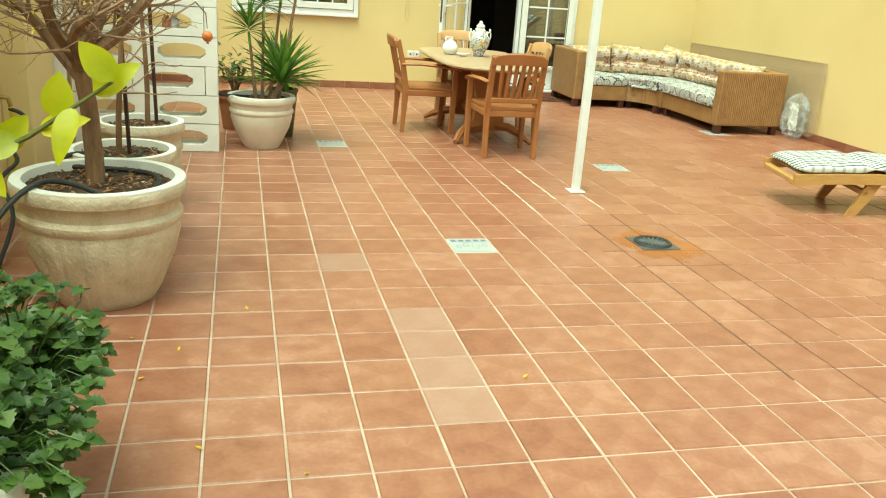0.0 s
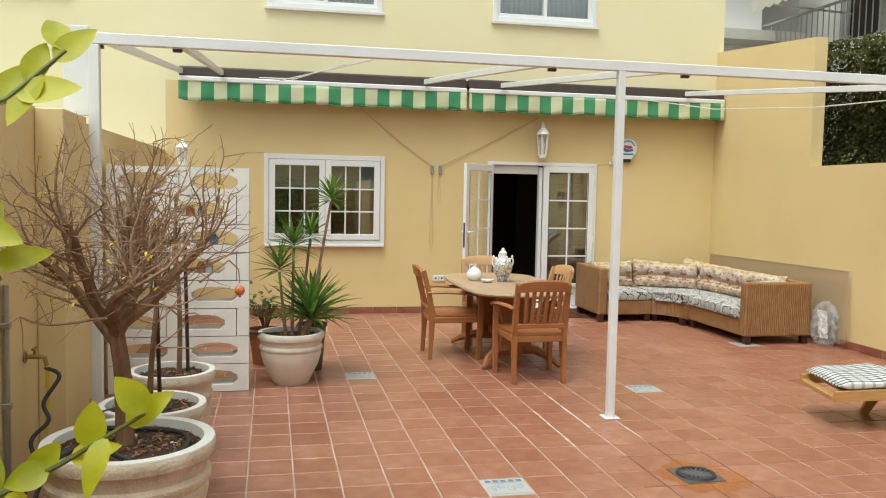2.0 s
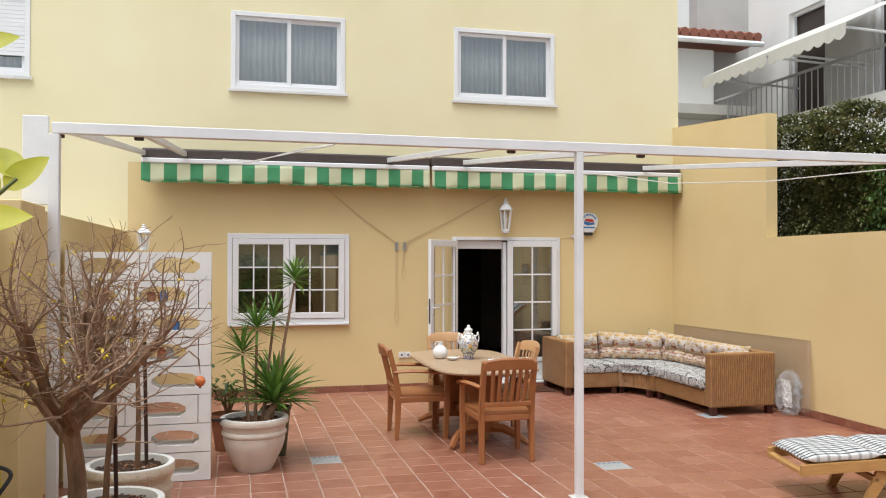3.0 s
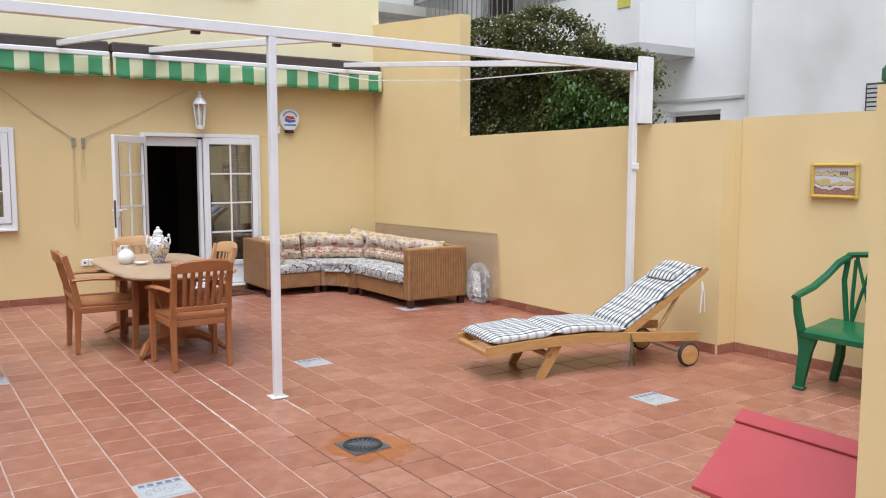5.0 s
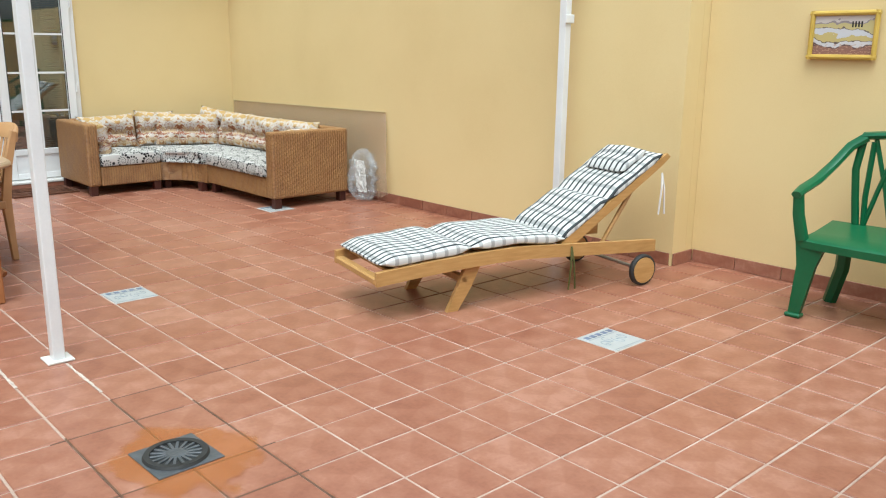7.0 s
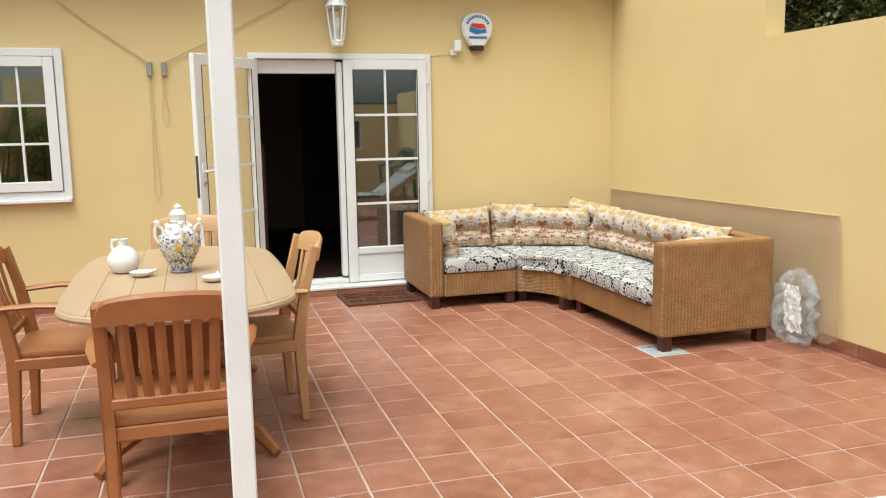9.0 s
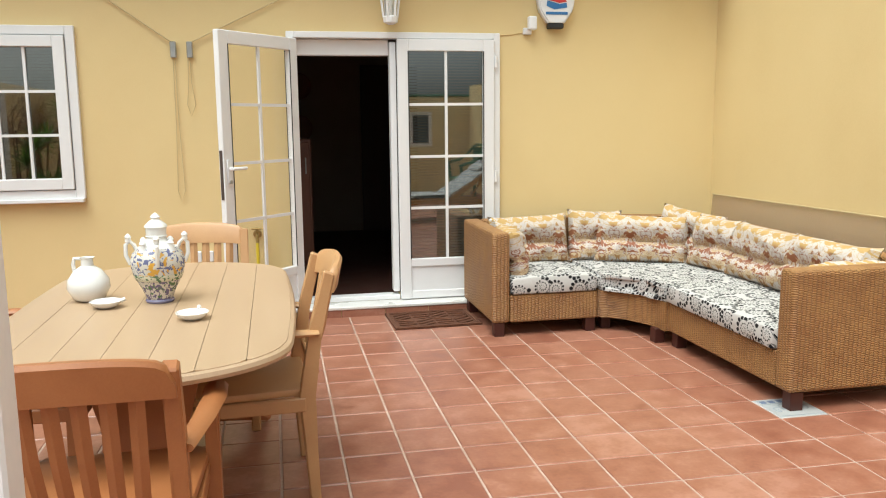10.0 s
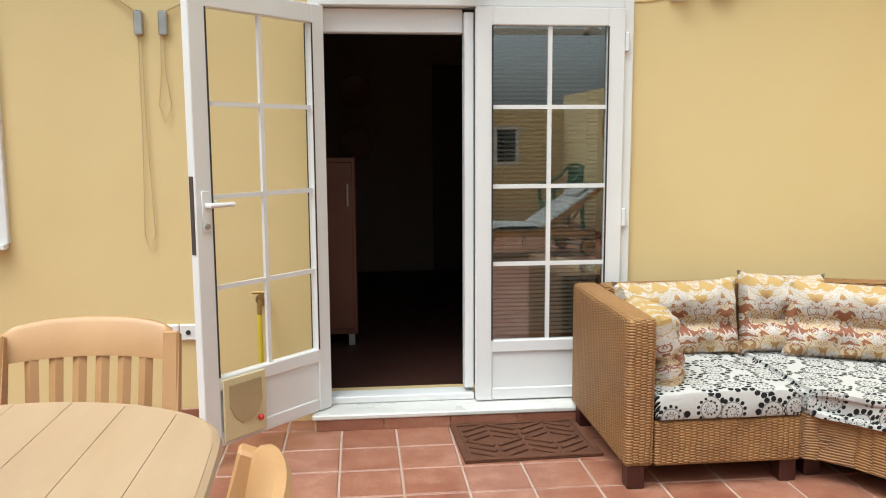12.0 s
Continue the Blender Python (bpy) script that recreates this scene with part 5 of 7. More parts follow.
# ---- on the house front ----
def wall_lantern(m, label):
    ob = thing("wall_lantern", label, "lantern", m)
    bm = bmesh.new()
    lathe(bm, [(0.02, 0.0), (0.05, 0.015), (0.055, 0.05), (0.045, 0.06)], 8)
    part("base", bm, WHITE, ob)
    bm = bmesh.new()
    for k in range(6):
        a = k * math.pi / 3
        tube(bm, [(0.05 * math.cos(a), 0.05 * math.sin(a), 0.05), (0.082 * math.cos(a), 0.082 * math.sin(a), 0.33)], 0.008, 5)
    part("cage", bm, WHITE, ob)
    bm = lathe(bmesh.new(), [(0.044, 0.06), (0.074, 0.325)], 6, caps=False)
    part("glass", bm, CLEAR_PANE, ob)
    part("bulb", lathe(bmesh.new(), [(0.012, 0.06), (0.015, 0.13), (0.03, 0.2), (0.012, 0.24)], 12), GLAZE_WHITE, ob, smooth=True)
    part("cap", lathe(bmesh.new(), [(0.095, 0.33), (0.09, 0.345), (0.05, 0.40), (0.03, 0.42), (0.034, 0.435), (0.015, 0.46), (0.02, 0.475), (0.004, 0.50)], 12), WHITE, ob)
    return ob


lantern = wall_lantern(pose(2.435, HY - 0.115, 2.10), "white metal wall lantern above the terrace door")
part("bracket", one_box(-0.03, 0.03, 0.05, 0.113, 0.05, 0.3, 0.006), WHITE, lantern)

alarm = thing("alarm_box", "white rounded alarm siren box with a dark base", "alarm", pose(3.69, HY - 0.001, 2.095))
bm = bmesh.new()
outline_slab(bm, [(-0.06, 0.03), (-0.13, 0.13), (-0.145, 0.22), (-0.11, 0.29), (-0.04, 0.32), (0.04, 0.32), (0.11, 0.29), (0.145, 0.22), (0.13, 0.13), (0.06, 0.03)], -0.07, "y", 0)
bmesh.ops.bevel(bm, geom=bm.edges[:], offset=0.012, segments=2, affect="EDGES")
part("housing", bm, WHITE, alarm, smooth=True)
part("base", one_box(-0.06, 0.06, -0.065, -0.004, -0.002, 0.04, 0.008), BLACK, alarm)
BLUE = material("blue enamel", [(0.03, 0.14, 0.36), (0.05, 0.2, 0.45)], 0.4)
RED = material("red enamel", [(0.5, 0.03, 0.03), (0.6, 0.05, 0.05)], 0.4)
bm = bmesh.new()
outline_slab(bm, [(-0.08, 0.16), (-0.02, 0.135), (0.08, 0.15), (0.075, 0.185), (0.02, 0.175), (-0.075, 0.2)], -0.002, "y", -0.071)
part("emblem", bm, BLUE, alarm, "blue swoosh emblem")
bm = bmesh.new()
outline_slab(bm, [(-0.075, 0.205), (0.02, 0.182), (0.078, 0.192), (0.05, 0.225), (-0.05, 0.23)], -0.002, "y", -0.071)
part("emblem", bm, RED, alarm, "red swoosh emblem")
part("print_bar", one_box(-0.085, 0.085, -0.073, -0.071, 0.098, 0.118), BLUE, alarm)
for k in range(11):
    a = math.radians(25 + 13 * k)
    bm = bmesh.new()
    box(bm, -0.008, 0.008, -0.073, -0.071, -0.012, 0.012, 0, Matrix.Translation((0.105 * math.cos(a), 0, 0.19 + 0.1 * math.sin(a))) @ Matrix.Rotation(math.pi / 2 - a, 4, "Y"))
    part("print_bar", bm, BLUE, alarm)
sensor = thing("wall_sensor", "small white wall sensor on a bracket", "sensor", pose(3.475, HY - 0.002, 2.05))
part("bracket", one_box(-0.03, 0.035, -0.03, 0, 0.0, 0.05, 0.006), WHITE, sensor)
part("head", one_box(-0.005, 0.06, -0.085, -0.032, 0.03, 0.13, 0.012, seg=2), WHITE, sensor)
wire = bmesh.new()
tube(wire, [(3.26, HY - 0.004, 2.045), (3.36, HY - 0.004, 2.052), (3.46, HY - 0.004, 2.07)], 0.004, 5)
tagged(part("cable", wire, OCHRE), "thin painted cable to the sensor", "cable")

line = thing("pull_cord", "weathered awning cords hooked to the wall", "cord")
for x in (0.931, 1.041):
    part("hook", one_box(x - 0.02, x + 0.02, HY - 0.03, HY - 0.002, 1.87, 1.98, 0.005), STEEL, line, "steel wall hook")
for pts in (((0.931, 1.97), (0.5, 2.27), (-0.04, 2.70)), ((1.041, 1.97), (1.66, 2.27), (2.39, 2.655))):
    part("cord", tube(bmesh.new(), [(x, HY - 0.02, z) for x, z in pts], 0.005, 6), STRAP, line)
for x, zb, w in ((0.931, 0.87, 0.035), (1.03, 1.47, 0.04)):
    pts = [(x - 0.005, 1.89), (x - 0.008, 1.4 if zb < 1 else 1.7), (x - w * 0.6, zb + 0.08), (x, zb), (x + w * 0.8, zb + 0.08), (x + 0.012, 1.4 if zb < 1 else 1.7), (x + 0.008, 1.89)]
    part("cord", tube(bmesh.new(), [(a, HY - 0.012, z) for a, z in pts], 0.0024, 6), STRAP, line)

for x in (1.005, 1.09):
    so = thing("wall_socket", "white weatherproof wall socket", "socket", pose(x, HY, 0.47), group="sockets by the door")
    part("plate", one_box(-0.04, 0.04, -0.02, -0.002, -0.04, 0.04, 0.006), WHITE, so)
    part("hole", lathe(bmesh.new(), [(0.012, 0), (0.012, 0.003)], 12), BLACK, so, m=pose(0, -0.02, 0, 90, 0, 0))
BRASS = material("dull brass", [(0.30, 0.2, 0.08), (0.42, 0.3, 0.12)], 0.4, metal=0.9)
YELLOW_HOSE = material("yellow hose", [(0.65, 0.5, 0.03), (0.72, 0.58, 0.05)], 0.4)


def tap(m, with_hose):
    ob = thing("garden_tap", "dull brass garden tap on the wall", "tap", m)
    part("flange", lathe(bmesh.new(), [(0.03, 0), (0.03, 0.008), (0.014, 0.012)], 16), BRASS, ob, m=pose(0, 0, 0, 90, 0, 0))
    bm = bmesh.new()
    tube(bm, [(0, 0, 0), (0, -0.07, 0), (0, -0.10, -0.005), (0, -0.11, -0.05)], 0.012, 8)
    part("spout", bm, BRASS, ob, smooth=True)
    bm = bmesh.new()
    tube(bm, [(0, -0.05, 0.0), (0, -0.05, 0.04)], 0.009, 8)
    tube(bm, [(-0.04, -0.05, 0.045), (0.04, -0.05, 0.045)], 0.008, 6)
    part("handle", bm, BRASS, ob)
    if with_hose:
        part("hose", tube(bmesh.new(), [(0, -0.11, -0.05), (0, -0.115, -0.2), (0.0, -0.10, -0.42)], 0.012, 8), YELLOW_HOSE, ob, "yellow hose end")
    return ob


tap(pose(1.443, HY - 0.002, 0.62), True)
tap2 = tap(pose(-2.462, 0.24, 0.72, 0, 0, 90), True)

# ---- mat, drain and painted tiles ----
MAT_RUBBER = material("brown rubber mat", [(0.06, 0.02, 0.008), (0.10, 0.036, 0.016), (0.13, 0.05, 0.024)], 0.95, scale=30, bump=0.5)
mat_ob = thing("door_mat", "brown ribbed rubber door mat", "mat", pose(2.657, 5.985, 0.001, 0, 0, 2.0))
part("backing", one_box(-0.31, 0.31, -0.235, 0.235, 0, 0.008, 0.003), MAT_RUBBER, mat_ob)
bm = bmesh.new()
for a, b, c, d in ((-0.31, 0.31, -0.235, -0.205), (-0.31, 0.31, 0.205, 0.235), (-0.31, -0.28, -0.2, 0.2), (0.28, 0.31, -0.2, 0.2)):
    box(bm, a, b, c, d, 0.008, 0.016, 0.003)
part("border", bm, MAT_RUBBER, mat_ob)
for q in range(4):
    for k in range(6):
        bm = bmesh.new()
        cx = -0.205 + 0.137 * q
        cy = -0.165 + 0.066 * k
        ang = 32 if (q + (k // 3)) % 2 else -32
        box(bm, -0.068, 0.068, -0.011, 0.011, 0.008, 0.017, 0.003, pose(cx, cy, 0, 0, 0, ang))
        part("rib", bm, MAT_RUBBER, mat_ob)

drain = thing("floor_drain", "dark cast iron floor drain with a round slotted grate", "drain", pose(1.292, -0.128, 0.0015, 0, 0, 2))
IRON = material("worn cast iron", [(0.06, 0.065, 0.075), (0.13, 0.14, 0.155)], 0.4, metal=0.3, scale=20, bump=0.2)
part("plate", one_box(-0.125, 0.125, -0.125, 0.125, 0, 0.006, 0.002), IRON, drain)
bm = bmesh.new()
lathe(bm, [(0.09, 0.006), (0.092, 0.016), (0.112, 0.017), (0.118, 0.007)], 36, caps=False)
part("ring", bm, BLACK, drain, smooth=True)
part("dish", lathe(bmesh.new(), [(0.09, 0.0065), (0.09, 0.0075)], 32), BLACK, drain)
for k in range(18):
    bm = bmesh.new()
    box(bm, 0.035, 0.091, -0.0055, 0.0055, 0.0075, 0.0135, 0.001, Matrix.Rotation(2 * math.pi * k / 18, 4, "Z"))
    part("bar", bm, IRON, drain)
part("boss", lathe(bmesh.new(), [(0.038, 0.0075), (0.038, 0.013), (0.03, 0.0145)], 24), IRON, drain)
STAIN = bpy.data.materials.new("rusty water stain")
STAIN.use_nodes = True
sn, sl = STAIN.node_tree.nodes, STAIN.node_tree.links
sb = sn["Principled BSDF"]
sb.inputs["Base Color"].default_value, sb.inputs["Roughness"].default_value = (0.46, 0.15, 0.03, 1), 0.2
tc = sn.new("ShaderNodeTexCoord")
ns = sn.new("ShaderNodeTexNoise")
ns.inputs["Scale"].default_value, ns.inputs["Detail"].default_value = 6.0, 3
gr = sn.new("ShaderNodeTexGradient")
gr.gradient_type = "SPHERICAL"
mp = sn.new("ShaderNodeMapping")
mp.inputs["Scale"].default_value = (2.9, 2.2, 1)
sl.new(tc.outputs["Object"], mp.inputs["Vector"])
sl.new(mp.outputs["Vector"], gr.inputs["Vector"])
sl.new(tc.outputs["Object"], ns.inputs["Vector"])
ad = sn.new("ShaderNodeMath")
ad.operation = "MULTIPLY_ADD"
ad.inputs[1].default_value = 1.1
sl.new(ns.outputs["Fac"], ad.inputs[0])
sl.new(gr.outputs["Fac"], ad.inputs[2])
rp = sn.new("ShaderNodeValToRGB")
rp.color_ramp.elements[0].position, rp.color_ramp.elements[1].position = 0.84, 0.98
rp.color_ramp.elements[1].color = (0.45, 0.45, 0.45, 1)
sl.new(ad.outputs[0], rp.inputs["Fac"])
sl.new(rp.outputs["Color"], sb.inputs["Alpha"])
bm = bmesh.new()
bmesh.ops.create_grid(bm, x_segments=2, y_segments=2, size=0.45)
stain = tagged(part("rust_stain", bm, STAIN, m=pose(1.30, -0.16, 0.0028)), "orange rusty water stain round the drain", "stain", kind="structure")

TILE_WHITE = material("white glazed tile", [(0.36, 0.37, 0.37), (0.44, 0.45, 0.45)], 0.35, scale=8)
TILE_BLUE = material("blue tile glaze", [(0.08, 0.11, 0.2), (0.14, 0.18, 0.28)], 0.3, scale=10)
TILE_GREY = material("grey tile glaze", [(0.22, 0.25, 0.28), (0.32, 0.35, 0.37)], 0.35, scale=12)
for i, j in ((0, -1), (-2, 10), (7, 7), (13, -2), (15, 14)):
    t = thing("painted_tile", "white glazed floor tile with blue scroll painting", "tile", pose((i + 0.5) * 0.26, (j + 0.5) * 0.26, 0), group="painted tiles in the floor")
    part("body", one_box(-0.1245, 0.1245, -0.1245, 0.1245, -0.012, 0.001, 0.003), TILE_WHITE, t)
    for k in range(5):
        part("border_square", one_box(-0.105 + 0.046 * k, -0.075 + 0.046 * k, 0.068, 0.1, 0.001, 0.0022), TILE_BLUE, t)
    for k in range(4):
        bm = bmesh.new()
        c = Vector((-0.075 + 0.05 * k, -0.03 + 0.03 * (k % 2), 0.0012))
        pts = [c + Vector((0.03 * (1 - u) * math.cos(7 * u + k), 0.045 * (1 - u * 0.7) * math.sin(7 * u + k), 0)) for u in [q / 12 for q in range(13)]]
        tube(bm, pts, 0.0042, 4, 0.4)
        part("scroll", bm, TILE_GREY, t)
    for y in (-0.11, 0.055):
        part("border_line", one_box(-0.115, 0.115, y - 0.003, y + 0.003, 0.001, 0.002), TILE_GREY, t)

# ---- plastic sheet and bag by the sofa ----
FILM = bpy.data.materials.new("clear polythene")
FILM.use_nodes = True
fn, fl = FILM.node_tree.nodes, FILM.node_tree.links
fb = fn["Principled BSDF"]
fb.inputs["Base Color"].default_value, fb.inputs["Roughness"].default_value = (0.50, 0.36, 0.26, 1), 0.2
fb.inputs["Alpha"].default_value = 0.3
BAG_FILM = FILM.copy()
BAG_FILM.name = "crumpled clear polythene"
BAG_FILM.node_tree.nodes["Principled BSDF"].inputs["Base Color"].default_value = (0.7, 0.72, 0.73, 1)
BAG_FILM.node_tree.nodes["Principled BSDF"].inputs["Alpha"].default_value = 0.16
BAG_FILM.node_tree.nodes["Principled BSDF"].inputs["Roughness"].default_value = 0.08
bm = bmesh.new()
n = 40
cols = []
for i in range(n + 1):
    y = 3.40 + (6.33 - 3.40) * i / n
    zt = 0.85 - 0.035 * i / n - 0.003 * math.sin(i * 0.5)
    lo = 0.06 if i > 0 else 0.1
    cols.append([bm.verts.new((SIDE - 0.012 - (0.035 + 0.02 * math.sin(i * 0.9 + k)) * (1 - k / 5) - (0.05 * (1 - k / 5) if i < 3 else 0), y - (0.13 * (1 - k / 5) if i < 3 else 0), lo + (zt - lo) * k / 5)) for k in range(6)])
for a, b in zip(cols, cols[1:]):
    for k in range(5):
        bm.faces.new((a[k], b[k], b[k + 1], a[k + 1]))
film = tagged(part("plastic_sheet", bm, FILM, smooth=True), "clear plastic sheet hung on the wall behind the sofa", "sheet")
so = film.modifiers.new("thickness", "SOLIDIFY")
so.thickness = 0.001
film_edge = bmesh.new()
tube(film_edge, [(SIDE - 0.018, 3.40 + 2.93 * k / 20, 0.853 - 0.035 * k / 20) for k in range(21)], 0.005, 5)
tagged(part("batten", film_edge, STRAP), "thin batten along the top of the plastic sheet", "batten")
bag = thing("plastic_bag", "crumpled clear plastic bag with white paper inside beside the sofa", "bag", pose(4.90, 3.60, 0.0))
bm = bmesh.new()
bmesh.ops.create_icosphere(bm, subdivisions=5, radius=1)
for v in bm.verts:
    d = v.co.normalized()
    fold = 0.0
    for k, (size, depth) in enumerate(((2.1, 0.34), (4.3, 0.22), (8.5, 0.12))):
        fold += depth * (1 - 2.4 * abs(noise.noise(d * size + Vector((k * 3.1, 1.7, 0.4)))))
    r = 0.62 + fold
    z = 0.25 + d.z * 0.27 * (0.8 + 0.35 * fold)
    v.co = Vector((d.x * 0.125 * r, d.y * 0.16 * r * (1 - 0.25 * d.z), max(0.004, z)))
part("film", bm, BAG_FILM, bag)
bm = bmesh.new()
bmesh.ops.create_grid(bm, x_segments=14, y_segments=18, size=1)
for v in bm.verts:
    a, b = v.co.x, v.co.y
    crease = 0.03 * noise.noise(Vector((a * 2.2, b * 2.6, 4.0))) + 0.02 * abs(noise.noise(Vector((a * 5, b * 5, 1.0))))
    v.co = Vector((-0.03 + crease, 0.075 * a + 0.02 * b, 0.24 + 0.15 * b + 0.02 * noise.noise(Vector((a * 3, b, 2.0)))))
paper = part("paper", bm, WHITE_PAINT, bag, "crumpled white paper")
so = paper.modifiers.new("thickness", "SOLIDIFY")
so.thickness = 0.002

# ---- framed picture ----
picture = thing("framed_picture", "small landscape print in a bamboo-yellow frame", "picture", pose(SIDE + 0.234, -0.635, 1.538, 0, 0, -90))
# local axes: x along the wall, y away from the wall at the back, z up
BAMBOO = material("yellow bamboo", [(0.50, 0.33, 0.05), (0.62, 0.43, 0.09)], 0.4, scale=8)
for a, b in (((-0.2, -0.125), (0.2, -0.125)), ((-0.2, 0.125), (0.2, 0.125)), ((-0.185, -0.14), (-0.185, 0.14)), ((0.185, -0.14), (0.185, 0.14))):
    part("frame_bar", tube(bmesh.new(), [(a[0], -0.02, a[1]), (b[0], -0.02, b[1])], 0.015, 8), BAMBOO, picture, smooth=True)
def landscape_material():
    """A small painted landscape: brown foreground, fields with a pale river between, far hills and sky."""
    m = bpy.data.materials.new("landscape print")
    m.use_nodes = True
    n, l = m.node_tree.nodes, m.node_tree.links
    b = n["Principled BSDF"]
    b.inputs["Roughness"].default_value = 0.35
    tc = n.new("ShaderNodeTexCoord")
    sep = n.new("ShaderNodeSeparateXYZ")
    l.new(tc.outputs["Object"], sep.inputs[0])
    do = node_math(n, l)

    def brush(scale, stretch):
        mp = n.new("ShaderNodeMapping")
        mp.inputs["Scale"].default_value = (1, 1, stretch)
        l.new(tc.outputs["Object"], mp.inputs["Vector"])
        t = n.new("ShaderNodeTexNoise")
        t.inputs["Scale"].default_value, t.inputs["Detail"].default_value = scale, 3
        l.new(mp.outputs["Vector"], t.inputs["Vector"])
        return t.outputs["Fac"]

    level = do("MULTIPLY_ADD", sep.outputs[2], 3.9, 0.5)
    bank = do("MULTIPLY_ADD", do("SUBTRACT", brush(9, 1.5), 0.5), 0.55, level)
    ramp = n.new("ShaderNodeValToRGB")
    ramp.color_ramp.interpolation = "CONSTANT"
    e = ramp.color_ramp.elements
    stops = ((0.0, (0.26, 0.13, 0.10)), (0.22, (0.12, 0.07, 0.07)), (0.26, (0.60, 0.58, 0.60)), (0.37, (0.14, 0.10, 0.09)), (0.39, (0.52, 0.42, 0.17)),
             (0.50, (0.58, 0.58, 0.62)), (0.62, (0.15, 0.11, 0.10)), (0.635, (0.55, 0.47, 0.22)), (0.76, (0.30, 0.25, 0.27)), (0.80, (0.62, 0.56, 0.53)))
    while len(e) < len(stops):
        e.new(0.5)
    for s, (p, c) in zip(e, stops):
        s.position, s.color = p, (*c, 1)
    l.new(bank, ramp.inputs["Fac"])
    speck = do("MULTIPLY", do("GREATER_THAN", brush(60, 2.2), 0.56), do("LESS_THAN", level, 0.3))
    out = blend(n, l, do("MULTIPLY", speck, 0.7), ramp.outputs["Color"], (0.48, 0.30, 0.20))
    l.new(out, b.inputs["Base Color"])
    return m


part("print", one_box(-0.18, 0.18, -0.016, -0.004, -0.12, 0.12), landscape_material(), picture)
for k in range(4):
    x = 0.045 + 0.017 * k
    part("painted_tree", one_box(x, x + 0.009, -0.0175, -0.0163, 0.045, 0.078), BLACK, picture)

# ---- cabinet and plates in the room ----
cab = thing("cabinet", "reddish brown cabinet inside the dim room", "cabinet")
part("body", one_box(1.30, 1.90, 7.54, 8.14, 0.16, 1.28, 0.006), CABINET, cab)
part("door", one_box(1.32, 1.88, 7.52, 7.538, 0.2, 1.25, 0.004), CABINET, cab)
part("handle", tube(bmesh.new(), [(1.85, 7.50, 0.98), (1.85, 7.50, 1.12)], 0.006, 6), STEEL, cab)
for x in (1.34, 1.86):
    part("leg", one_box(x - 0.02, x + 0.02, 7.57, 7.61, 0.082, 0.158), STEEL, cab)
for z in (1.85, 1.35):
    pl = thing("wall_plate", "dark decorated plate hung on the inner wall", "plate", pose(1.9, 10.536, z, 90, 0, 0), group="plates on the inner wall")
    part("plate", lathe(bmesh.new(), [(0.02, 0.0), (0.1, 0.004), (0.16, 0.025), (0.155, 0.03), (0.09, 0.012), (0.001, 0.01)], 28), CABINET, pl, smooth=True)


# ---- leaves and plants ----
def leaf_blade(bm, base, direction, up, length, width, curl=0.15, fold=0.12, lobes=0, seg=5):
    """One curved leaf from its base along direction."""
    d = direction.normalized()
    s = d.cross(up)
    s = s.normalized() if s.length > 1e-4 else Vector((1, 0, 0))
    u = s.cross(d).normalized()
    rows = []
    for i in range(seg + 1):
        t = i / seg
        w = width * 0.5 * math.sin(math.pi * min(1.0, t ** 0.75)) ** 0.8 if 0 < t < 1 else 0.0
        if lobes:
            w *= 1 + 0.18 * math.sin(lobes * math.pi * t)
        c = base + d * length * t - u * curl * length * t * t
        rows.append((c, w))
    mid = [bm.verts.new(c) for c, w in rows]
    left = [bm.verts.new(c + s * w + u * w * fold * 2) if w > 0 else None for c, w in rows]
    right = [bm.verts.new(c - s * w + u * w * fold * 2) if w > 0 else None for c, w in rows]
    for i in range(seg):
        for side, flip in ((left, False), (right, True)):
            q = [mid[i], mid[i + 1], side[i + 1], side[i]]
            q = [v for v in q if v is not None]
            if len(q) >= 3:
                bm.faces.new(q[::-1] if flip else q)


def finish_leaves(name, bm, mat, parent, label=""):
    me = bpy.data.meshes.new(name)
    bm.to_mesh(me)
    bm.free()
    me.materials.append(mat)
    me.shade_smooth()
    ob = new(name, me)
    ob.parent = parent
    if label:
        ob["label"] = label
    return ob


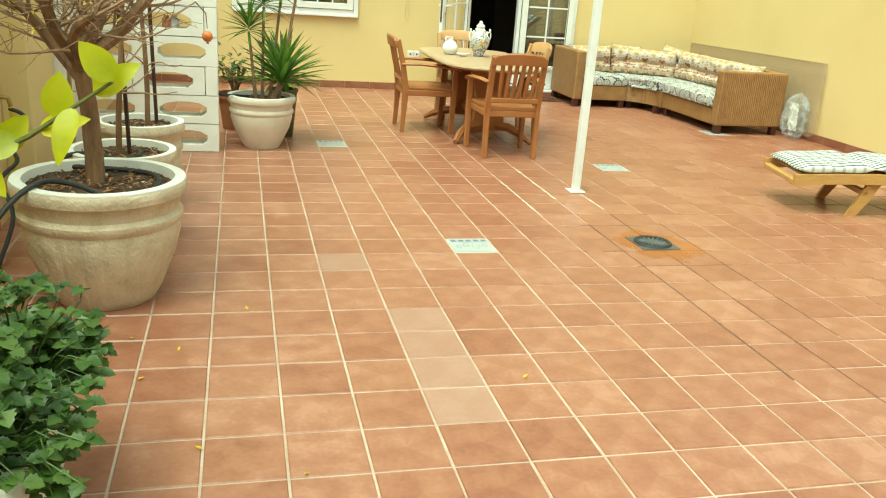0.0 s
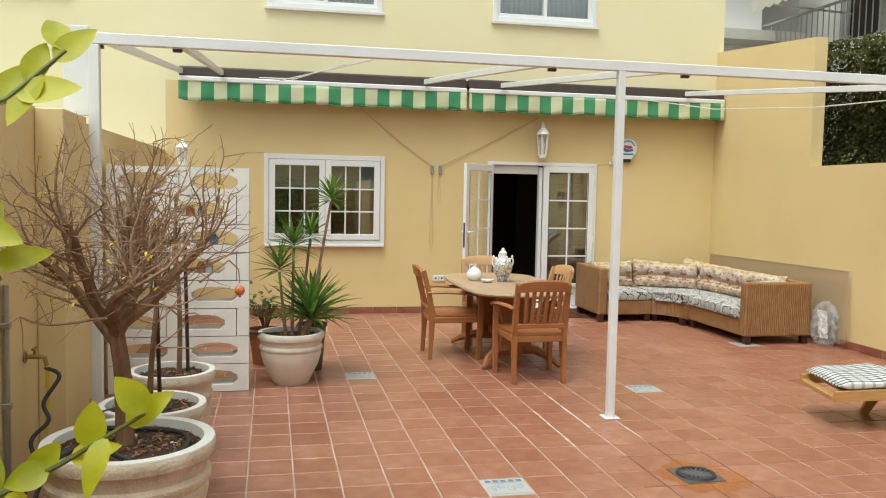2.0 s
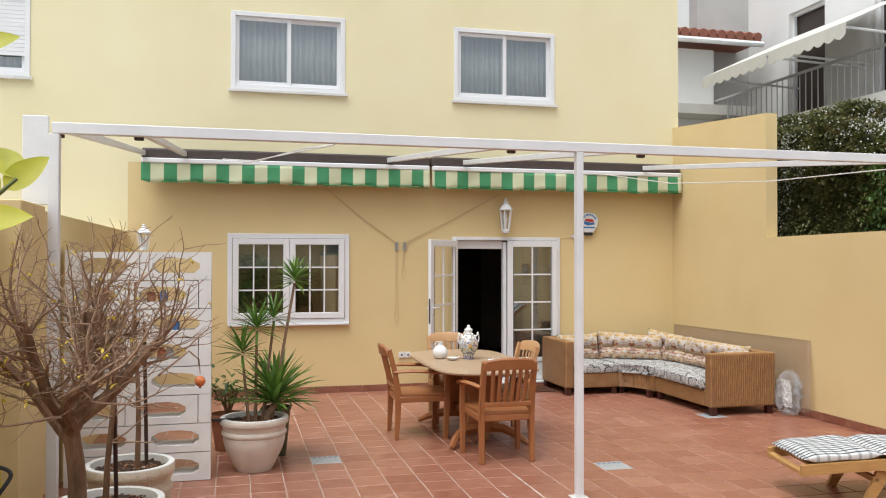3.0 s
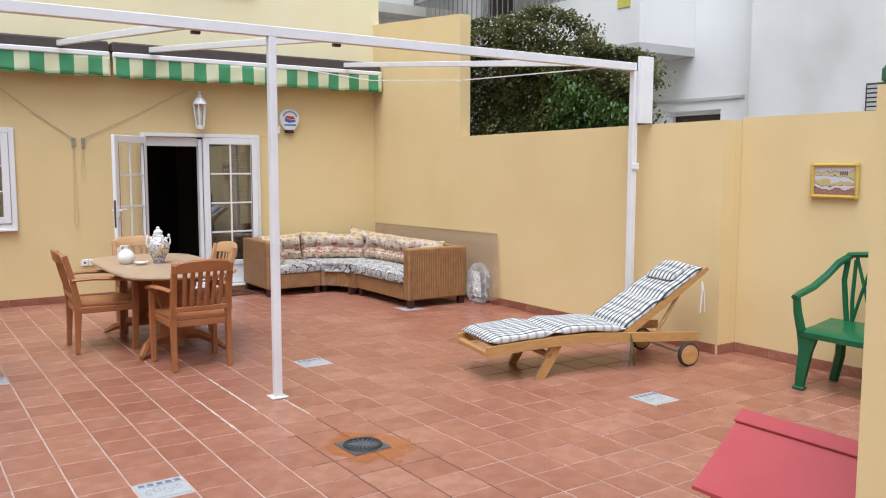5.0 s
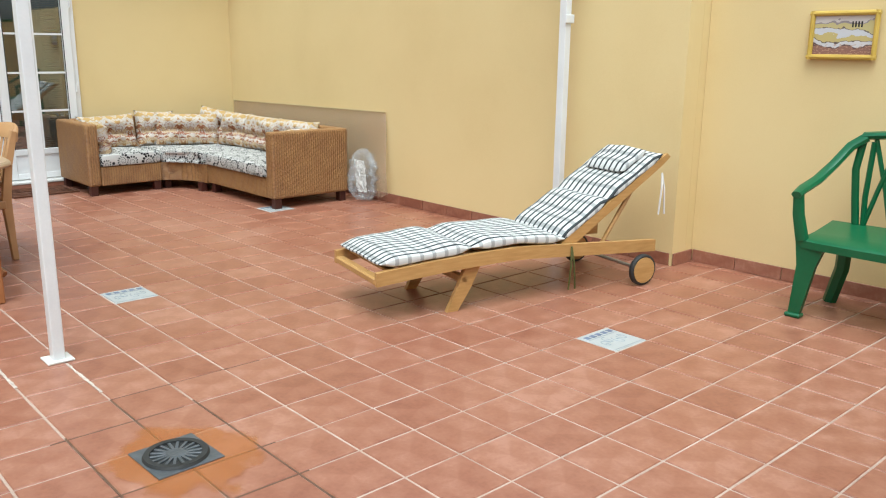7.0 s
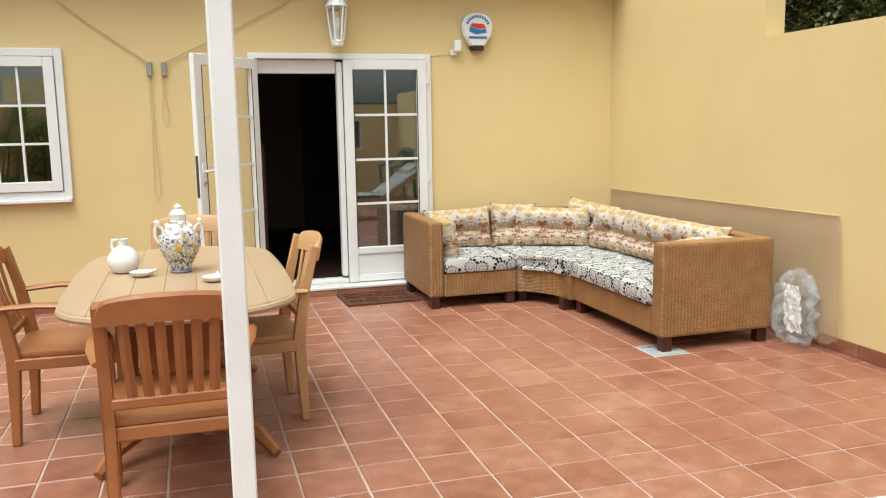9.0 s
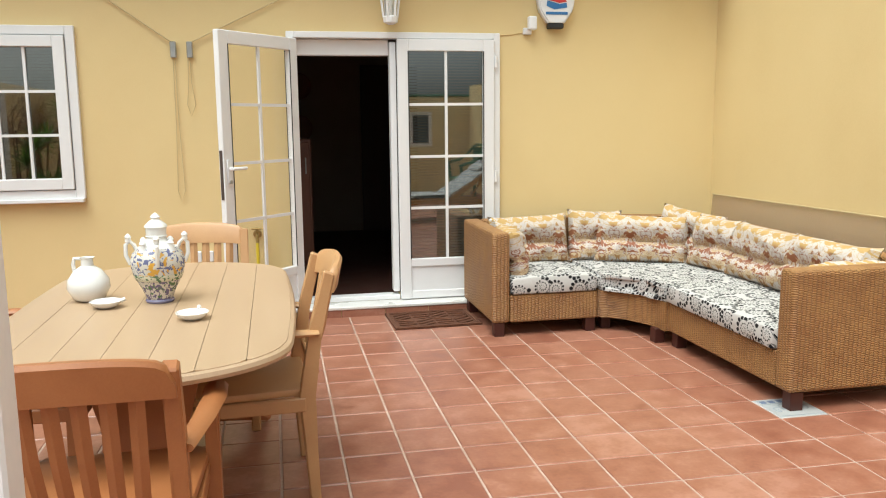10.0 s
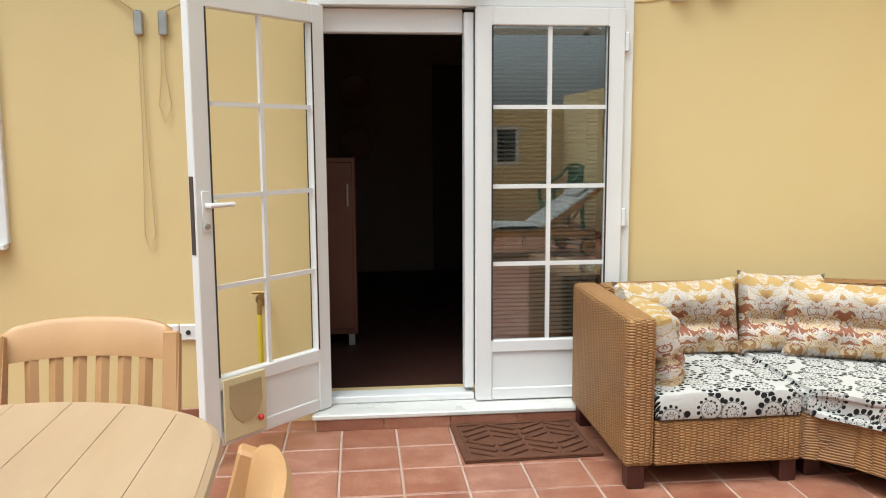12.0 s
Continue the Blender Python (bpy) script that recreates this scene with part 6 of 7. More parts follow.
def stone_pot(m, rim, height, base, ribs, label, mat=STONE_POT):
    ob = thing("planter", label, "planter", m, group="cast stone planters")
    k = height
    prof = [(base * 0.96, 0.0), (base, 0.012), (base * 1.12, 0.10 * k), (base + (rim - base) * 0.62, 0.40 * k), (base + (rim - base) * 0.80, 0.60 * k), (rim * 0.90, 0.66 * k),
            (rim * 0.945, 0.70 * k), (rim * 0.945, 0.74 * k), (rim * 0.90, 0.775 * k), (rim * 0.915, 0.83 * k), (rim * 0.95, 0.88 * k), (rim * 0.99, 0.90 * k), (rim, 0.935 * k), (rim, 0.985 * k), (rim * 0.985, k)]
    bm = bmesh.new()
    steps = 176
    rings = []
    for r, z in prof:
        ring = []
        for i in range(steps):
            a = 2 * math.pi * i / steps
            f = 1.0
            if ribs and 0.05 * k < z < 0.62 * k:
                f = 1 - 0.022 * abs(math.cos(ribs * a / 2)) ** 12
            ring.append(bm.verts.new((r * f * math.cos(a), r * f * math.sin(a), z)))
        rings.append(ring)
    for a, b in zip(rings, rings[1:]):
        for i in range(steps):
            bm.faces.new((a[i], a[(i + 1) % steps], b[(i + 1) % steps], b[i]))
    bm.faces.new(rings[0][::-1])
    part("bowl", bm, mat, ob, smooth=True)
    bm = lathe(bmesh.new(), [(rim * 0.99, k + 0.0005), (rim * 0.985, k + 0.006), (rim * 0.86, k + 0.006), (rim * 0.85, k - 0.01), (rim * 0.82, k * 0.80)], 60, caps=False)
    part("rim", bm, WHITE_PAINT, ob, "white painted rim", smooth=True)
    bm = bmesh.new()
    bmesh.ops.create_circle(bm, cap_ends=True, segments=48, radius=rim * 0.845, matrix=Matrix.Translation((0, 0, k - 0.035)))
    bmesh.ops.subdivide_edges(bm, edges=bm.edges[:], cuts=1)
    bmesh.ops.triangulate(bm, faces=bm.faces[:])
    bmesh.ops.subdivide_edges(bm, edges=bm.edges[:], cuts=3, use_grid_fill=True)
    for v in bm.verts:
        v.co.z += 0.014 * noise.noise(v.co * 14) + 0.008 * noise.noise(v.co * 40)
    part("soil", bm, SOIL, ob, "dark potting soil")
    r = random.Random(int(rim * 1000) + int(height * 100))
    for q in range(9):
        a, d = r.uniform(0, 6.28), rim * 0.78 * math.sqrt(r.random())
        bm = bmesh.new()
        bmesh.ops.create_icosphere(bm, subdivisions=1, radius=r.uniform(0.007, 0.016), matrix=Matrix.Translation((d * math.cos(a), d * math.sin(a), k - 0.032)) @ Matrix.Diagonal((1, 1.4, 0.6, 1)))
        part("pebble", bm, r.choice((MARBLE, STONE_POT, TWIG)), ob)
    bm = bmesh.new()
    for q in range(int(2600 * rim * rim)):
        a, d = r.uniform(0, 6.28), rim * 0.8 * math.sqrt(r.random())
        c = Vector((d * math.cos(a), d * math.sin(a), k - 0.028 + r.uniform(-0.006, 0.008)))
        box(bm, -0.011, 0.011, -0.005, 0.005, -0.0015, 0.0015, 0, Matrix.Translation(c) @ Matrix.Rotation(r.uniform(0, 6.28), 4, "Z") @ Matrix.Rotation(r.uniform(-0.6, 0.6), 4, "Y") @ Matrix.Diagonal((r.uniform(0.5, 1.4), r.uniform(0.5, 1.3), 1, 1)))
    tagged(part("bark_mulch", bm, MULCH, ob, "red-brown bark chips"), kind="stuff")
    return ob


MULCH = material("red-brown bark chips", [(0.06, 0.03, 0.018), (0.20, 0.085, 0.035), (0.34, 0.17, 0.08)], 0.9, scale=10, random_mix=0.9, island=True)
big_pot = stone_pot(pose(-1.77, -0.78, 0), 0.362, 0.55, 0.215, 22, "large ribbed cast stone planter with a bare tree")
stone_pot(pose(-1.78, 0.02, 0), 0.275, 0.50, 0.17, 18, "cast stone planter with staked saplings")
stone_pot(pose(-1.76, 0.72, 0), 0.255, 0.525, 0.16, 18, "cast stone planter beside the pierced block shelf")
stone_pot(pose(-1.0, 2.56, 0), 0.28, 0.43, 0.15, 0, "pale cast stone planter holding yuccas", material("pale cast stone", [(0.56, 0.49, 0.40), (0.68, 0.61, 0.52), (0.74, 0.68, 0.6)], 0.85, scale=7, bump=0.4, fine=160))

# bare tree: forked trunk, gnarled limbs, a mop of thin twigs
tree = thing("bare_tree", "small gnarled tree with bare twigs and few yellow leaves", "tree", pose(-1.80, -0.72, 0.48))
rt = random.Random(11)


def wander(bm, p, d, length, r0, r1, steps, bend, pull=Vector((0, 0, 0))):
    pts, rad = [p.copy()], [r0]
    for i in range(steps):
        d = (d + Vector((rt.uniform(-1, 1), rt.uniform(-1, 1), rt.uniform(-1, 1))) * bend + pull).normalized()
        p = p + d * length / steps
        pts.append(p.copy())
        rad.append(r0 + (r1 - r0) * (i + 1) / steps)
    tube(bm, pts, rad, 7 if r0 > 0.012 else 4)
    return pts, d


bm = bmesh.new()
trunk_pts, _ = wander(bm, Vector((0, 0, 0)), Vector((0.02, 0.03, 1)), 0.55, 0.043, 0.034, 7, 0.11)
part("trunk", bm, BARK, tree, "rough grey brown trunk", smooth=True)
fork = trunk_pts[-1]
limb_ends = []
for k, (ang, tilt, ln) in enumerate(((0.2, 0.75, 0.42), (1.5, 0.55, 0.40), (2.7, 0.8, 0.42), (3.7, 0.65, 0.45), (5.0, 0.7, 0.42), (5.8, 0.45, 0.45), (0.9, 0.3, 0.42))):
    bm = bmesh.new()
    d = Vector((0.10 + math.cos(ang) * tilt * 0.95, math.sin(ang) * tilt * 0.85, 1 - 0.55 * tilt))
    pts, d2 = wander(bm, fork - Vector((0, 0, 0.03 * (k % 3))), d, ln * 1.25, 0.036 - 0.002 * k, 0.017, 6, 0.30, Vector((0, 0, 0.09)))
    part("limb", bm, BARK, tree, smooth=True)
    limb_ends += [(pts[i], d2, 0.012) for i in (2, 3, 4, 5, 6)]
tips = []
for p, d, r in limb_ends:
    for q in range(3):
        bm = bmesh.new()
        dd = (d * 0.5 + Vector((rt.uniform(-1, 1), rt.uniform(-1, 1), rt.uniform(-0.35, 1.0)))).normalized()
        pts, d3 = wander(bm, p, dd, rt.uniform(0.22, 0.46), r * 0.6, 0.003, 6, 0.28, Vector((0, 0, 0.07)))
        tips += [(pts[i], d3) for i in (2, 3, 4, 5, 6)]
        part("branch", bm, TWIG, tree)
bm = bmesh.new()
ends = []
for p, d in tips:
    for q in range(1 if len(ends) % 3 else 2):
        dd = (d * 0.4 + Vector((rt.uniform(-1, 1), rt.uniform(-1, 1), rt.uniform(-0.5, 0.9)))).normalized()
        pts, _ = wander(bm, p, dd, rt.uniform(0.07, 0.22), 0.0024, 0.001, 4, 0.3)
        ends.append(pts[-1])
        if rt.random() < 0.4:
            wander(bm, pts[2], Vector((rt.uniform(-1, 1), rt.uniform(-1, 1), rt.uniform(-0.5, 0.8))), rt.uniform(0.04, 0.1), 0.0016, 0.0008, 2, 0.2)
for k in range(7):
    wander(bm, limb_ends[(k * 5) % len(limb_ends)][0], Vector((rt.uniform(-0.5, 0.8), rt.uniform(-0.5, 0.5), 1.2)), rt.uniform(0.5, 0.75), 0.006, 0.002, 6, 0.12)
tagged(part("twigs", bm, TWIG, tree), kind="stuff")
bm = bmesh.new()
for p in ends:
    if rt.random() < 0.09 + (0.22 if noise.noise(p * 3.0) > 0.28 else 0):
        for q in range(3):
            leaf_blade(bm, p, Vector((rt.uniform(-1, 1), rt.uniform(-1, 1), rt.uniform(-0.8, 0.6))), Vector((0, 0, 1)), rt.uniform(0.016, 0.03), 0.012, seg=3)
finish_leaves("leaves", bm, YELLOW_LEAF, tree, "sparse yellowed leaves")

twig = bmesh.new()
tube(twig, [(0.30, 0.25, 0.72), (0.42, 0.52, 0.80), (0.462, 0.66, 0.74), (0.467, 0.683, 0.665)], [0.006, 0.004, 0.003, 0.002], 5)
part("branch", twig, TWIG, tree)
fruit = thing("fruit", "small orange-red fruit hanging from a bare twig", "fruit", pose(-1.333, -0.037, 1.105) @ Matrix.Scale(0.72, 4))
FRUIT_SKIN = material("orange fruit skin", [(0.5, 0.10, 0.03), (0.66, 0.22, 0.06)], 0.45, scale=18, bump=0.15)
part("body", lathe(bmesh.new(), [(0.004, -0.037), (0.02, -0.034), (0.034, -0.016), (0.038, 0.004), (0.031, 0.025), (0.014, 0.037), (0.004, 0.039)], 20), FRUIT_SKIN, fruit, smooth=True)
part("crown", lathe(bmesh.new(), [(0.004, -0.036), (0.012, -0.048), (0.010, -0.049), (0.003, -0.038)], 8), BARK, fruit)

# staked saplings in the second and third planters
for x, y, h in ((-1.80, 0.05, 1.05), (-1.72, 0.74, 1.2)):
    sap = thing("sapling", "thin bare sapling tied to a stake", "sapling", pose(x, y, 0.40))
    bm = bmesh.new()
    pts, _ = wander(bm, Vector((0, 0, 0)), Vector((0.05, 0, 1)), h, 0.018, 0.008, 8, 0.06)
    part("stem", bm, BARK, sap, smooth=True)
    for k in range(14):
        bm = bmesh.new()
        wander(bm, pts[3 + k % 6], Vector((rt.uniform(-1, 1), rt.uniform(-1, 1), rt.uniform(0.1, 1))), rt.uniform(0.2, 0.4), 0.006, 0.002, 5, 0.25)
        part("twig", bm, TWIG, sap)
    part("stake", tube(bmesh.new(), [(0.05, 0.03, 0), (0.03, 0.03, h * 0.8)], 0.011, 6), DARK_WOOD, sap, "dark wooden stake")


def spiky_head(bm, c, n, length, width, r, low=-0.25):
    for k in range(n):
        a = 2.399 * k + r.uniform(-0.2, 0.2)
        e = low + (1.0 - low) * (k / n) ** 0.8
        d = Vector((math.cos(a) * math.cos(e * 1.35), math.sin(a) * math.cos(e * 1.35), math.sin(e * 1.35)))
        leaf_blade(bm, c + Vector((0, 0, 0.05 * k / n)), d, Vector((0, 0, 1)), length * r.uniform(0.8, 1.1), width, curl=0.18, fold=0.25, seg=5)


rp = random.Random(5)
yucca = thing("yucca", "spiky green yuccas and tall thin canes growing in the planter", "plant", pose(-1.0, 2.56, 0.36))
for name, x, y, h, n, ln, w in (("large", 0.16, 0.02, 0.16, 60, 0.44, 0.045), ("tall", 0.33, 0.06, 1.18, 46, 0.24, 0.022), ("mid", 0.02, 0.06, 0.78, 52, 0.28, 0.02), ("left", -0.10, 0.02, 0.58, 46, 0.27, 0.022), ("low", 0.16, 0.10, 0.86, 34, 0.25, 0.018)):
    bm = bmesh.new()
    tube(bm, [(x * 0.4, y * 0.4, -0.02), (x * 0.7, y, h * 0.5), (x, y, h)], [0.017, 0.013, 0.011] if name != "large" else [0.03, 0.028, 0.026], 7)
    part("cane", bm, TWIG, yucca, smooth=True)
    bm = bmesh.new()
    spiky_head(bm, Vector((x, y, h)), n, ln, w, rp, 0.12 if name == "large" else -0.25)
    finish_leaves("leaf_head", bm, PALM_LEAF, yucca, "rosette of pointed green leaves")
bm = bmesh.new()
tube(bm, [(-0.27, -0.1, 0.07), (-0.45, -0.2, 0.10), (-0.1, 0.0, 0.06)], 0.009, 6)
part("hose", bm, BLACK, yucca, "black irrigation hose")

olive = thing("flower_pot", "tall dark olive plastic pot with a yucca", "pot", pose(-0.79, 3.03, 0))
OLIVE = material("dark olive plastic", [(0.06, 0.06, 0.025), (0.09, 0.09, 0.04)], 0.4)
part("pot", lathe(bmesh.new(), [(0.075, 0), (0.08, 0.01), (0.115, 0.40), (0.125, 0.405), (0.125, 0.43), (0.112, 0.43), (0.105, 0.38)], 32, caps=True), OLIVE, olive, smooth=True)
bm = bmesh.new()
spiky_head(bm, Vector((0.0, 0, 0.52)), 56, 0.42, 0.042, rp)
finish_leaves("leaf_head", bm, PALM_LEAF, olive, "rosette of pointed green leaves")
part("cane", tube(bmesh.new(), [(0, 0, 0.36), (0, 0, 0.54)], 0.02, 7), TWIG, olive)
terra = thing("flower_pot", "terracotta pot with a bushy green plant", "pot", pose(-1.22, 3.35, 0))
part("pot", lathe(bmesh.new(), [(0.11, 0), (0.15, 0.28), (0.165, 0.285), (0.165, 0.33), (0.15, 0.33), (0.14, 0.28)], 28), material("old terracotta", [(0.28, 0.11, 0.06), (0.4, 0.18, 0.1)], 0.8, scale=9, bump=0.2), terra, smooth=True)
bm = bmesh.new()
for k in range(170):
    c = Vector((rp.gauss(0, 0.11), rp.gauss(0, 0.10), 0.42 + abs(rp.gauss(0, 0.14))))
    leaf_blade(bm, c, Vector((rp.uniform(-1, 1), rp.uniform(-1, 1), rp.uniform(-0.3, 0.8))), Vector((0, 0, 1)), rp.uniform(0.05, 0.1), 0.035, seg=4)
finish_leaves("leaves", bm, DARK_LEAF, terra)
bm = bmesh.new()
for k in range(16):
    tube(bm, [(0, 0, 0.28), (rp.uniform(-0.1, 0.1), rp.uniform(-0.1, 0.1), 0.55)], 0.005, 4)
part("stems", bm, TWIG, terra)

# lemon tree sprigs reaching in from beside the wall
lemon = thing("lemon_tree", "young lemon tree with large fresh lime green leaves", "tree")
sprigs = (((-2.15, -3.0, 0.15), (-1.92, -2.98, 0.85), (-1.68, -2.97, 1.09), (-1.523, -3.02, 1.178), (-1.37, -3.13, 1.29)),
          ((-2.15, -3.0, 0.15), (-1.95, -3.1, 1.3), (-1.80, -3.12, 1.86), (-1.65, -3.09, 1.97), (-1.54, -3.08, 2.08)),
          ((-1.95, -3.1, 1.3), (-1.82, -3.13, 1.60), (-1.72, -3.12, 1.63), (-1.64, -3.1, 1.60), (-1.59, -3.09, 1.50)),
          ((-1.95, -3.1, 1.3), (-1.80, -3.13, 1.65), (-1.66, -3.13, 1.735), (-1.57, -3.11, 1.78), (-1.49, -3.09, 1.86)))
GREEN_BARK = material("green bark", [(0.10, 0.12, 0.03), (0.16, 0.18, 0.05)], 0.7)
for pts in sprigs:
    part("stem", tube(bmesh.new(), pts, [0.016, 0.012, 0.007, 0.005, 0.003], 6), GREEN_BARK, lemon, smooth=True)
rl = random.Random(21)
for pts in sprigs:
    pv = [Vector(p) for p in pts]
    bm = bmesh.new()
    for k in range(10):
        t = 2.0 + 2.0 * k / 9
        i = min(3, int(t))
        p = pv[i].lerp(pv[i + 1], t - i)
        a = k * 2.4 + rl.uniform(-0.4, 0.4)
        along = (pv[i + 1] - pv[i]).normalized()
        d = along * 0.45 + Vector((math.cos(a) * 0.8, 0.35 * math.sin(a), 0.9 * math.sin(a + 0.4)))
        leaf_blade(bm, p, d, Vector((0.3 * math.sin(a), -0.9, 0.5)), rl.uniform(0.075, 0.105), rl.uniform(0.04, 0.052), curl=rl.uniform(-0.05, 0.3), fold=0.12, seg=8)
    finish_leaves("leaves", bm, LIME_LEAF, lemon)

# low planter of dark scalloped foliage
trough = thing("planter_trough", "cream cast stone trough overgrown with strawberry plants", "planter", pose(-1.87, -2.50, 0, 0, 0, 3))
bm = bmesh.new()
box(bm, -0.22, 0.22, -0.42, 0.30, 0.0, 0.40, 0.03, seg=3)
for v in bm.verts:
    v.co.x *= 0.86 + 0.14 * v.co.z / 0.4
part("trough", bm, WHITE_PAINT, trough, smooth=True)
part("soil", one_box(-0.17, 0.17, -0.36, 0.24, 0.401, 0.412), SOIL, trough, "dark potting soil")
foliage, stems = bmesh.new(), bmesh.new()
for k in range(640):
    x, y = max(-0.3, min(0.29, rl.gauss(0.06, 0.15))), rl.uniform(-0.40, 0.36)
    top = 0.47 + abs(rl.gauss(0, 0.075)) + 0.05 * noise.noise(Vector((x * 5, y * 5, 2)))
    if x > 0.17:
        top -= rl.uniform(0.05, 0.16)
    tip = Vector((x + rl.uniform(-0.03, 0.05), y + rl.uniform(-0.05, 0.05), top))
    tube(stems, [(x * 0.6, y * 0.85, 0.40), (x * 0.9, y, top * 0.5 + 0.25), tip], 0.0022, 4)
    a0, size = rl.uniform(0, 6.28), rl.uniform(0.028, 0.05)
    for q in (-1, 0, 1):
        a = a0 + q * 1.35
        leaf_blade(foliage, tip, Vector((math.cos(a), math.sin(a), rl.uniform(-0.35, 0.25))), Vector((0.1, -0.25, 1)), size, size * 0.95, curl=0.2, fold=0.16, lobes=9, seg=8)
finish_leaves("leaves", foliage, DARK_LEAF, trough, "toothed three-part green leaves")
part("stems", stems, DARK_LEAF, trough)

for k, (x, y) in enumerate(((-1.55, -1.65), (-1.42, -1.42), (-1.30, -2.15), (-0.98, -2.32), (-1.62, -1.28), (-0.1, -1.78), (-1.15, -1.02))):
    fallen = thing("fallen_leaf", "small curled yellow leaf fallen on the tiles", "leaf", pose(x, y, 0.004, 0, 0, 77 * k), group="leaves fallen on the floor")
    bm = bmesh.new()
    leaf_blade(bm, Vector((0, 0, 0)), Vector((1, 0.1, 0.05)), Vector((0, 0, 1)), 0.026, 0.013, curl=-0.3, fold=0.3, seg=4)
    finish_leaves("blade", bm, YELLOW_LEAF, fallen)

# shrubs behind the start of the walk, mirrored in the windows
for x, y, h in ((-1.9, -6.45, 1.7), (-0.7, -6.5, 1.9), (0.5, -6.4, 1.6)):
    bush = thing("shrub", "leafy green shrub growing by the back wall", "shrub", pose(x, y, 0), group="shrubs by the back wall")
    bm = bmesh.new()
    for k in range(900):
        a, r, z = rl.uniform(0, 6.28), 0.5 * math.sqrt(rl.random()), h * (0.25 + 0.75 * rl.random())
        c = Vector((r * math.cos(a) * (1.2 - z / h * 0.5), 0.7 * r * math.sin(a), z + 0.1 * noise.noise(Vector((a, r * 4, z)))))
        leaf_blade(bm, c, Vector((rl.uniform(-1, 1), rl.uniform(-1, 1), rl.uniform(-0.5, 0.8))), Vector((0, 0, 1)), rl.uniform(0.08, 0.14), 0.05, seg=3)
    finish_leaves("leaves", bm, PALM_LEAF, bush)
    part("stem", tube(bmesh.new(), [(0, 0, 0), (0.03, 0, h * 0.4), (0, 0.02, h * 0.8)], [0.03, 0.022, 0.01], 6), BARK, bush)

# irrigation hoses
hose = thing("garden_hose", "black irrigation hose looped over the planters", "hose")
for pts, r in ((((-2.36, 0.24, 0.66), (-2.28, 0.20, 0.62), (-2.34, 0.12, 0.5), (-2.3, 0.05, 0.42), (-2.36, -0.05, 0.34), (-2.28, -0.2, 0.2), (-2.30, -0.45, 0.03), (-2.25, -0.9, 0.02), (-2.28, -1.6, 0.02)), 0.011),
               (((-2.28, -1.9, 0.02), (-2.2, -1.5, 0.22), (-2.1, -1.2, 0.46), (-1.98, -1.02, 0.575), (-1.85, -0.95, 0.56), (-1.70, -1.02, 0.525), (-1.56, -0.93, 0.525), (-1.53, -0.74, 0.525), (-1.62, -0.58, 0.525), (-1.9, -0.52, 0.53), (-2.05, -0.4, 0.5), (-1.98, -0.1, 0.5), (-1.75, -0.05, 0.46), (-1.68, 0.15, 0.47)), 0.012)):
    v = [Vector(p) for p in pts]
    smooth_pts = []
    for i in range(len(v) - 1):
        p0, p1, p2, p3 = v[max(0, i - 1)], v[i], v[i + 1], v[min(len(v) - 1, i + 2)]
        for q in range(6):
            t = q / 6
            smooth_pts.append(0.5 * ((2 * p1) + (p2 - p0) * t + (2 * p0 - 5 * p1 + 4 * p2 - p3) * t * t + (3 * p1 - p0 - 3 * p2 + p3) * t ** 3))
    part("hose", tube(bmesh.new(), smooth_pts, r, 8), BLACK, hose, smooth=True)
pole = thing("conduit", "grey plastic conduit clipped to the wall", "pipe")
part("pipe", tube(bmesh.new(), [(-2.445, -0.14, 0.02), (-2.445, -0.12, 1.15)], 0.016, 8), STEEL, pole)
for z in (0.55, 0.95):
    part("clip", one_box(-2.464, -2.42, -0.155, -0.115, z - 0.015, z + 0.015, 0.003), STEEL, pole)

# ---- pierced white block shelf ----
shelf = thing("block_shelf", "stacked whitewashed pierced concrete blocks used as shelving", "shelf")


def pierced_block(x0, x1, z0, z1, y0, y1):
    bm = bmesh.new()
    cx, cz = (x0 + x1) / 2, (z0 + z1) / 2
    hw, hh = (x1 - x0) * 0.33, (z1 - z0) * 0.25
    inner = [(-1, -0.35), (-0.75, -1), (0.75, -1), (1, -0.35), (1, 0.35), (0.7, 0.9), (0.25, 1.12), (-0.25, 1.12), (-0.7, 0.9), (-1, 0.35)]
    outer = [(-1, -0.5), (-1, -1), (1, -1), (1, -0.5), (1, 0.4), (1, 1), (0.33, 1), (-0.33, 1), (-1, 1), (-1, 0.4)]
    loops = []
    g = 0.003
    for y in (y0, y1):
        loops.append(([bm.verts.new((cx + a * ((x1 - x0) / 2 - g), y, cz + b * ((z1 - z0) / 2 - g))) for a, b in outer],
                      [bm.verts.new((cx + a * hw, y, cz + b * hh)) for a, b in inner]))
    n = 10
    for i in range(n):
        k = (i + 1) % n
        (o0, i0), (o1, i1) = loops
        bm.faces.new((o0[i], o0[k], i0[k], i0[i]))
        bm.faces.new((o1[i], i1[i], i1[k], o1[k]))
        bm.faces.new((o0[i], o1[i], o1[k], o0[k]))
        bm.faces.new((i0[i], i0[k], i1[k], i1[i]))
    return bm


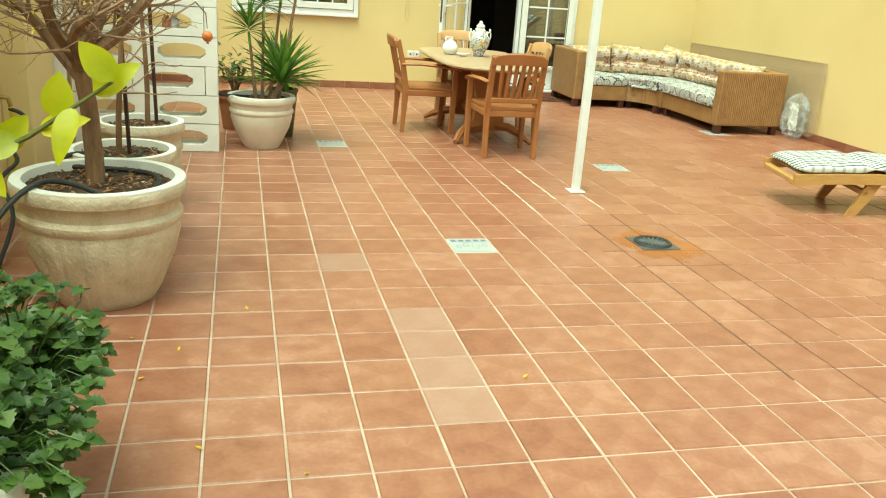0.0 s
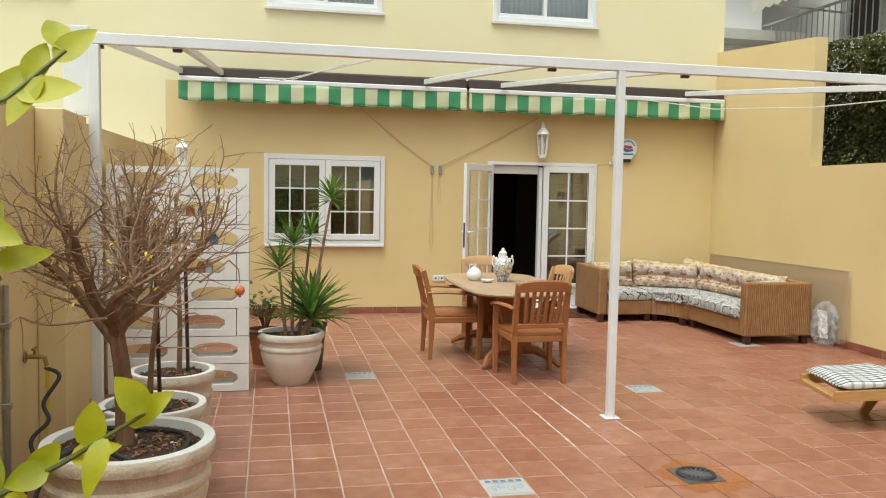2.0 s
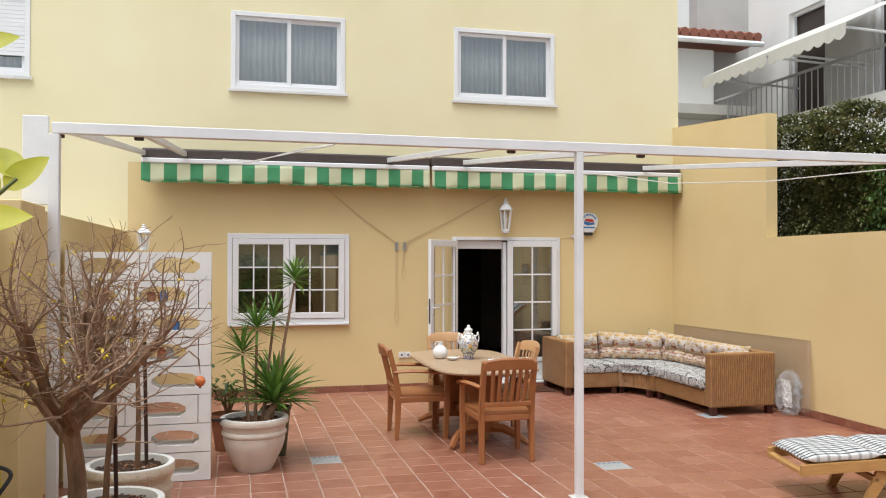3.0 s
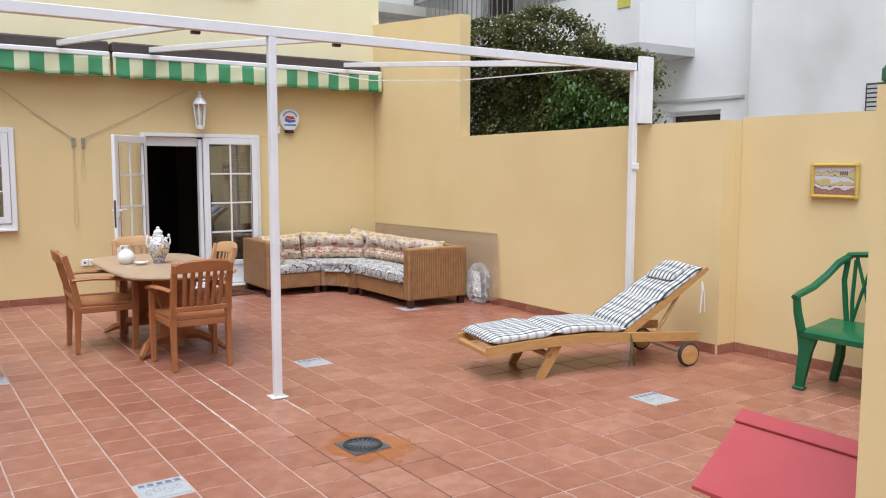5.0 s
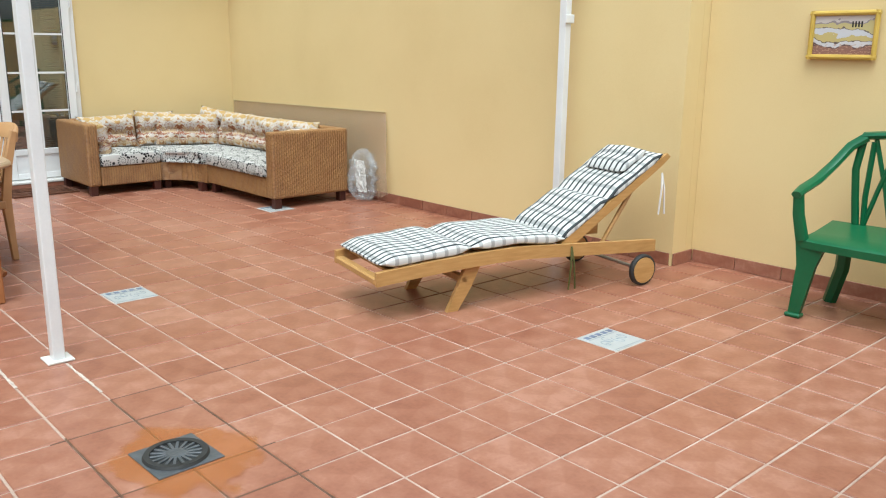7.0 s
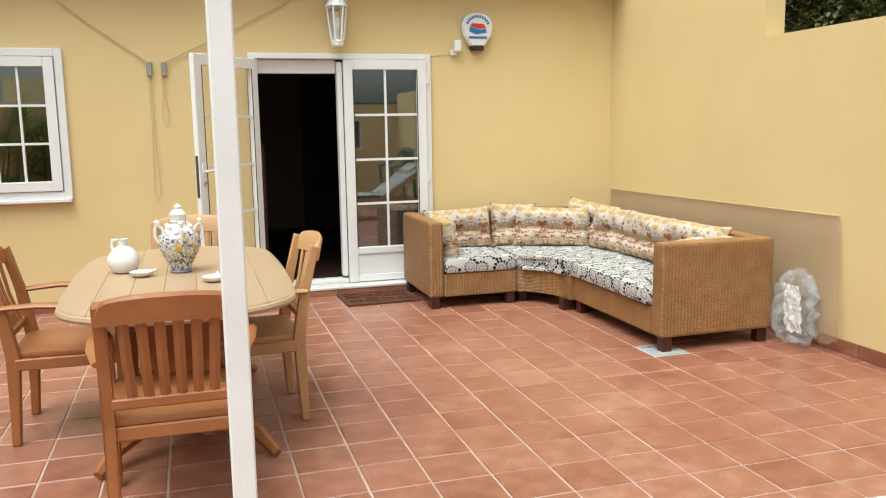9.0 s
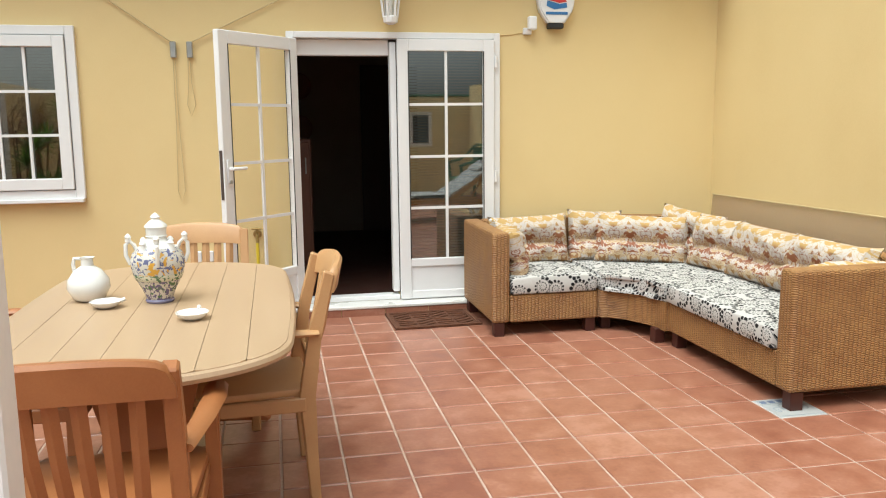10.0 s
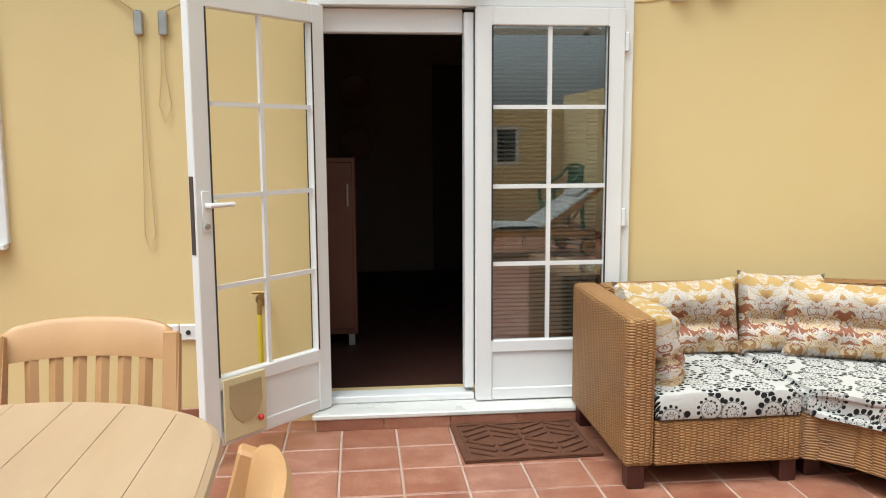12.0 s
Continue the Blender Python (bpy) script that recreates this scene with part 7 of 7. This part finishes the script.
BX0, BX1 = -2.42, -1.34
for row in range(8):
    z0, z1 = 0.225 * row + 0.001, 0.225 * (row + 1)
    c = -1.71 if row % 2 == 0 else -1.61
    if row == 0:
        c = -1.60
    cuts = sorted({BX0, BX1} | {x for x in (c - 0.27 - 0.54, c - 0.27, c + 0.27) if BX0 + 0.05 < x < BX1 - 0.05})
    for a, b in zip(cuts, cuts[1:]):
        bm = pierced_block(a, b, z0, z1, 2.29, 2.51) if b - a > 0.3 else one_box(a + 0.003, b - 0.003, 2.29, 2.51, z0, z1, 0.004)
        part("block", bm, CEMENT_BLOCK, shelf)
tagged(part("shelf_back", one_box(BX0, BX0 + 0.02, 2.29, 2.51, 1.802, 1.81), CEMENT_BLOCK, shelf), "")
JAR_COLORS = [((0.02, 0.22, 0.2), (0.04, 0.32, 0.3)), ((0.05, 0.16, 0.4), (0.08, 0.22, 0.5)), ((0.1, 0.3, 0.12), (0.15, 0.4, 0.18)), ((0.4, 0.42, 0.44), (0.5, 0.52, 0.54)), ((0.35, 0.12, 0.06), (0.45, 0.18, 0.1))]
JARS = [material("coloured glass jar", list(c), 0.1, scale=4, bump=0) for c in JAR_COLORS]
rj = random.Random(3)
for row, cx in ((6, -1.71), (6, -1.80), (6, -2.15), (5, -1.62), (5, -2.1), (4, -1.72), (4, -1.66), (4, -2.2)):
    jar = thing("glass_jar", "small coloured glass jar standing in a block opening", "jar", pose(cx, 2.37, 0.225 * row + 0.058), group="jars on the block shelf")
    part("body", lathe(bmesh.new(), [(0.03, 0), (0.034, 0.01), (0.034, 0.06), (0.02, 0.075), (0.02, 0.088), (0.012, 0.088)], 18), JARS[rj.randrange(5)], jar, smooth=True)
lan = wall_lantern(pose(-1.86, 2.37, 1.81) @ Matrix.Diagonal((0.6, 0.6, 0.42, 1)), "small white lantern standing on the block shelf")

# ---- beyond the walls ----
hedge = thing("hedge", "tall dusty green flowering hedge behind the garden wall", "hedge", kind="stuff")
rh = random.Random(9)
bm = bmesh.new()
for k in range(44000):
    y = rh.uniform(1.75, 5.0)
    top = 3.62 - 0.52 * max(0.0, 3.6 - y) + 0.16 * noise.noise(Vector((y * 1.7, 0, 3)))
    z = 1.7 + (top - 1.7) * rh.random() ** 0.8
    depth = 0.28 + 0.22 * noise.noise(Vector((y * 1.5, z * 1.5, 1))) + abs(rh.gauss(0, 0.16))
    c = Vector((5.24 + depth + (0.25 if z > top - 0.2 else 0), y, z))
    if noise.noise(c * 3.1) < -0.55:
        continue
    s = rh.uniform(0.03, 0.065)
    leaf_blade(bm, c, Vector((rh.uniform(-1, 0.3), rh.uniform(-1, 1), rh.uniform(-0.8, 0.8))), Vector((0, 0, 1)), s, s * 0.6, seg=3)
finish_leaves("leaves", bm, HEDGE_LEAF, hedge)
bm = bmesh.new()
for k in range(2200):
    y = rh.uniform(1.6, 2.9)
    z = rh.uniform(1.8, 2.12 + 0.45 * (y - 1.4))
    c = Vector((5.26 + abs(rh.gauss(0, 0.25)), y, z))
    leaf_blade(bm, c, Vector((rh.uniform(-1, 0.3), rh.uniform(-1, 1), rh.uniform(-1, 0.5))), Vector((0, 0, 1)), rh.uniform(0.05, 0.09), 0.03, seg=3)
finish_leaves("leaves", bm, DARK_LEAF, hedge, "fresher green leaves")
bm = bmesh.new()
for k in range(140):
    y = rh.uniform(2.6, 4.6)
    bmesh.ops.create_icosphere(bm, subdivisions=1, radius=0.009, matrix=Matrix.Translation((5.3 + rh.uniform(0, 0.4), y, rh.uniform(2.8, 3.1 + 0.45 * min(1.0, y - 2.6)))))
part("blossoms", bm, GLAZE_WHITE, hedge, "tiny white blossoms")
# Solid core added behind the leaves so the hedge's inside looks shaded.
bm = bmesh.new()
bmesh.ops.create_icosphere(bm, subdivisions=4, radius=1)
for v in bm.verts:
    v.co = Vector((6.05 + 0.36 * v.co.x, 3.75 + 1.35 * v.co.y, 2.05 + 1.15 * v.co.z + 0.15 * noise.noise(v.co * 3)))
part("inner_growth", bm, HEDGE_LEAF, hedge)

flats = thing("apartment_building", "white rendered apartment building with a railed balcony", "building")
part("wall", holed_wall([2.85, 16.0], [-0.05, 9.0], [(3.5, 4.5, 1.6, 2.48), (6.0, 7.1, 4.3, 6.5), (8.3, 9.3, 4.3, 6.5)], 0.3, lambda u, v, d: (9.2 + d, u, v)), WHITE_WALL, flats)
part("end_wall", one_box(8.95, 9.6, -8.0, 2.848, -0.05, 9.0), material("patched pale render", [(0.5, 0.48, 0.46), (0.68, 0.66, 0.64), (0.76, 0.75, 0.73)], 0.9, scale=0.9, bump=0.15), flats, "patched pale grey render")
for y0, y1, z0, z1 in ((3.5, 4.5, 1.6, 2.48), (6.0, 7.1, 4.3, 6.5), (8.3, 9.3, 4.3, 6.5)):
    w = part("window", one_box(9.36, 9.4, y0, y1, z0, z1), DARK_BROWN, flats, "dark recessed window")
    bm = bmesh.new()
    box(bm, 9.28, 9.34, y0, y0 + 0.06, z0, z1)
    box(bm, 9.28, 9.34, y1 - 0.06, y1, z0, z1)
    box(bm, 9.28, 9.34, y0 + 0.06, y1 - 0.06, z1 - 0.06, z1)
    part("frame", bm, WHITE, w)
vent = part("window", one_box(8.925, 8.948, 0.66, 1.20, 2.30, 2.65, 0.004), DARK_BROWN, flats, "small louvred window in the patched wall")
for k in range(6):
    part("slat", one_box(8.905, 8.924, 0.69, 1.17, 2.325 + 0.053 * k, 2.36 + 0.053 * k), GREY_WALL, vent)
balcony = part("balcony", one_box(8.0, 9.2, 4.0, 15.5, 3.28, 3.40), GREY_WALL, flats)
part("parapet", one_box(8.0, 8.12, 4.0, 15.5, 3.402, 4.22), WHITE_WALL, balcony)
part("parapet", one_box(8.122, 9.198, 4.0, 4.12, 3.402, 4.22), WHITE_WALL, balcony)
RAIL = material("galvanised rail", [(0.40, 0.40, 0.40), (0.5, 0.5, 0.5)], 0.5, metal=0.2)
bm = bmesh.new()
box(bm, 8.04, 8.08, 4.04, 15.4, 4.88, 4.92)
box(bm, 8.08, 9.2, 4.04, 4.08, 4.88, 4.92)
part("handrail", bm, RAIL, balcony)
for k in range(75):
    part("baluster", one_box(8.053, 8.067, 4.053 + 0.15 * k, 4.067 + 0.15 * k, 4.22, 4.88), RAIL, balcony)
for k in range(7):
    part("baluster", one_box(8.2 + 0.15 * k, 8.22 + 0.15 * k, 4.05, 4.07, 4.22, 4.88), RAIL, balcony)
part("estate_sign", one_box(7.985, 7.998, 4.18, 4.42, 3.92, 4.16), material("yellow sign", [(0.5, 0.45, 0.08), (0.6, 0.55, 0.12)], 0.5), flats, "small yellow notice board")
part("string_course", one_box(9.17, 9.2, 3.1, 6.0, 2.62, 2.66), GREY_WALL, flats)
CANVAS = material("off-white canvas", [(0.55, 0.53, 0.48), (0.66, 0.64, 0.58)], 0.9, scale=3, bump=0.1)
for y0, y1 in ((5.4, 7.15), (7.2, 9.1)):
    aw = thing("balcony_awning", "off-white canvas awning with a scalloped edge", "awning", group="awnings on the balcony")
    bm = bmesh.new()
    rows = []
    nn = 40
    for i in range(nn + 1):
        y = y0 + (y1 - y0) * i / nn
        rows.append([bm.verts.new((9.15, y, 6.0)), bm.verts.new((7.2, y, 5.12)), bm.verts.new((7.19, y, 4.94 - 0.05 * abs(math.sin(math.pi * i / 5))))])
    for a, b in zip(rows, rows[1:]):
        for k in range(2):
            bm.faces.new((a[k], b[k], b[k + 1], a[k + 1]))
    cl = part("canopy", bm, CANVAS, aw)
    so = cl.modifiers.new("thickness", "SOLIDIFY")
    so.thickness = 0.006
    for y in (y0 + 0.1, y1 - 0.1):
        part("arm", tube(bmesh.new(), [(9.2, y, 5.0), (7.25, y, 5.08)], 0.02, 6), WHITE, aw)

next_house = thing("neighbour_house", "white rendered house end with a red tiled eave", "house")
part("wall", one_box(5.4, 8.0, 10.0, 10.3, -0.05, 5.9), WHITE_WALL, next_house)
# Grey render stands in for the shade on this return wall.
part("return_wall", one_box(8.0, 9.2, 10.6, 10.9, -0.05, 8.0), GREY_WALL, next_house, "grey wall with its shade in the colour")
ROOF_TILE = material("red clay roof tile", [(0.20, 0.075, 0.05), (0.32, 0.12, 0.075)], 0.8, scale=8, bump=0.2)
part("roof", one_box(5.3, 8.9, 9.75, 12.0, 6.05, 6.12), ROOF_TILE, next_house)
for k in range(18):
    bm = bmesh.new()
    tube(bm, [(5.4 + 0.2 * k, 9.7, 6.14), (5.4 + 0.2 * k, 12.0, 6.6)], 0.09, 8)
    part("roof_tile", bm, ROOF_TILE, next_house)
part("gutter", tube(bmesh.new(), [(5.3, 9.7, 6.0), (8.9, 9.7, 6.0)], 0.06, 8), WHITE, next_house, "white gutter")
bm = bmesh.new()
outline_slab(bm, [(9.0, 4.75), (9.35, 4.68), (9.35, 4.52), (9.0, 4.56)], 2.2, "x", 6.5)
aw2 = tagged(part("lower_awning", bm, CANVAS), "rolled off-white canvas awning on the far wall", "awning")
aw2.location = (0, 0.64, 0)


# ---- floor tiles and skirting ----
P = 0.26
floor = thing("floor", "glazed terracotta tile terrace with pale sandy joints", "floor", kind="structure")
part("joint_bed", one_box(-2.47, 5.5, -7.2, HY, -0.06, -0.004), GROUT, floor)


def tile_shape(bm, cx, cy, half=0.1255, top=0.0, h=0.012, tilt=0.0):
    b = 0.0035
    lo = [bm.verts.new((cx + sx * half, cy + sy * half, top - h)) for sx, sy in ((-1, -1), (1, -1), (1, 1), (-1, 1))]
    mi = [bm.verts.new((cx + sx * half, cy + sy * half, top - b + tilt * sx)) for sx, sy in ((-1, -1), (1, -1), (1, 1), (-1, 1))]
    hi = [bm.verts.new((cx + sx * (half - b), cy + sy * (half - b), top + tilt * sx)) for sx, sy in ((-1, -1), (1, -1), (1, 1), (-1, 1))]
    for a, c in ((lo, mi), (mi, hi)):
        for i in range(4):
            bm.faces.new((a[i], a[(i + 1) % 4], c[(i + 1) % 4], c[i]))
    bm.faces.new(hi)
    return bm


bm = bmesh.new()
tile_shape(bm, 0, 0)
TILE_MESH = mesh_of("tile", bm, TILE)
PALE_TILE = material("paler replacement tile", [(0.28, 0.14, 0.10), (0.33, 0.18, 0.135), (0.38, 0.225, 0.18)], 0.45, scale=7, bump=0.05, fine=60, random_mix=0.2)
bm = bmesh.new()
tile_shape(bm, 0, 0)
PALE_MESH = mesh_of("tile", bm, PALE_TILE)
PALE = {(-2, -5), (-2, -6), (-2, -7), (-2, -8), (-3, -2)}
DECOR = {(0, -1), (-2, 10), (7, 7), (13, -2), (15, 14)}
rng = random.Random(7)
verts, faces = [], []
for i in range(-10, 21):
    for j in range(-28, 26):
        cx, cy = (i + 0.5) * P, (j + 0.5) * P
        if (i, j) in DECOR or cx > 5.35 or cy > HY + 0.12:
            continue
        if -3 <= i <= 11 and -10 <= j <= 9:
            o = new("tile", PALE_MESH if (i, j) in PALE else TILE_MESH)
            o.parent = floor
            o.matrix_basis = pose(cx + rng.uniform(-0.001, 0.001), cy + rng.uniform(-0.001, 0.001), rng.uniform(-0.0008, 0.0008), rng.uniform(-0.15, 0.15), rng.uniform(-0.15, 0.15), rng.choice((0, 90, 180, 270)))
        else:
            k = len(verts)
            z = rng.uniform(-0.0008, 0.0008)
            for s, zz in ((0.1255, z - 0.012), (0.1255, z - 0.0035), (0.122, z)):
                for sx, sy in ((-1, -1), (1, -1), (1, 1), (-1, 1)):
                    verts.append((cx + sx * s, min(cy + sy * s, HY - 0.001), zz))
            for r in (0, 4):
                for q in range(4):
                    faces.append((k + r + q, k + r + (q + 1) % 4, k + r + 4 + (q + 1) % 4, k + r + 4 + q))
            faces.append((k + 8, k + 9, k + 10, k + 11))
me = bpy.data.meshes.new("tile_field")
me.from_pydata(verts, [], faces)
me.materials.append(TILE_FIELD)
field = new("tile_field", me)
field.parent = floor
tagged(field, kind="stuff")


for x, y0, y1 in ((1.04, -1.9, 0.28), (1.30, -2.2, 0.52), (1.56, -1.5, 0.3)):
    part("wet_joint", one_box(x - 0.0035, x + 0.0035, y0, y1, -0.006, -0.0015), DARK_GROUT, floor, "wet dark joint")
for y, x0, x1 in ((0.26, 0.98, 1.5), (-0.26, 0.9, 1.62), (-0.52, 1.0, 1.6), (0.52, 1.3, 2.0)):
    part("wet_joint", one_box(x0, x1, y - 0.0035, y + 0.0035, -0.006, -0.0017), DARK_GROUT, floor, "wet dark joint")

MORTAR = material("white mortar smear", [(0.40, 0.30, 0.24), (0.62, 0.56, 0.50)], 0.95, scale=30, bump=0.3)
rng = random.Random(21)
for x, y0, y1 in ((1.04, 0.9, 1.9), (1.30, 0.62, 1.06), (0.78, 0.5, 1.4)):
    bm = bmesh.new()
    y = y0
    prev = None
    while y < y1:
        w = 0.005 + 0.006 * max(0.0, noise.noise(Vector((x * 9, y * 13, 0))) + 0.25)
        row = [bm.verts.new((x + s * w + rng.uniform(-0.003, 0.003), y, 0.0012 if abs(s) < 1 else 0.0002)) for s in (-1, -0.5, 0.5, 1)]
        if prev:
            for q in range(3):
                bm.faces.new((prev[q], prev[q + 1], row[q + 1], row[q]))
        prev = row
        y += 0.018
    part("mortar_smear", bm, MORTAR, floor, "white mortar smear along a joint")

# ---- terracotta skirting tiles ----
skirt = thing("baseboard", "terracotta skirting tiles along the walls", "skirting", kind="structure")
bm = bmesh.new()
box(bm, -0.16, 0.16, -0.006, 0.006, 0.0, 0.085, 0.002)
SKIRT_MESH = mesh_of("skirting_tile", bm, TILE)
for k in range(24):
    x = -2.28 + 0.325 * k
    if (1.45 < x < 3.5) or x > 4.9:
        continue
    o = new("skirting_tile", SKIRT_MESH)
    o.parent = skirt
    o.matrix_basis = pose(x, HY - 0.008, 0.001)
for k in range(20):
    y = 0.43 + 0.325 * k
    if y < HY - 0.1:
        o = new("skirting_tile", SKIRT_MESH)
        o.parent = skirt
        o.matrix_basis = pose(SIDE - 0.008, y, 0.001, 0, 0, 90)
for k in range(10):
    y = 0.07 - 0.325 * k
    if y > -3.0:
        o = new("skirting_tile", SKIRT_MESH)
        o.parent = skirt
        o.matrix_basis = pose(SIDE + 0.232, y, 0.001, 0, 0, 90)
o = new("skirting_tile", SKIRT_MESH)
o.parent = skirt
o.matrix_basis = pose(SIDE + 0.115, 0.241, 0.001) @ Matrix.Diagonal((0.72, 1, 1, 1))
for k in range(24):
    y = -5.8 + 0.325 * k
    if 0.3 < y < 1.2:
        continue
    o = new("skirting_tile", SKIRT_MESH)
    o.parent = skirt
    o.matrix_basis = pose(-2.457, y, 0.001, 0, 0, 90)
for k in range(5):
    o = new("skirting_tile", SKIRT_MESH)
    o.parent = skirt
    o.matrix_basis = pose(1.86 + 0.325 * k, HY - 0.163, 0.0) @ Matrix.Diagonal((1, 1, 0.62, 1))
